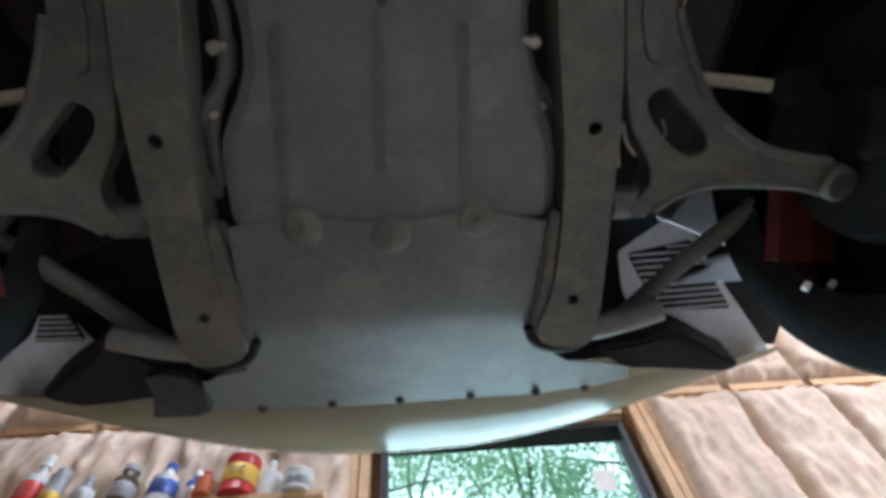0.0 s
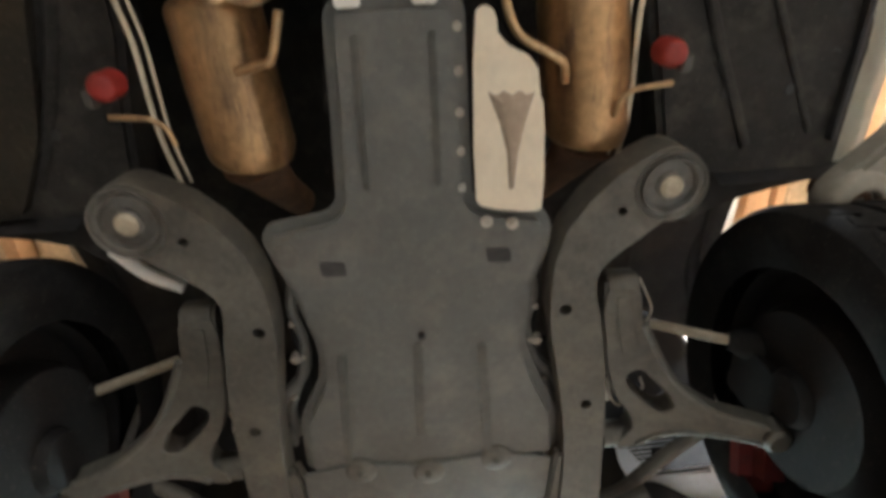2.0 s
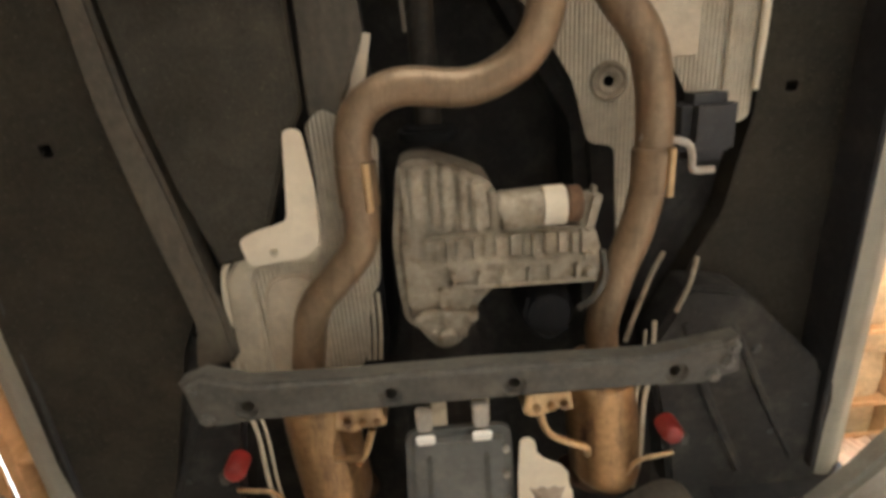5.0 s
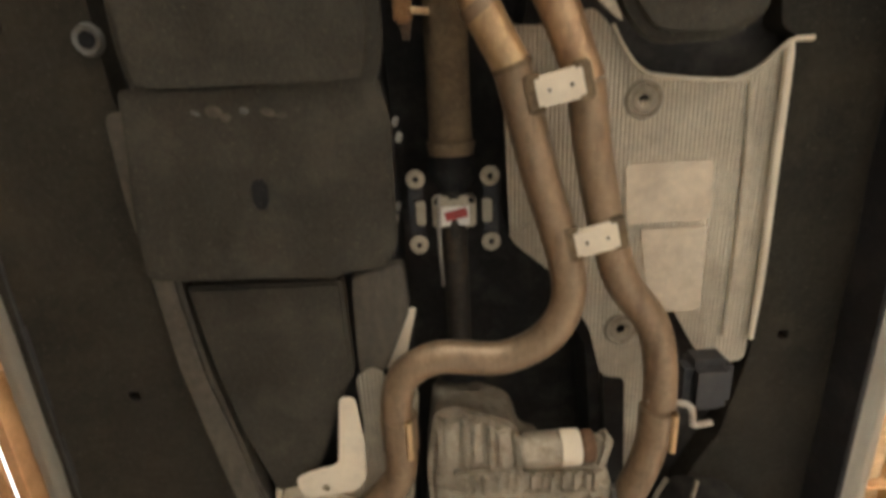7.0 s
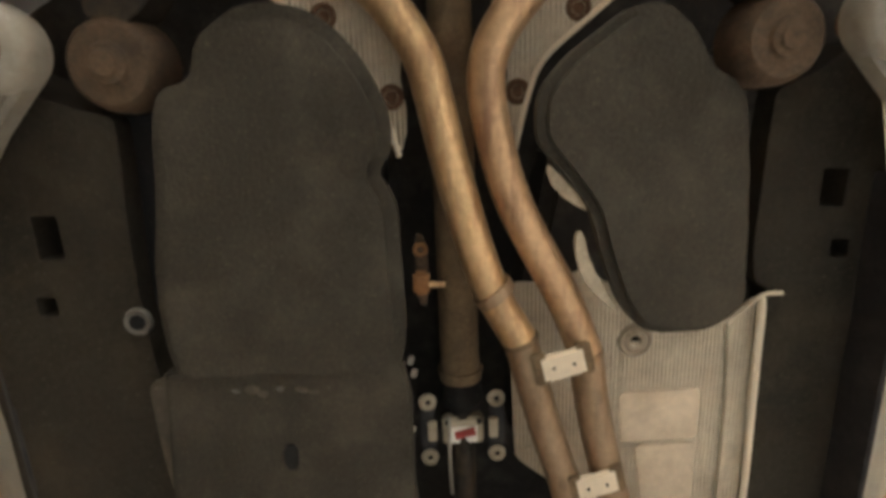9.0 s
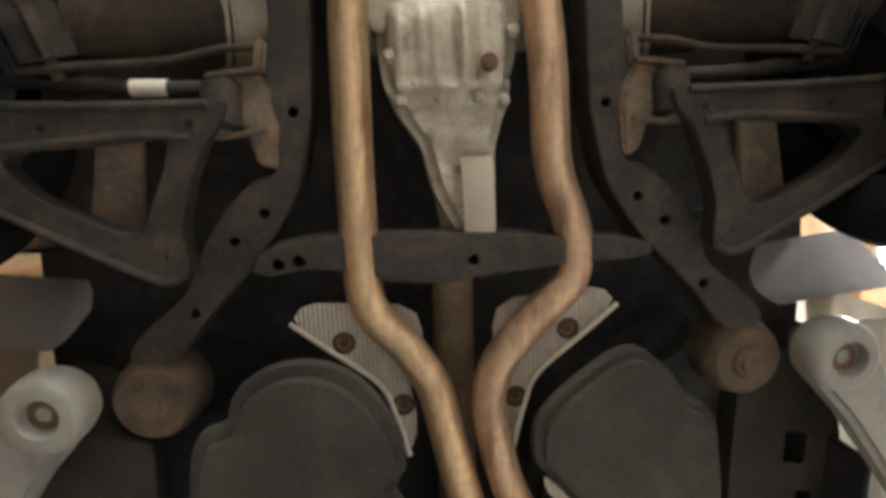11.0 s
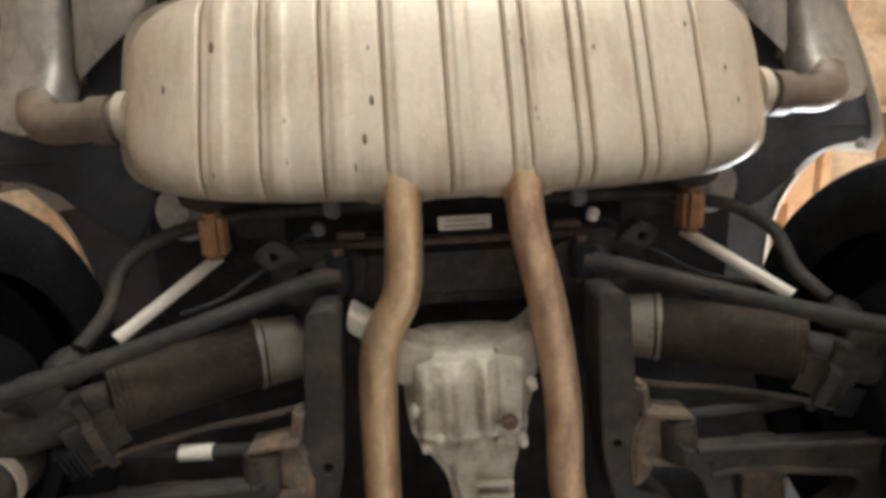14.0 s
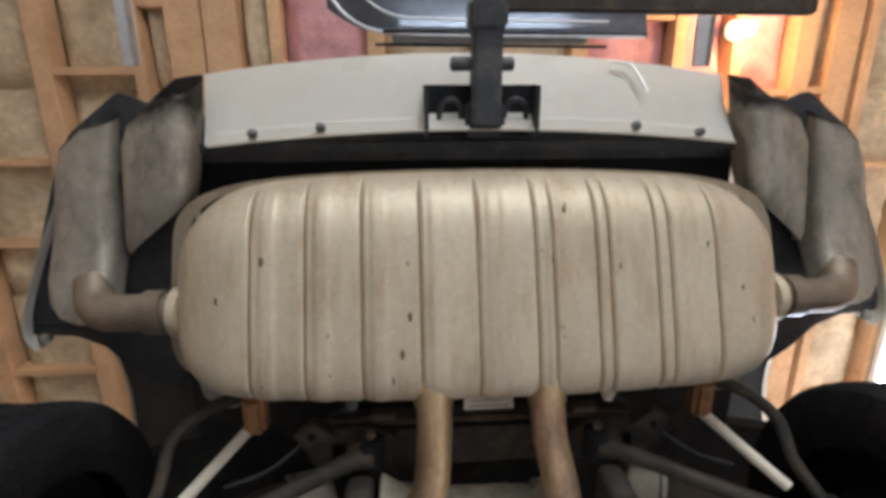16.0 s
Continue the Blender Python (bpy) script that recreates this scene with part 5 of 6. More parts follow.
        part("sill", prism(fillet([(s * .82, -.14), (.842 * s, -.4), (.842 * s, -1.9), (s * .77, -2.15), *inner, (s * .52, -.64), (s * .62, -.3), (s * .70, -.16)], .015), 1.69 if s < 0 else 1.80, 1.90, [fillet([(s * (x - w), y - l), (s * (x + w), y - l), (s * (x + w), y + l), (s * (x - w), y + l)], .006) for x, y, w, l in ((.695 if s < 0 else .745, -1.87, .022, .038), (.725 if s < 0 else .775, -1.747, .017, .018), (.66 if s < 0 else .71, -1.05, .011, .011))], bev=.006, cuts=(("x", [s * (.5 + .06 * i) for i in range(7)]), ("y", [-2.1 + .1 * i for i in range(20)])), zfun=lambda x, y: .007 * noise.noise((x * 7, y * 5, 8.0)) - .012 * max(0, min(1, (abs(x) - .74) * 30))), M_SILL, suv, "dark sill underside")
        zs = 1.697 if s < 0 else 1.715

        def skirt(u, v):
            w = min(1.0, v / .55)
            x = .832 + .105 * w + .022 * math.sin(max(0.0, v - .5) * 3.1)
            return (s * (x - .05 * max(0, u - .85) / .15), -.13 - 2.06 * u, zs + .030 * w ** 2 + .006 * math.sin(w * 9) + .27 * max(0.0, v - .55) / .45)

        # the shade under the sill is part of the skirt's colour
        sl = part("sill_skirt", sheet(skirt, 24, 16, .006), M_SKIRT, suv, "dusty white sill skirt toned down to its shaded beige")
        part("pinch_seam", box((s * .822, -1.05, 1.695 if s < 0 else 1.75), (.012, 1.7, .04 if s < 0 else .12), .003), M_BLACK, sl)
    for s in (-1, 1):
        fp = part("front_floor_panel", prism(mirror(fillet([(.43, -.56), (.50, -.68), (.62, -.66), (.86, -.42), (.86, -.12), (.70, -.092), (.64, -.075), (.57, -.02), (.505, -.12), (.475, -.30), (.44, -.45)], .02), s), 1.71, 1.80, bev=.012, cuts=(("x", [s * (.45 + .05 * i) for i in range(8)]), ("y", [-.6 + .06 * i for i in range(9)])), zfun=lambda x, y: .012 * noise.noise((x * 6, y * 6, 2.0)) + .004 * noise.noise((x * 21, y * 21, 2.0))), M_FLOORPAN, suv, "dark sealed front floor panel")
        part("ridge", tube([(.50 * s, -.60, 1.712), (.56 * s, -.42, 1.71), (.66 * s, -.20, 1.712)], .014, 6, 10, flat=.6), M_FLOORPAN, fp)
        part("ridge", tube([(.60 * s, -.60, 1.712), (.68 * s, -.42, 1.71), (.78 * s, -.22, 1.712)], .010, 6, 10, flat=.6), M_FLOORPAN, fp)
        for x, y in ((.53, -.53), (.60, -.30), (.72, -.30), (.66, -.52), (.79, -.36)):
            part("plug", lathe([(0, -.002), (.009, -.002), (.012, .003), (.013, .01)], Matrix.Translation((x * s, y, 1.708)), 12), M_BLACK, fp)
    gx, gy = [-.52 + .03 * i for i in range(15)], [-1.62 + .03 * i for i in range(24)]
    c = part("underfloor_cover", prism(fillet([(-.523, -1.635), (-.115, -1.635), (-.10, -1.56), (-.105, -1.36), (-.125, -1.318), (-.20, -1.312), (-.22, -1.30), (-.505, -1.312), (-.546, -1.318), (-.545, -1.40), (-.527, -1.55)], .012), 1.634, 1.66, bev=.007, cuts=(("x", gx), ("y", gy[:11])), zfun=lambda x, y: .007 * noise.noise((x * 8, y * 8, 6.0)) + .002 * noise.noise((x * 30, y * 30, 2.0)) ), M_FELT, suv, "dark fibre underfloor cover")
    part("slot", prism(soften([(-.335, -1.485), (-.31, -1.485), (-.31, -1.435), (-.335, -1.435)]), 1.627, 1.632, bev=0), M_DARK, c)
    rnd = random.Random(9)
    for k in range(9):
        x = -.405 + .028 * k + rnd.uniform(-.012, .012)
        r = .004 + .009 * rnd.random()
        part("scuff", lathe([(0, 0), (r * .6, .0006), (r, .004)], Matrix.Translation((x, -1.588 + rnd.uniform(-.008, .008), 1.6338)) @ Matrix.Rotation(rnd.uniform(-.5, .5), 4, "Z") @ Matrix.Diagonal((1.5, .7 + .5 * rnd.random(), 1, 1)), 9), M_RAIL if k % 3 else M_TRAY, c, "worn pale mark")
    part("underfloor_cover", prism(fillet([(-.492, -1.292), (-.212, -1.290), (-.211, -1.09), (-.235, -1.05), (-.315, -.845), (-.395, -.826), (-.44, -.97), (-.462, -1.07)], .010), 1.652, 1.69, bev=.008, cuts=(("x", gx), ("y", gy[11:])), zfun=lambda x, y: .006 * noise.noise((x * 9, y * 9, 3.0)) + .002 * noise.noise((x * 30, y * 30, 5.0))), M_FELT, suv, "dark fibre underfloor cover")
    part("chassis_rail", prism(fillet([(-.572, -1.60), (-.53, -1.60), (-.518, -1.40), (-.508, -1.28), (-.490, -1.10), (-.453, -.92), (-.415, -.70), (-.41, -.62), (-.50, -.60), (-.475, -.70), (-.512, -.89), (-.548, -1.11), (-.558, -1.285), (-.572, -1.45)], .02), 1.668, 1.72, bev=.016, seg=4, cuts=(("y", [-1.55 + .05 * i for i in range(19)]),), zfun=lambda x, y: .005 * noise.noise((x * 20, y * 9, 4.0))), M_RAIL, suv, "dusty sealed chassis rail")
    part("rail_clip", box((-.527, -1.52, 1.662), (.016, .022, .012), .003, (0, 0, 20)), M_BLACK, suv)
    part("tunnel_plate", prism(fillet([(-.204, -1.276), (-.16, -1.288), (-.106, -1.298), (-.098, -1.20), (-.15, -1.08), (-.20, -1.02), (-.208, -1.09)], .012), 1.70, 1.74, bev=.012, seg=3), M_RAIL, suv, "brown tunnel wall plate")
    for x, y in ((-.118, -1.36), (-.112, -1.385), (-.125, -1.41), (-.105, -1.55), (-.10, -1.52)):
        part("small_clip", box((x, y, 1.80), (.012, .018, .012), .002, (0, 0, 20)), M_ZINC, suv)
    tk = [(-.389, -2.165), (-.312, -2.215), (-.21, -2.205), (-.142, -2.132), (-.107, -2.051), (-.108, -1.992), (-.135, -1.959), (-.106, -1.913), (-.102, -1.681), (-.12, -1.61), (-.50, -1.612), (-.508, -1.70), (-.503, -1.80), (-.484, -1.915), (-.465, -2.05), (-.45, -2.10), (-.40, -2.107)]

    def sag(x, y):
        return 0.014 * noise.noise((x * 6, y * 6, 0.3)) + 0.004 * noise.noise((x * 19, y * 19, 2.3)) + 0.012 * math.exp(-(((y + 1.96 + .3 * (x + .2)) / .018) ** 2)) * max(0, min(1, (x + .30) * 8)) - 0.008 * math.exp(-((x + .3) ** 2 + (y + 1.9) ** 2) * 18)

    grid = (("x", [-.49 + .028 * i for i in range(14)]), ("y", [-2.18 + .028 * i for i in range(20)]))
    t = part("fuel_tank_cover", prism(fillet(tk, .05), 1.618, 1.665, bev=.022, seg=4, cuts=grid, zfun=sag), M_FELT, suv, "dark fibre fuel tank cover")
    part("nub", lathe([(0, 0), (.008, 0), (.01, .006)], Matrix.Translation((-.33, -1.86, 1.612)), 10), M_BLACK, t)
    tr = [(.261, -2.19), (.16, -2.12), (.120, -2.07), (.117, -2.0), (.156, -1.955), (.208, -1.885), (.232, -1.80), (.264, -1.715), (.30, -1.67), (.335, -1.660), (.425, -1.66), (.485, -1.70), (.479, -1.83), (.462, -2.03), (.44, -2.075), (.39, -2.10), (.369, -2.147), (.31, -2.198)]
    part("fuel_tank_cover", prism(fillet(tr, .025), 1.618, 1.66, bev=.016, seg=4, cuts=(("x", [.14 + .03 * i for i in range(12)]), ("y", [-2.16 + .03 * i for i in range(11)] + [-1.80, -1.75])), zfun=lambda x, y: 0.014 * noise.noise((x * 6, y * 6, 4.3)) + 0.004 * noise.noise((x * 19, y * 19, 2.3))), M_FELT, suv, "dark fibre fuel tank cover")
    part("foil_strap", prism(soften([(.184, -1.842), (.202, -1.848), (.214, -1.79), (.262, -1.712), (.268, -1.692), (.214, -1.74), (.192, -1.784)]), 1.645, 1.65, bev=.002), M_ALU, suv)
    part("foil_strap", prism(soften([(.135, -1.96), (.152, -1.953), (.208, -1.89), (.205, -1.878), (.15, -1.915)]), 1.645, 1.65, bev=.002), M_ALU, suv)
    part("dished_hole", lathe([(.013, .004), (.022, 0), (.026, .01)], Matrix.Translation((-.575, -1.712, 1.682)), 20), M_ARM, body)
    part("jack_plug", rod((-.575, -1.712, 1.684), (-.575, -1.712, 1.688), .014, n=16), M_DARK, body)
    for s in (-1, 1):
        b = part("trailing_bushing", lathe([(0, 0), (.018, .0), (.022, .006), (.03, .008), (.034, .016), (.06, .018), (.068, .026), (.075, .05), (.078, .1)], Matrix.Translation((.535 * s, -2.14, 1.66)), 28), M_MOUNT, suv, "rusty rear subframe mount")
        inner = (.74, .715, .705, .72, .75) if s < 0 else (.655, .63, .645, .68, .72)

        def front_wall(u, v, s=s, inner=inner):
            x0 = float(np.interp(v, (0, .25, .5, .75, 1), inner))
            y = float(np.interp(v, (0, .12, .35, .7, 1), (-2.215, -2.222, -2.25, -2.285, -2.305)))
            return (s * (x0 + (.945 - x0) * u), y - .02 * u, 1.765 + .17 * v + .02 * u)

        part("arch_front_wall", sheet(front_wall, 12, 14, .006), M_WING, suv, "pale painted front wall of the wheel arch")


def rear_axle(s):
    rail = [(.217, -2.90), (.217, -2.864), (.22, -2.785), (.223, -2.713), (.231, -2.60), (.26, -2.483), (.326, -2.386), (.433, -2.279), (.478, -2.215), (.52, -2.19), (.575, -2.22), (.53, -2.27), (.456, -2.325), (.417, -2.415), (.373, -2.473), (.322, -2.514), (.292, -2.516), (.282, -2.584), (.298, -2.662), (.285, -2.72), (.281, -2.788), (.269, -2.90)]
    fr = part("rear_subframe_rail", prism(mirror(fillet(rail, .03), s), 1.69, 1.77, holes_of([(.257 * s, -2.615), (.318 * s, -2.455), (.37 * s, -2.41), (.45 * s, -2.29)], .0085), bev=.016, seg=3, zfun=lambda x, y: .006 * noise.noise((x * 9, y * 9, 1.0))), M_FRAME_R, suv, "grey steel rear subframe rail")
    part("weld_bracket", prism(mirror(fillet([(.372, -2.672), (.304, -2.682), (.283, -2.64), (.280, -2.60), (.288, -2.525), (.318, -2.535), (.33, -2.585), (.355, -2.61)], .012), s), 1.680, 1.72, bev=.008, seg=3, cuts=(("x", [s * (.29 + .015 * i) for i in range(6)]), ("y", [-2.67 + .02 * i for i in range(8)])), zfun=lambda x, y: .008 * noise.noise((x * 30, y * 30, 4.0))), M_RUSTY, fr)
    part("bushing_sleeve", rod((.365 * s, -2.59, 1.672), (.36 * s, -2.665, 1.685), .031, n=20, bev=.006), M_FRAME_R, fr)
    part("bushing_core", rod((.366 * s, -2.583, 1.672), (.359 * s, -2.674, 1.686), .016, n=14), M_RUSTY, fr)
    for y in (-2.583, -2.676):
        part("bracket_tab", box((.338 * s, y, 1.690), (.085, .007, .06), .003, (0, 0, 6 * s)), M_RUSTY, fr)
    part("bracket_gusset", box((.30 * s, -2.70, 1.70), (.02, .06, .04), .006, (0, 0, -10 * s)), M_RUSTY, fr)
    part("brake_hose", tube([(.29 * s, -2.72, 1.72), (.36 * s, -2.715, 1.70), (.45 * s, -2.70, 1.705), (.56 * s, -2.69, 1.67), (.63 * s, -2.68, 1.64)], .0065, 6, 8), M_BOOT, suv)
    arm = [(.78, -2.66), (.70, -2.628), (.499, -2.622), (.367, -2.622), (.345, -2.635), (.352, -2.60), (.382, -2.573), (.412, -2.502), (.43, -2.447), (.425, -2.37), (.467, -2.355), (.622, -2.45), (.717, -2.505), (.79, -2.55)]
    h1 = fillet([(.662, -2.550), (.64, -2.568), (.542, -2.571), (.463, -2.579), (.43, -2.58), (.45, -2.523), (.487, -2.44), (.51, -2.437), (.578, -2.472), (.625, -2.502)], .02)
    a = part("rear_control_arm", prism(mirror(fillet(arm, .02), s), 1.635, 1.675, [mirror(h1, s)], bev=.010, seg=3, zfun=lambda x, y: -.10 * max(0, abs(x) - .45)), M_FRAME_R, suv, "grey pressed steel rear control arm")
    def low(x):
        return 1.634 - .10 * max(0, x - .45)

    for pts in ([(.372, -2.628), (.50, -2.628), (.60, -2.630), (.70, -2.636), (.775, -2.655)], [(.40, -2.578), (.47, -2.586), (.56, -2.58), (.65, -2.572)], [(.432, -2.372), (.468, -2.362), (.56, -2.414), (.66, -2.476), (.775, -2.545)]):
        part("pressed_lip", tube([(x * s, y, low(x)) for x, y in pts], .0065, 4, 8), M_FRAME_R, a)
    part("inner_strap", prism(mirror(fillet([(.566, -2.60), (.495, -2.60), (.515, -2.43), (.60, -2.44)], .01), s), 1.70, 1.71, bev=.003), M_RUSTY, a)
    for x, y in ((.40, -2.60), (.60, -2.60), (.46, -2.40), (.70, -2.57)):
        part("drain_hole", lathe([(0, 0), (.006, 0), (.007, .003)], Matrix.Translation((x * s, y, 1.634 - .1 * max(0, x - .45))), 10), M_DARK, a)
    part("track_link", tube([(.36 * s, -2.655, 1.70), (.5 * s, -2.66, 1.70), (.70 * s, -2.68, 1.70)], .013), M_FRAME_R, suv)
    if s < 0:
        part("link_label", rod((-.447, -2.658, 1.70), (-.502, -2.66, 1.70), .0142, n=16), M_PAPER, suv, "white label wrapped on a link")
    # spring strut lying across the axle
    st = part("drive_joint_boot", tube([(.385 * s, -2.77, 1.842), (.46 * s, -2.769, 1.80), (.54 * s, -2.767, 1.745), (.60 * s, -2.765, 1.705)], [.063 - .0022 * (k % 2) - .003 * (k / 44) for k in range(45)], 15, 28), M_BOOT, suv, "large dusty brown rubber drive boot")
    part("joint_collar", rod((.315 * s, -2.77, 1.872), (.395 * s, -2.77, 1.841), .060, .066, n=32, bev=.012), M_COLLAR, st, "pale tan joint collar")
    part("collar_band", rod((.388 * s, -2.77, 1.844), (.398 * s, -2.77, 1.840), .0672, n=32, bev=.002), M_COLLAR, st)
    kn = part("knuckle", box((.615 * s, -2.735, 1.675), (.075, .13, .13), .03, (14, 30 * s, 18 * s)), M_FRAME_R, suv, "dusty cast wheel knuckle")
    for k in range(4):
        part("slit", box(((.603 + .012 * k) * s, -2.712 + .004 * k, 1.612 + .004 * k), (.004, .055, .01), .001, (14, 30 * s, 18 * s)), M_DARK, kn)
    part("lump", lathe([(0, -.045), (.025, -.042), (.042, -.025), (.048, 0), (.04, .03), (0, .04)], Matrix.Translation((.685 * s, -2.79, 1.665)), 18), M_FRAME_R, kn)
    part("lump", lathe([(0, -.03), (.02, -.028), (.03, -.01), (.032, .02), (0, .03)], Matrix.Translation((.65 * s, -2.83, 1.69)), 16), M_FRAME_R, kn)
    part("ball_joint", lathe([(0, -.05), (.035, -.045), (.05, -.02), (.05, .03), (.04, .05), (0, .05)], Matrix.Translation((.735 * s, -2.70, 1.62)), 20), M_FRAME_R, kn)
    part("clamp_band", lathe([(.051, -.012), (.053, -.01), (.053, .006), (.051, .008)], Matrix.Translation((.735 * s, -2.70, 1.60)), 20), M_COLLAR, kn)
    part("axle_stub", rod((.60 * s, -2.76, 1.70), (.76 * s, -2.76, 1.60), .04, n=18), M_FRAME_R, suv)
    part("toe_link", tube([(.222 * s, -2.93, 1.79), (.27 * s, -2.925, 1.775), (.38 * s, -2.90, 1.73), (.55 * s, -2.86, 1.66), (.72 * s, -2.83, 1.58)], [.022, .017, .015, .015, .016], 5, 12), M_FRAME_R, suv)
    part("link_bushing", lathe([(0, -.02), (.032, -.02), (.036, -.01), (.036, .01), (.032, .02), (0, .02)], Matrix.Translation((.235 * s, -2.932, 1.805)), 20), M_FRAME_R, suv)
    part("sway_bar", tube([(.10 * s, -3.04, 1.88), (.38 * s, -3.035, 1.88), (.48 * s, -3.02, 1.87), (.55 * s, -3.0, 1.85), (.60 * s, -2.96, 1.81), (.61 * s, -2.90, 1.76), (.63 * s, -2.86, 1.70)], .0125), M_FRAME_R, suv)
    part("sway_bar_bracket", box((.445 * s, -3.005, 1.84), (.042, .085, .05), .010), M_COPPER, suv, "rusty sway bar bracket")
    part("drop_link", rod((.458 * s, -2.955, 1.885), (.59 * s, -2.858, 1.735), .0115, n=8), M_PAPER, suv, "pale painted drop link")
    part("subframe_mount", lathe([(0, 0), (.014, 0), (.016, .008), (.05, .01), (.055, .02), (.055, .1)], Matrix.Translation((.505 * s, -3.045, 1.86)), 26), M_MOUNTG, suv, "dusty grey round body mount")


def rear_centre():
    part("rear_subframe_cross", prism(soften([(-.345, -2.345), (-.23, -2.365), (-.077, -2.32), (.064, -2.335), (.2, -2.345), (.345, -2.35), (.33, -2.385), (.17, -2.395), (.065, -2.405), (-.08, -2.41), (-.22, -2.415), (-.33, -2.40)]), 1.672, 1.74,
         holes_of([(.025, -2.341 - .02), (-.266, -2.375), (-.3, -2.37)], .01), bev=.014, seg=3), M_FRAME_R, suv, "grey steel subframe crossmember")
    part("rear_subframe_cross", prism([(-.30, -2.84), (.30, -2.84), (.30, -2.98), (-.30, -2.98)], 1.84, 1.93, bev=.03, seg=3), M_FRAME_R, suv, "dark steel rear crossmember")
    part("ledge", box((0, -2.972, 1.842), (.66, .012, .02), .004), M_MOUNT, suv)
    for s in (-1, 1):
        part("yoke_bushing", rod((.225 * s, -2.90, 1.80), (.222 * s, -2.965, 1.80), .026, n=18, bev=.004), M_DARK, suv)
        part("yoke_bolt", rod((.224 * s, -2.888, 1.80), (.2215 * s, -2.975, 1.80), .010, n=6), M_RUSTY, suv)
        part("link_yoke", prism(mirror(fillet([(.185, -2.885), (.25, -2.868), (.32, -2.872), (.35, -2.91), (.345, -2.955), (.29, -2.975), (.22, -2.975), (.17, -2.95)], .012), s), 1.815, 1.85, [mirror(fillet([(.215, -2.90), (.30, -2.895), (.30, -2.94), (.215, -2.945)], .012), s)], bev=.008, seg=3), M_FRAME_R, suv)
        part("yoke_ear", prism(mirror(fillet([(.285, -2.962), (.35, -2.94), (.372, -2.975), (.33, -3.0)], .012), s), 1.80, 1.83, [circle(.335 * s, -2.968, .008, 10)], bev=.005), M_FRAME_R, suv)
        part("cable_clip", box((.262 * s, -3.003, 1.858), (.022, .026, .02), .004, (0, 0, 12 * s)), M_PAPER if s > 0 else M_ARM, suv)
        part("abs_cable", tube([(.262 * s, -3.0, 1.855), (.30 * s, -2.985, 1.85), (.345 * s, -2.95, 1.83), (.38 * s, -2.93, 1.80), (.43 * s, -2.90, 1.79), (.50 * s, -2.88, 1.78)], .004, 5, 8), M_BLACK, suv)
        part("inner_mount_plate", prism(mirror(fillet([(.33, -2.98), (.42, -2.985), (.46, -3.04), (.42, -3.09), (.34, -3.07)], .015), s), 1.90, 1.91, bev=.003), M_FRAME_R, suv)
        part("sway_bar_clamp", box((.235 * s, -3.038, 1.875), (.03, .035, .04), .006), M_ARM, suv)
    lb = part("part_label", box((.011, -3.004, 1.842), (.10, .026, .004), .001, (-18, 0, 0)), M_PAPER, suv, "pale printed label")
    for k in range(2):
        part("print_bar", box((.011 - .006 * k, -2.999 - .010 * k, 1.8385 + .003 * k), (.078 - .02 * k, .0035, .002), 0, (-18, 0, 0)), M_WEDGE, lb)
    def step(a, b, x):
        k = max(0.0, min(1.0, (x - a) / (b - a)))
        return k * k * (3 - 2 * k)

    def casting(x, y):
        """Relief of the cast housing: a domed carrier, a bolted flange, a stepped pinion neck and low webs."""
        low = .030 * math.exp(-((x + .012) / .085) ** 4 - ((y + 2.715) / .075) ** 4)
        low += .010 * math.exp(-((x + .05) / .026) ** 2 - ((y + 2.735) / .045) ** 2) + .009 * math.exp(-((x - .062) / .022) ** 2 - ((y + 2.70) / .035) ** 2)
        low += .016 * step(-2.662, -2.650, y) * step(-2.606, -2.618, y) - .008 * math.exp(-((y + 2.634) / .005) ** 2)
        low += .010 * step(-2.585, -2.572, y) * step(-.045, -.03, x) + .008 * step(-2.52, -2.51, y)
        for q, w, h in ((-.085, .008, .010), (-.058, .006, -.006), (-.024, .008, .011), (.004, .005, -.006), (.022, .007, .012), (.042, .006, -.010), (.086, .008, .010)):
            low += h * math.exp(-((x - q - .01 * (y + 2.7)) / w) ** 2) * step(-2.79, -2.76, y) * step(-2.64, -2.665, y)
        return -low + .005 * noise.noise((x * 18, y * 18, 2.0)) + .002 * noise.noise((x * 55, y * 55, 6.0))

    dc = (("x", [-.12 + .0058 * i for i in range(42)]), ("y", [-2.8 + .0085 * i for i in range(49)]))
    d = part("differential", prism(fillet([(-.118, -2.79), (-.07, -2.805), (.044, -2.805), (.112, -2.795), (.116, -2.70), (.104, -2.665), (.096, -2.607), (.076, -2.552), (.072, -2.469), (.055, -2.39), (.01, -2.39), (-.036, -2.48), (-.05, -2.55), (-.092, -2.612), (-.113, -2.66), (-.12, -2.73)], .018), 1.722, 1.85, bev=.018, seg=3, cuts=dc, zfun=casting), M_ALU, suv, "grimy cast aluminium differential", smooth=60)
    for x, y in ((-.085, -2.628), (-.02, -2.632), (.045, -2.63), (.088, -2.625), (-.10, -2.70), (.105, -2.735)):
        part("boss", lathe([(0, -.010), (.0065, -.010), (.009, -.006), (.012, .012)], Matrix.Translation((x, y, 1.705)), 14), M_ALU, d)
    bolt(.06, -2.682, 1.68, .010, d, M_RUST, "drain_plug")
    bolt(-.06, -2.655, 1.684, .006, d, M_ALU)
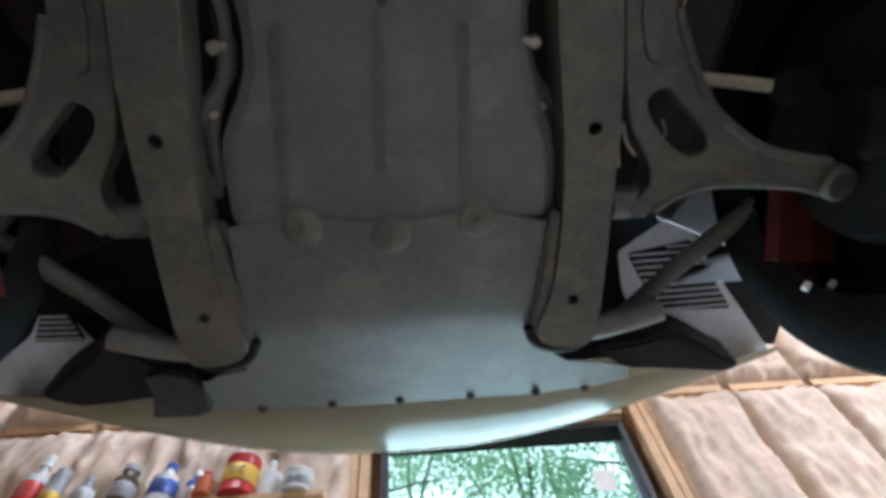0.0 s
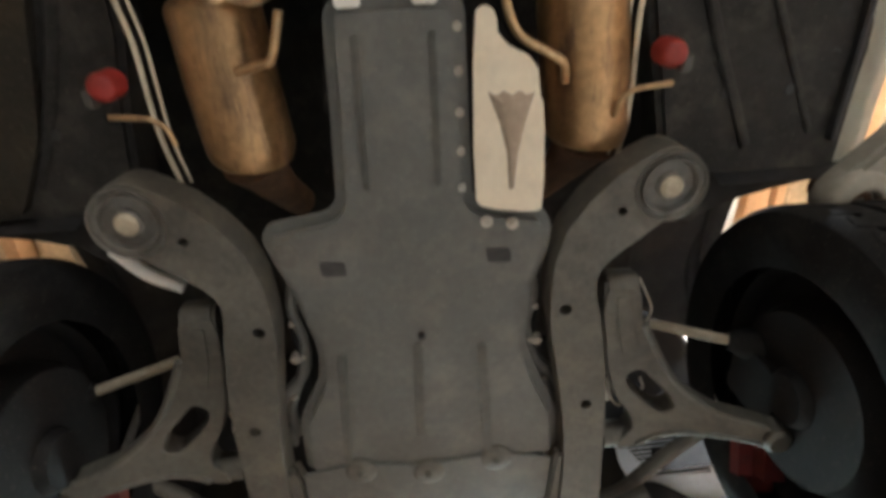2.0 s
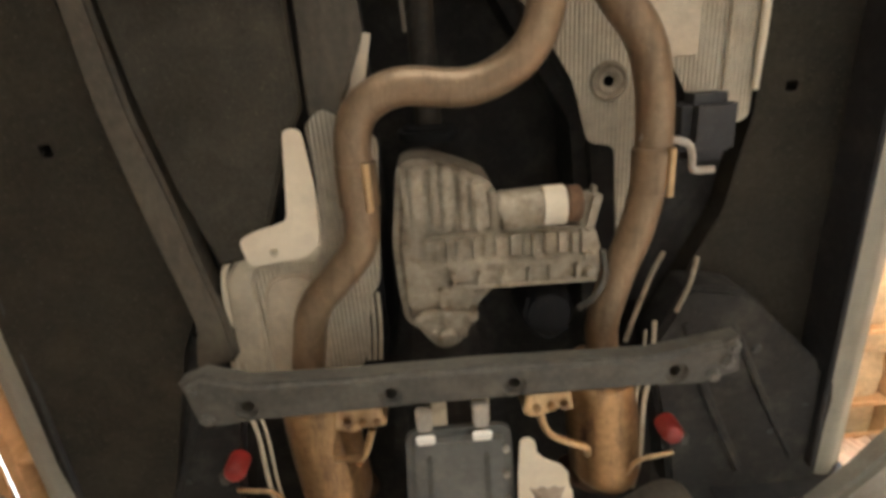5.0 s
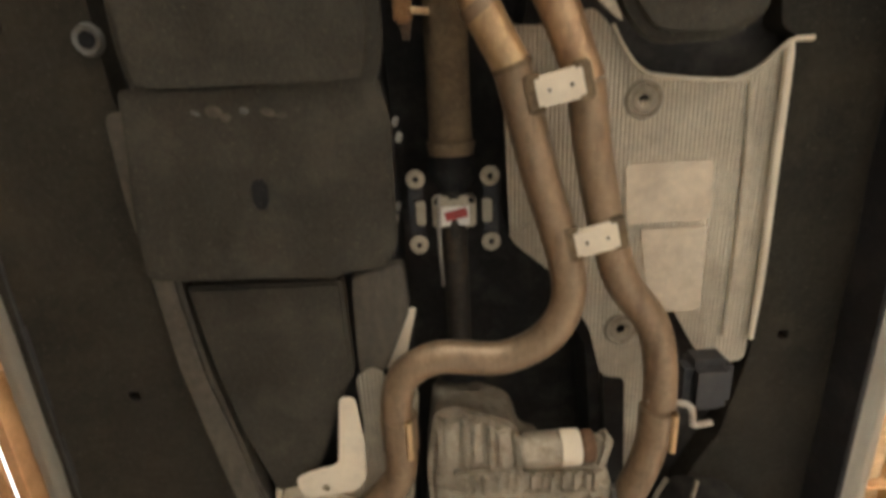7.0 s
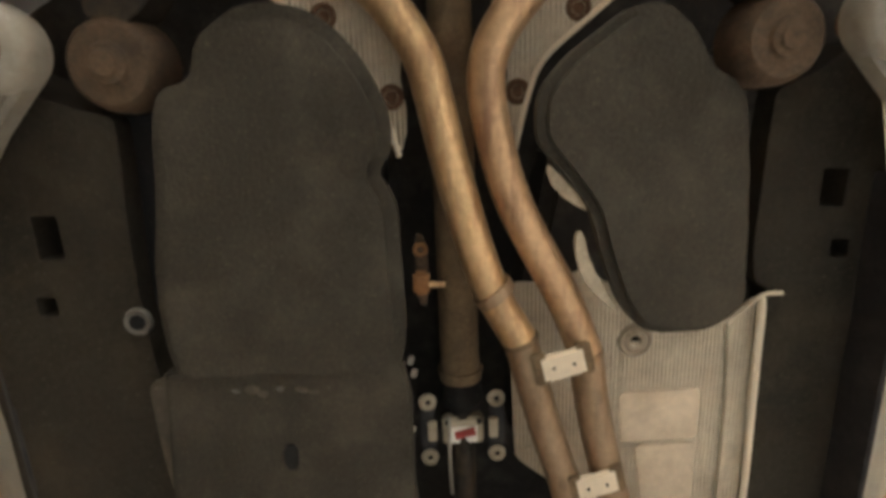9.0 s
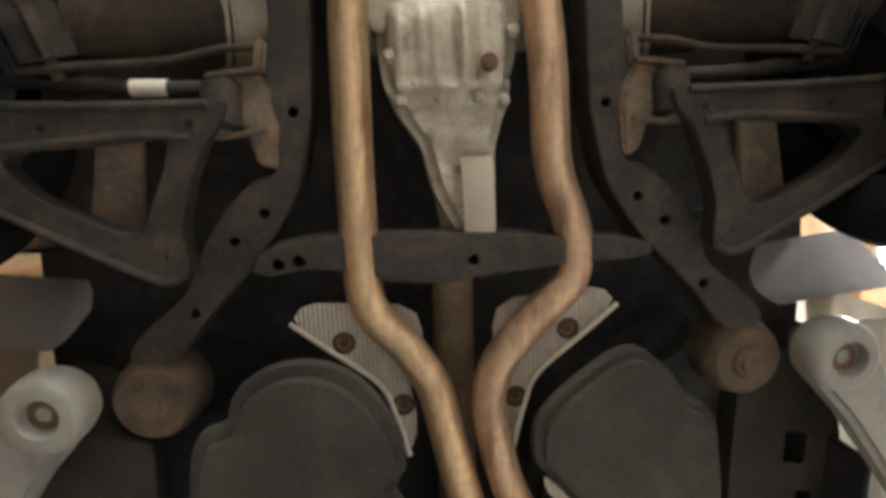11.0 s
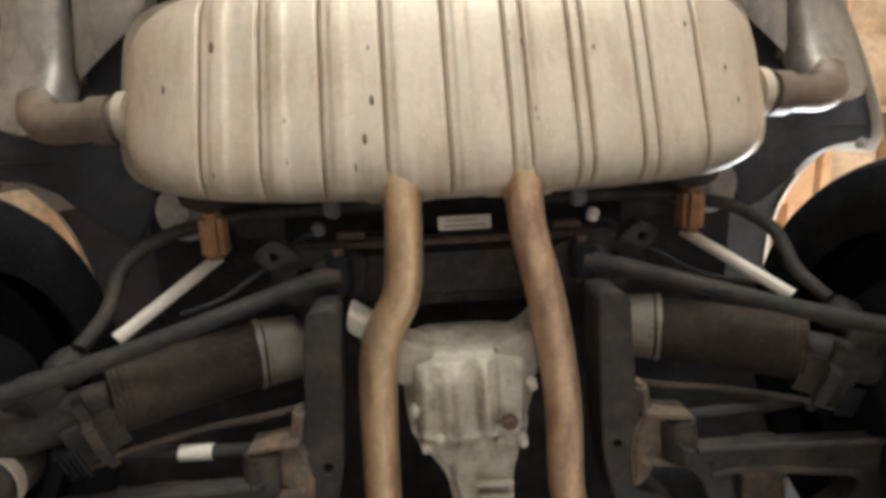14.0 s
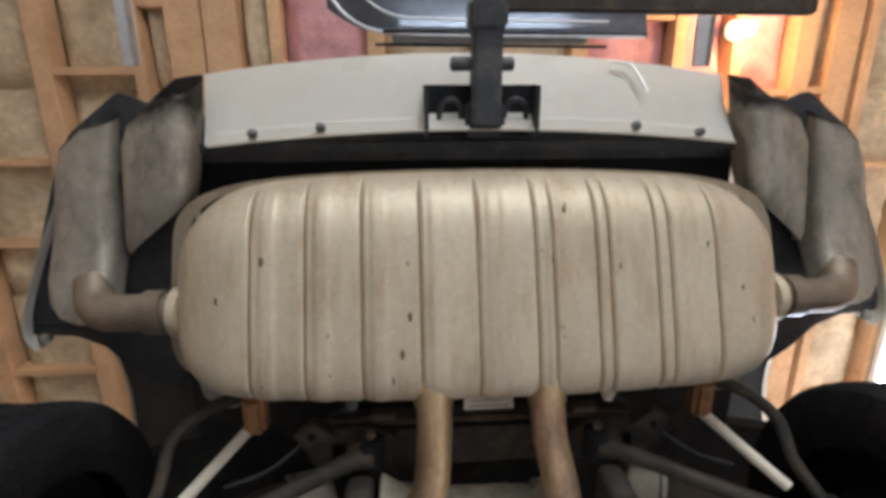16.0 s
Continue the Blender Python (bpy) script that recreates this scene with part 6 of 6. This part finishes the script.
    for q in ([(-.205, -2.885), (-.13, -2.83), (-.06, -2.80), (-.09, -2.74), (-.125, -2.74), (-.15, -2.80), (-.21, -2.85)], [(.145, -2.87), (.10, -2.825), (.04, -2.80), (.08, -2.74), (.12, -2.74), (.128, -2.805), (.15, -2.84)]):
        part("ear", prism(fillet(q, .01), 1.725, 1.80, bev=.010, seg=3), M_ALU, d)
    part("nose", lathe([(.03, 0), (.04, .01), (.055, .1), (.06, .14)], Matrix.Translation((.02, -2.39, 1.78)) @ Matrix.Rotation(math.pi / 2, 4, "X"), 24), M_ALU, d)
    for y in (-2.548, -2.522, -2.495):
        part("step", box((.035, y, 1.700), (.07, .007, .016), .003, (0, 0, 3)), M_ALU, d)
    part("pale_tag", sheet(lambda u, v: (.007 + .053 * u + .006 * v, -2.535 + .13 * v, 1.668 + .012 * v * v - .01 * math.sin(math.pi * v) + .006 * (2 * u - 1) ** 2), 6, 10, .002), M_PAPER, d, "pale plastic tag")
    part("tag_clip", box((.04, -2.40, 1.688), (.062, .012, .016), .003), M_DARK, d)
    part("input_flange", rod((.025, -2.37, 1.79), (.025, -2.40, 1.79), .06, n=24, bev=.008), M_RUBBER, suv)
    for s in (-1, 1):
        part("half_shaft_flange", rod((.11 * s, -2.77, 1.82), (.19 * s, -2.77, 1.83), .05, n=24, bev=.006), M_ALU, suv)
        part("wiring_bracket", box((.20 * s, -2.995, 1.83), (.05, .012, .03), .003), M_MOUNT, suv)


GROOVES = [-.418, -.324, -.225, -.122, -.019, .085, .115, .196, .220, .306, .332, .418]


def muffler():
    def half(x, rear):
        return max(0.0, 1 - abs(x / .566) ** (9 if rear else 14)) ** (.45 if rear else .5)

    def rim(y):
        return 1.80 + (-3.065 - y) * .40

    def skin(sign):
        def fn(u, v):
            w = 2 * u - 1
            x = .566 * math.copysign(1 - (1 - abs(w)) ** 1.35, w)
            h = half(x, math.cos(math.pi * v) < 0)
            bow = .022 * (x / .56) ** 2
            yc, hy = -3.2575 + .002, (.193 - bow) * h + .002
            y = yc + hy * math.cos(math.pi * v)
            w = abs(math.cos(math.pi * v))
            bulge = .094 * max(0.0, 1 - w ** 6.0) ** .5 * max(0.0, 1 - abs(x / .566) ** 12) ** .5
            g = max(math.exp(-(((x - q) / .0026) ** 2)) for q in GROOVES)
            band = max(1 / (1 + (abs(x - q - .03) / .013) ** 6) for q in GROOVES[:6])
            if sign < 0:
                bulge += (-.008 * g + .0035 * band) * min(1, bulge * 25)
            return (x, y, rim(y) + sign * bulge)
        return fn

    bm = sheet(skin(-1), 460, 26)
    m = part("muffler", bm, M_MUFF, suv, "large dull silver transverse muffler with pressed ribs", 70)
    part("upper_shell", sheet(skin(1), 40, 12), M_MUFF, m)

    def flange(u, v):
        a = 2 * math.pi * u
        cx, sy = math.cos(a), math.sin(a)
        q = (abs(cx) ** 6 + abs(sy) ** 6) ** (-1 / 6)
        x, k = .562 * max(-1, min(1, cx * q)), .985 + .052 * v
        y = -3.256 + (.192 - .02 * (x / .56) ** 2) * sy * q * k
        return (x * k, y, rim(y) - .001)

    part("seam_flange", sheet(flange, 90, 1, .004), M_MUFF, m)
    for x in (-.103, .104):
        part("inlet_collar", tube([(x, -3.058, 1.753), (x, -3.072, 1.760), (x, -3.09, 1.770), (x, -3.12, 1.79)], [.0345, .038, .043, .046], 5, 24), M_PIPE, m)
        part("weld_tab", box((x - .045, -3.062, 1.80), (.03, .012, .03), .004), M_MUFF, m)
        part("weld_tab", box((x + .045, -3.062, 1.80), (.03, .012, .03), .004), M_MUFF, m)
    for x, y, z in ((-.362, -3.122, 1.757), (-.247, -3.123, 1.752), (.276, -3.122, 1.755), (.368, -3.12, 1.76), (-.194, -3.203, 1.768), (-.095, -3.338, 1.821), (.112, -3.348, 1.825), (.224, -3.23, 1.778), (-.194, -3.15, 1.757), (.232, -3.16, 1.758), (.215, -3.35, 1.826), (.02, -3.345, 1.822)):
        part("weld_spot", lathe([(0, -.003), (.005, -.0025), (.008, .004)], Matrix.Translation((x, y, z + .003)), 10), M_PIPE, m)
    # a thin dark brown line runs along each pressed groove
    for q in GROOVES:
        w = math.copysign(1 - (1 - abs(q) / .566) ** (1 / 1.35), q)
        line = [Vector(skin(-1)((w + 1) / 2, .10 + .80 * k / 14)) - Vector((0, 0, .0006)) for k in range(15)]
        part("groove_dirt", tube(line, [.0012, .0019, .0024, .0020, .0012], 3, 8, flat=.7), M_GRIME, m, "dark brown line along a pressed groove")
    rnd = random.Random(21)
    for _ in range(20):
        u, v = rnd.choice(GROOVES) / 1.132 + .5 + rnd.uniform(-.012, .012), rnd.uniform(.12, .80)
        p = Vector(skin(-1)(u, v))
        k = .6 + 1.1 * rnd.random() ** 2
        part("rust_spot", lathe([(0, -.0008), (.0025 * k, -.0007), (.005 * k, .002)], Matrix.Translation(p) @ Matrix.Diagonal((.6, 1.9, 1, 1)), 8), M_GRIME, m)
    for s in (-1, 1):
        part("hanger_tab", prism(mirror(fillet([(.40, -3.09), (.50, -3.10), (.50, -3.06), (.45, -3.045), (.41, -3.06)], .02), s), 1.84, 1.846, bev=.001), M_FRAME_R, m)
        el = part("outlet_pipe", tube([(.53 * s, -3.215, 1.845), (.60 * s, -3.215, 1.85), (.665 * s, -3.212, 1.855), (.70 * s, -3.213, 1.862), (.725 * s, -3.222, 1.880), (.745 * s, -3.25, 1.915)], [.034, .034, .034, .035, .036, .036], 7, 24), M_ELBOW, suv, "sooted stainless outlet pipe")
        part("outlet_ring", rod((.55 * s, -3.215, 1.846), (.568 * s, -3.215, 1.847), .047, n=24), M_MUFF, el)
        part("clamp_ring", rod((.585 * s, -3.215, 1.848), (.62 * s, -3.214, 1.85), .041, n=24), M_ELBOW, el)
        outer = [(.722 * s, -3.196, 1.872, .034, .030, 0, 0), (.738 * s, -3.206, 1.884, .047, .038, 0, 0), (.752 * s, -3.225, 1.905, .055, .044, 0, 0), (.763 * s, -3.26, 1.938, .059, .050, 0, 0), (.768 * s, -3.31, 1.978, .060, .053, 0, 0), (.768 * s, -3.37, 2.005, .059, .055, 0, 0), (.764 * s, -3.46, 2.025, .058, .056, .01 * s, 0), (.757 * s, -3.555, 2.046, .060, .056, .036 * s, -.02)]
        inner = [(.636 * s, -3.338, 1.983, .061, .03, .050 * s, 0), (.632 * s, -3.358, 1.99, .069, .042, .048 * s, 0), (.628 * s, -3.40, 2.0, .068, .05, .03 * s, 0), (.624 * s, -3.50, 2.024, .067, .055, 0, 0), (.618 * s, -3.602, 2.05, .067, .055, .034 * s, -.02)]
        for st in (outer, inner):
            tp = part("tailpipe_tip", loft(st, 40, 4.2, .0025), M_TIP, el, "scuffed rectangular stainless tailpipe tip")
            a, b = np.array(st[-2]), np.array(st[-1])
            lip = [tuple(a + (b - a) * k + np.array((0, 0, 0, .0012, .0012, 0, 0))) for k in (.95, .99, 1.03)]
            part("sooted_lip", loft(lip, 40, 4.2, .003), M_SOOT, el, "sooty black end of the tailpipe tip")
        part("tip_bridge", box((.706 * s, -3.40, 2.01), (.02, .10, .03), .006), M_SOOT, el)


def bodywork():
    # rear bumper valance with screws, and the tow bar
    def val(u, v):
        x = -.535 + 1.07 * u
        k = (abs(x) / .535) ** 2
        e = min(1, (1 - abs(x) / .536) * 30) ** .5
        z0, z1 = 1.968 + .004 * k + .03 * (1 - e), 2.15
        return (x * (1 + .07 * v), -3.528 - .152 * v + (.03 + .015 * v) * k + .012 * math.sin(v * 3.1), z0 + (z1 - z0) * v)

    vm = part("rear_valance", sheet(val, 44, 8, .006), M_WHITE, suv, "white painted rear bumper valance")
    part("lower_lip", sheet(lambda u, v: (-.52 + 1.04 * u, -3.531 + .03 * (abs(-.52 + 1.04 * u) / .535) ** 2 + .005 * v, 1.962 + .012 * v), 30, 2, .004), M_WHITE, vm)
    for x, y in ((-.435, -3.52), (-.306, -3.531), (.313, -3.531), (.446, -3.518)):
        part("screw", lathe([(0, .001), (.004, .0), (.006, -.003), (.0095, -.002), (.0095, .006)], Matrix.Translation((x, y - .002, 1.973)) @ Matrix.Rotation(radians(45), 4, "X"), 16), M_ARM, vm)
    part("fold", tube([Vector(val(.03 + .94 * k / 20, .20)) + Vector((0, .001, -.002)) for k in range(21)], .0022, 2, 8), M_WHITE, vm)
    part("crease", tube([(.36, -3.60, 2.05), (.352, -3.635, 2.085), (.34, -3.655, 2.11), (.30, -3.66, 2.118)], .004, 4, 8), M_WHITE, vm)
    hr = part("hitch_recess", prism([(-.105, -3.512), (.112, -3.512), (.116, -3.612), (-.106, -3.612)], 2.015, 2.06, bev=.006), M_DARK, suv, "black hitch recess")
    for x in (-.103, .112):
        part("side_plate", box((x, -3.562, 1.992), (.008, .10, .06), .003), M_BLACK, hr)
    part("receiver", box((.012, -3.548, 1.998), (.078, .07, .05), .008), M_BLACK, hr)
    for x in (-.055, .075):
        part("chain_loop", tube([(x - .022, -3.53, 2.012), (x - .02, -3.57, 1.995), (x, -3.585, 1.99), (x + .02, -3.57, 1.995), (x + .022, -3.53, 2.012)], .006, 4, 8), M_BLACK, hr)
    hb = part("tow_bar", box((.012, -3.72, 1.985), (.056, .37, .056), .006), M_BAR, suv, "black square tow bar in the hitch")
    part("collar", box((.012, -3.735, 1.985), (.07, .05, .07), .006), M_BAR, hb)
    part("hitch_pin", rod((-.056, -3.650, 1.99), (.066, -3.650, 1.99), .013, n=16, bev=.003), M_BAR, hb)
    part("rear_bumper", sheet(lambda u, v: ((-.86 + 1.72 * u), -3.60 + .26 * (abs(-.86 + 1.72 * u) / .86) ** 3 - .03 * math.sin(v * 2.6), 2.16 + .46 * v), 30, 8, .01), M_WHITE, suv, "white painted rear bumper")
    ys = (1.10, .95, .60, .05, -.55, -1.0, -2.6, -3.10, -3.40, -3.50)
    tops = (2.30, 2.44, 2.55, 2.62, 3.12, 3.22, 3.20, 3.12, 2.85, 2.60)
    wide = (.70, .86, .93, .95, .95, .95, .95, .94, .90, .86)

    def shell(u, v):
        y = 1.08 - 4.56 * u
        top, w = float(np.interp(-y, [-q for q in ys], tops)), float(np.interp(-y, [-q for q in ys], wide))
        a = math.pi * v
        cx, cz = math.cos(a), math.sin(a)
        q = (abs(cx) ** 4 + abs(cz) ** 4) ** -.25
        d = abs(y + 2.76)
        base = max(2.12, 1.925 + math.sqrt(.376 ** 2 - d * d)) if d < .376 else 2.12
        z = base + (top - base) * cz * q
        return (w * cx * q * (1 - .20 * max(0, z - 2.62) / .6), y, z)

    sh = part("body_shell", sheet(shell, 110, 36, .012), M_WHITE, suv, "white painted car body")
    for s in (-1, 1):
        for a, b in ((-.62, -1.35), (-1.42, -2.25), (-2.32, -3.0)):
            part("side_window", sheet(lambda u, v: (s * (.955 - .02 * v - .11 * v), a + (b - a) * u - .03 * v * (1 - u), 2.66 + .36 * v), 6, 4, .006), M_GLOSS_B, sh, "dark tinted side window")
    part("windscreen", sheet(lambda u, v: (-.72 + 1.44 * u, -.02 - .56 * v, 2.70 + .44 * v), 8, 5, .008), M_GLOSS_B, sh, "dark windscreen")
    part("rear_window", sheet(lambda u, v: (-.62 + 1.24 * u, -3.44 + .22 * v, 2.84 + .24 * v), 8, 5, .008), M_GLOSS_B, sh, "dark rear window")
    part("bumper_inner_beam", prism([(-.58, -3.46), (.58, -3.46), (.58, -3.52), (-.58, -3.52)], 2.03, 2.12, bev=.02), M_BLACK, suv)
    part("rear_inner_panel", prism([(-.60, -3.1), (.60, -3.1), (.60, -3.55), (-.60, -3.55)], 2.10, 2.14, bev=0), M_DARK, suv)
    for s in (-1, 1):
        ln = part("bumper_corner_liner", prism(mirror(fillet([(.57, -3.42), (.60, -3.05), (.65, -2.97), (.70, -2.995), (.745, -3.03), (.79, -3.08), (.845, -3.106), (.93, -3.112), (.940, -3.13), (.912, -3.21), (.876, -3.33), (.838, -3.44), (.80, -3.52), (.70, -3.60), (.57, -3.55)], .012), s), 1.985, 1.995, bev=.004, cuts=(("y", (-3.5, -3.4, -3.3, -3.2)), ("x", (s * .65, s * .7, s * .75, s * .8, s * .85))), zfun=lambda x, y: .10 * max(0, -3.2 - y)), M_BLACK, suv, "black bumper corner liner")
        bolt(.905 * s, -3.105, 1.982, .008, ln)

        def corner(u, v):
            y = -3.085 - .385 * u
            x = float(np.interp(-y, (3.085, 3.11, 3.156, 3.284, 3.457, 3.56), (.917, .937, .930, .880, .800, .747)))
            lift_ = .10 * max(0, -3.2 - y)
            if v < .25:
                return (s * (x - .008 + .008 * v / .25), y, 1.985 - .02 * math.sin(math.pi * v / .25 * .5) + lift_)
            return (s * (x + .02 * math.sin((v - .25) * 2)), y, 1.965 + lift_ + .55 * (v - .25))

        part("bumper_corner", sheet(corner, 24, 12, .004), M_WHITE, suv, "white bumper corner")
        part("body_side", sheet(lambda u, v: (s * (.962 - .02 * v), -2.2 + 2.05 * u, 1.97 + .63 * v), 8, 4, .01), M_WHITE, suv, "white door panel")

    # front bumper
    def nose(u, v):
        x = -.90 + 1.8 * u
        k = (abs(x) / .9) ** 2.2
        y0, y1 = .902 - .06 * k, 1.215 - .27 * k
        w = min(1, v * 1.6)
        return (x, y0 + (y1 - y0) * w, 1.637 + .04 * k + .12 * w * w + .5 * max(0, v - .6))

    fb = part("front_bumper", sheet(nose, 40, 12, .006), M_BUMPER, suv, "olive painted front bumper, lower face")
    for s in (-1, 1):
        # added black sheet in place of the unlit space beside the engine
        part("inner_wing_liner", prism(mirror([(.30, .30), (.56, .35), (.60, .55), (.99, .72), (1.0, .94), (.40, .96), (.30, .80)], s), 1.80, 1.82, bev=0), M_DARK, suv, "black sheet filling the unlit space behind the wing")
        pale = [(.495, .60), (.59, .525), (.662, .562), (.72, .645), (.94, .91), (.775, .93), (.61, .80), (.57, .80), (.52, .70)] if s > 0 else [(-.90, .82), (-.80, .745), (-.735, .65), (-.69, .73), (-.662, .80), (-.70, .86), (-.785, .925), (-.95, .915)]
        pw = part("wing_inner_panel", prism(fillet(pale, .012), 1.74, 1.744, bev=.001, zfun=lambda x, y: .02 * max(0, y - .8)), M_PANEL, suv, "pale inner wing panel with a louvred vent")
        vent = [(.515, .603), (.655, .575), (.69, .625), (.795, .766), (.637, .762), (.568, .687)] if s > 0 else [(-.745, .668), (-.70, .682), (-.685, .762), (-.795, .760)]
        g = part("vent_recess", prism(fillet(vent, .01), 1.736, 1.739, bev=0), M_DARK, pw, "dark louvred vent")
        count = 11 if s > 0 else 6
        lo, hi = min(p[1] for p in vent), max(p[1] for p in vent)
        for k in range(count):
            y = lo + (hi - lo) * (k + .7) / (count + .4)
            cross = []
            for (xa, ya), (xb, yb) in zip(vent, vent[1:] + vent[:1]):
                if (ya - y) * (yb - y) < 0:
                    cross.append(xa + (xb - xa) * (y - ya) / (yb - ya))
            if len(cross) == 2 and abs(cross[0] - cross[1]) > .02:
                xa, xb = min(cross) + .004, max(cross) - .004
                part("slat", box(((xa + xb) / 2, y, 1.733), (xb - xa, .0075, .003), .001, (25, 0, -2 * s)), M_PANEL, g)
        lin = [(.42, .77), (.47, .80), (.52, .825), (.60, .845), (.70, .842), (.77, .83), (.70, .79), (.61, .745), (.565, .735), (.50, .75)] if s > 0 else [(-.42, .78), (-.45, .82), (-.50, .845), (-.56, .848), (-.64, .852), (-.70, .825), (-.735, .80), (-.665, .75), (-.609, .72), (-.562, .65), (-.475, .742)]
        part("front_liner", prism(soften(lin), 1.612, 1.70, bev=.014, seg=3, zfun=lambda x, y: .02 * noise.noise((x * 9, y * 9, 1.0))), M_DARK, suv, "black front liner")


undertray()
part("pale_bar", tube([(-.535, -.105, 1.64), (-.49, -.05, 1.64), (-.43, -.015, 1.64)], .013, 5, 10), M_LABEL, suv, "pale plastic bar")
for s in (-1, 1):
    front_axle(s)
    rear_axle(s)
    wheel(.775 * s if s < 0 else .815, .25, 1.49, s, .378, .25)
    wheel(.815 * s if s < 0 else .775, -2.76 if s < 0 else -2.74, 1.58, s, .376, .24)
    wheel_arch(.80 * s, .25, 1.76, s, .38)
    wheel_arch(.80 * s, -2.76, 1.925, s, .37)
crossmember()
catalyst(-1, -.285, -.268)
catalyst(1, .322, .34)
exhaust()
transfer_case()
heat_shields()
driveline()
underfloor()
rear_centre()
muffler()
bodywork()


# ---- the lift ----
def lift_arm(x, y, s, cy):
    a = thing("lift_arm", "grey steel lift arm with a round pad under the sill", "lift arm", "lift arms")
    ex, ey = s * 1.55, cy
    d = Vector((ex - x, ey - y, 0)).normalized()
    n = Vector((-d.y, d.x, 0))
    p0, p1 = Vector((x, y, 0)), Vector((ex, ey, 0))
    # flat arm with a rounded nose, widening towards the column
    ol = []
    for k in range(13):
        b = math.pi * (k / 12 - .5)
        ol.append(p0 + n * .062 * math.sin(b) - d * .062 * math.cos(b))
    ol += [p0 + n * .050 + d * .12, p1 + n * .07, p1 - n * .07, p0 - n * .050 + d * .12]
    part("arm", prism([(p.x, p.y) for p in ol], 1.618, 1.668, bev=.012), M_LIFT, a)
    part("pad_holder", lathe([(.030, .03), (.030, .006), (.034, 0), (.050, 0), (.058, .004), (.064, .014), (.066, .03), (.066, .05)], Matrix.Translation((x, y, 1.60)), 36), M_LIFT, a, "worn grey pad holder ring")
    part("pad_screw", lathe([(0, .006), (.012, .006), (.013, .0), (.026, .002), (.03, .01), (.03, .1)], Matrix.Translation((x, y, 1.616)), 24), M_RUST, a, "rusty pad screw")


def lift_column(s):
    c = thing("lift_column", "tall grey steel column of a two post lift", "lift column", "lift columns")
    part("post", box((s * 1.72, -1.1, (FLOOR + 3.3) / 2), (.22, .28, 3.3 - FLOOR), .02), M_LIFT, c)
    part("carriage", box((s * 1.58, -1.1, 1.70), (.08, .34, .5), .015), M_LIFT, c)
    part("base_plate", box((s * 1.72, -1.1, FLOOR + .012), (.5, .5, .024), .004), M_LIFT, c)


for s in (-1, 1):
    lift_arm(.845 * s, -.10, s, -.98)
    lift_arm(.668 * s, -2.163, s, -.98)
    lift_column(s)


def overhead_panel():
    # stands in for the SUV's open tailgate above the rear bumper
    p = thing("tailgate_stand_in", "dark glossy panel with chrome trim, standing in for the open tailgate", "panel")
    part("curved_cover", sheet(lambda u, v: (-.46 + 1.22 * u + .10 * (1 - v) * max(0, .3 - u), -3.79 - .37 * v - .10 * (1 - v) * max(0, 1 - u / .22) ** 2, 3.0 + .05 * v + .03 * math.sin(v * 3.1) + .10 * max(0, 1 - u / .25) ** 2), 40, 12, .01), M_GLOSS, p)
    part("edge_trim", tube([(-.44, -4.10, 3.09), (-.41, -3.93, 3.04), (-.30, -3.82, 2.995), (-.12, -3.79, 2.985), (.3, -3.785, 2.983), (.74, -3.785, 2.983)], .007, 5, 8), M_GALV, p)
    part("inner_trim", tube([(-.36, -4.10, 3.05), (-.31, -3.95, 3.01), (-.20, -3.86, 2.985), (.0, -3.84, 2.98), (.6, -3.835, 2.98)], .005, 5, 8), M_GALV, p)
    part("slab", box((.80, -4.05, 3.05), (1.25, .36, .06), .01), M_FRAME_R, p)
    part("trim_rod", rod((-.22, -3.80, 2.985), (.75, -3.79, 2.985), .008, n=10), M_DARK, p)
    part("trim_rod", rod((-.25, -3.755, 2.985), (.60, -3.75, 2.985), .006, n=10), M_DARK, p)
    part("inset", box((.17, -3.775, 2.99), (.72, .03, .01), .003), M_ARM, p)
    # rods up to the ceiling are added to carry the panel
    for x in (-.1, .9):
        part("hanger_rod", rod((x, -4.0, 3.06), (x, -4.0, CEIL + .02), .008, n=8), M_ZINC, p)


def door_track(x):
    t = thing("door_track", "galvanised garage door track under the ceiling", "door track", "door tracks")
    part("rail", box((x, -5.4, 3.50), (.07, 3.4, .03), .004), M_GALV, t)
    part("lip", box((x + .03, -5.4, 3.48), (.012, 3.4, .03), .003), M_ZINC, t)
    for y in (-6.6, -4.4):
        part("hanger_strap", box((x, y, (3.51 + CEIL) / 2), (.03, .01, CEIL - 3.51 + .03), .002), M_ZINC, t)


M_GLOSS = mat("bright_glossy_cover", (0.20, 0.225, 0.27), 0.10, 0.6, 0.25, 3, 30, 0.0, None, 0, None, 0.8)
overhead_panel()
for x in (-1.35, 1.24):
    door_track(x)
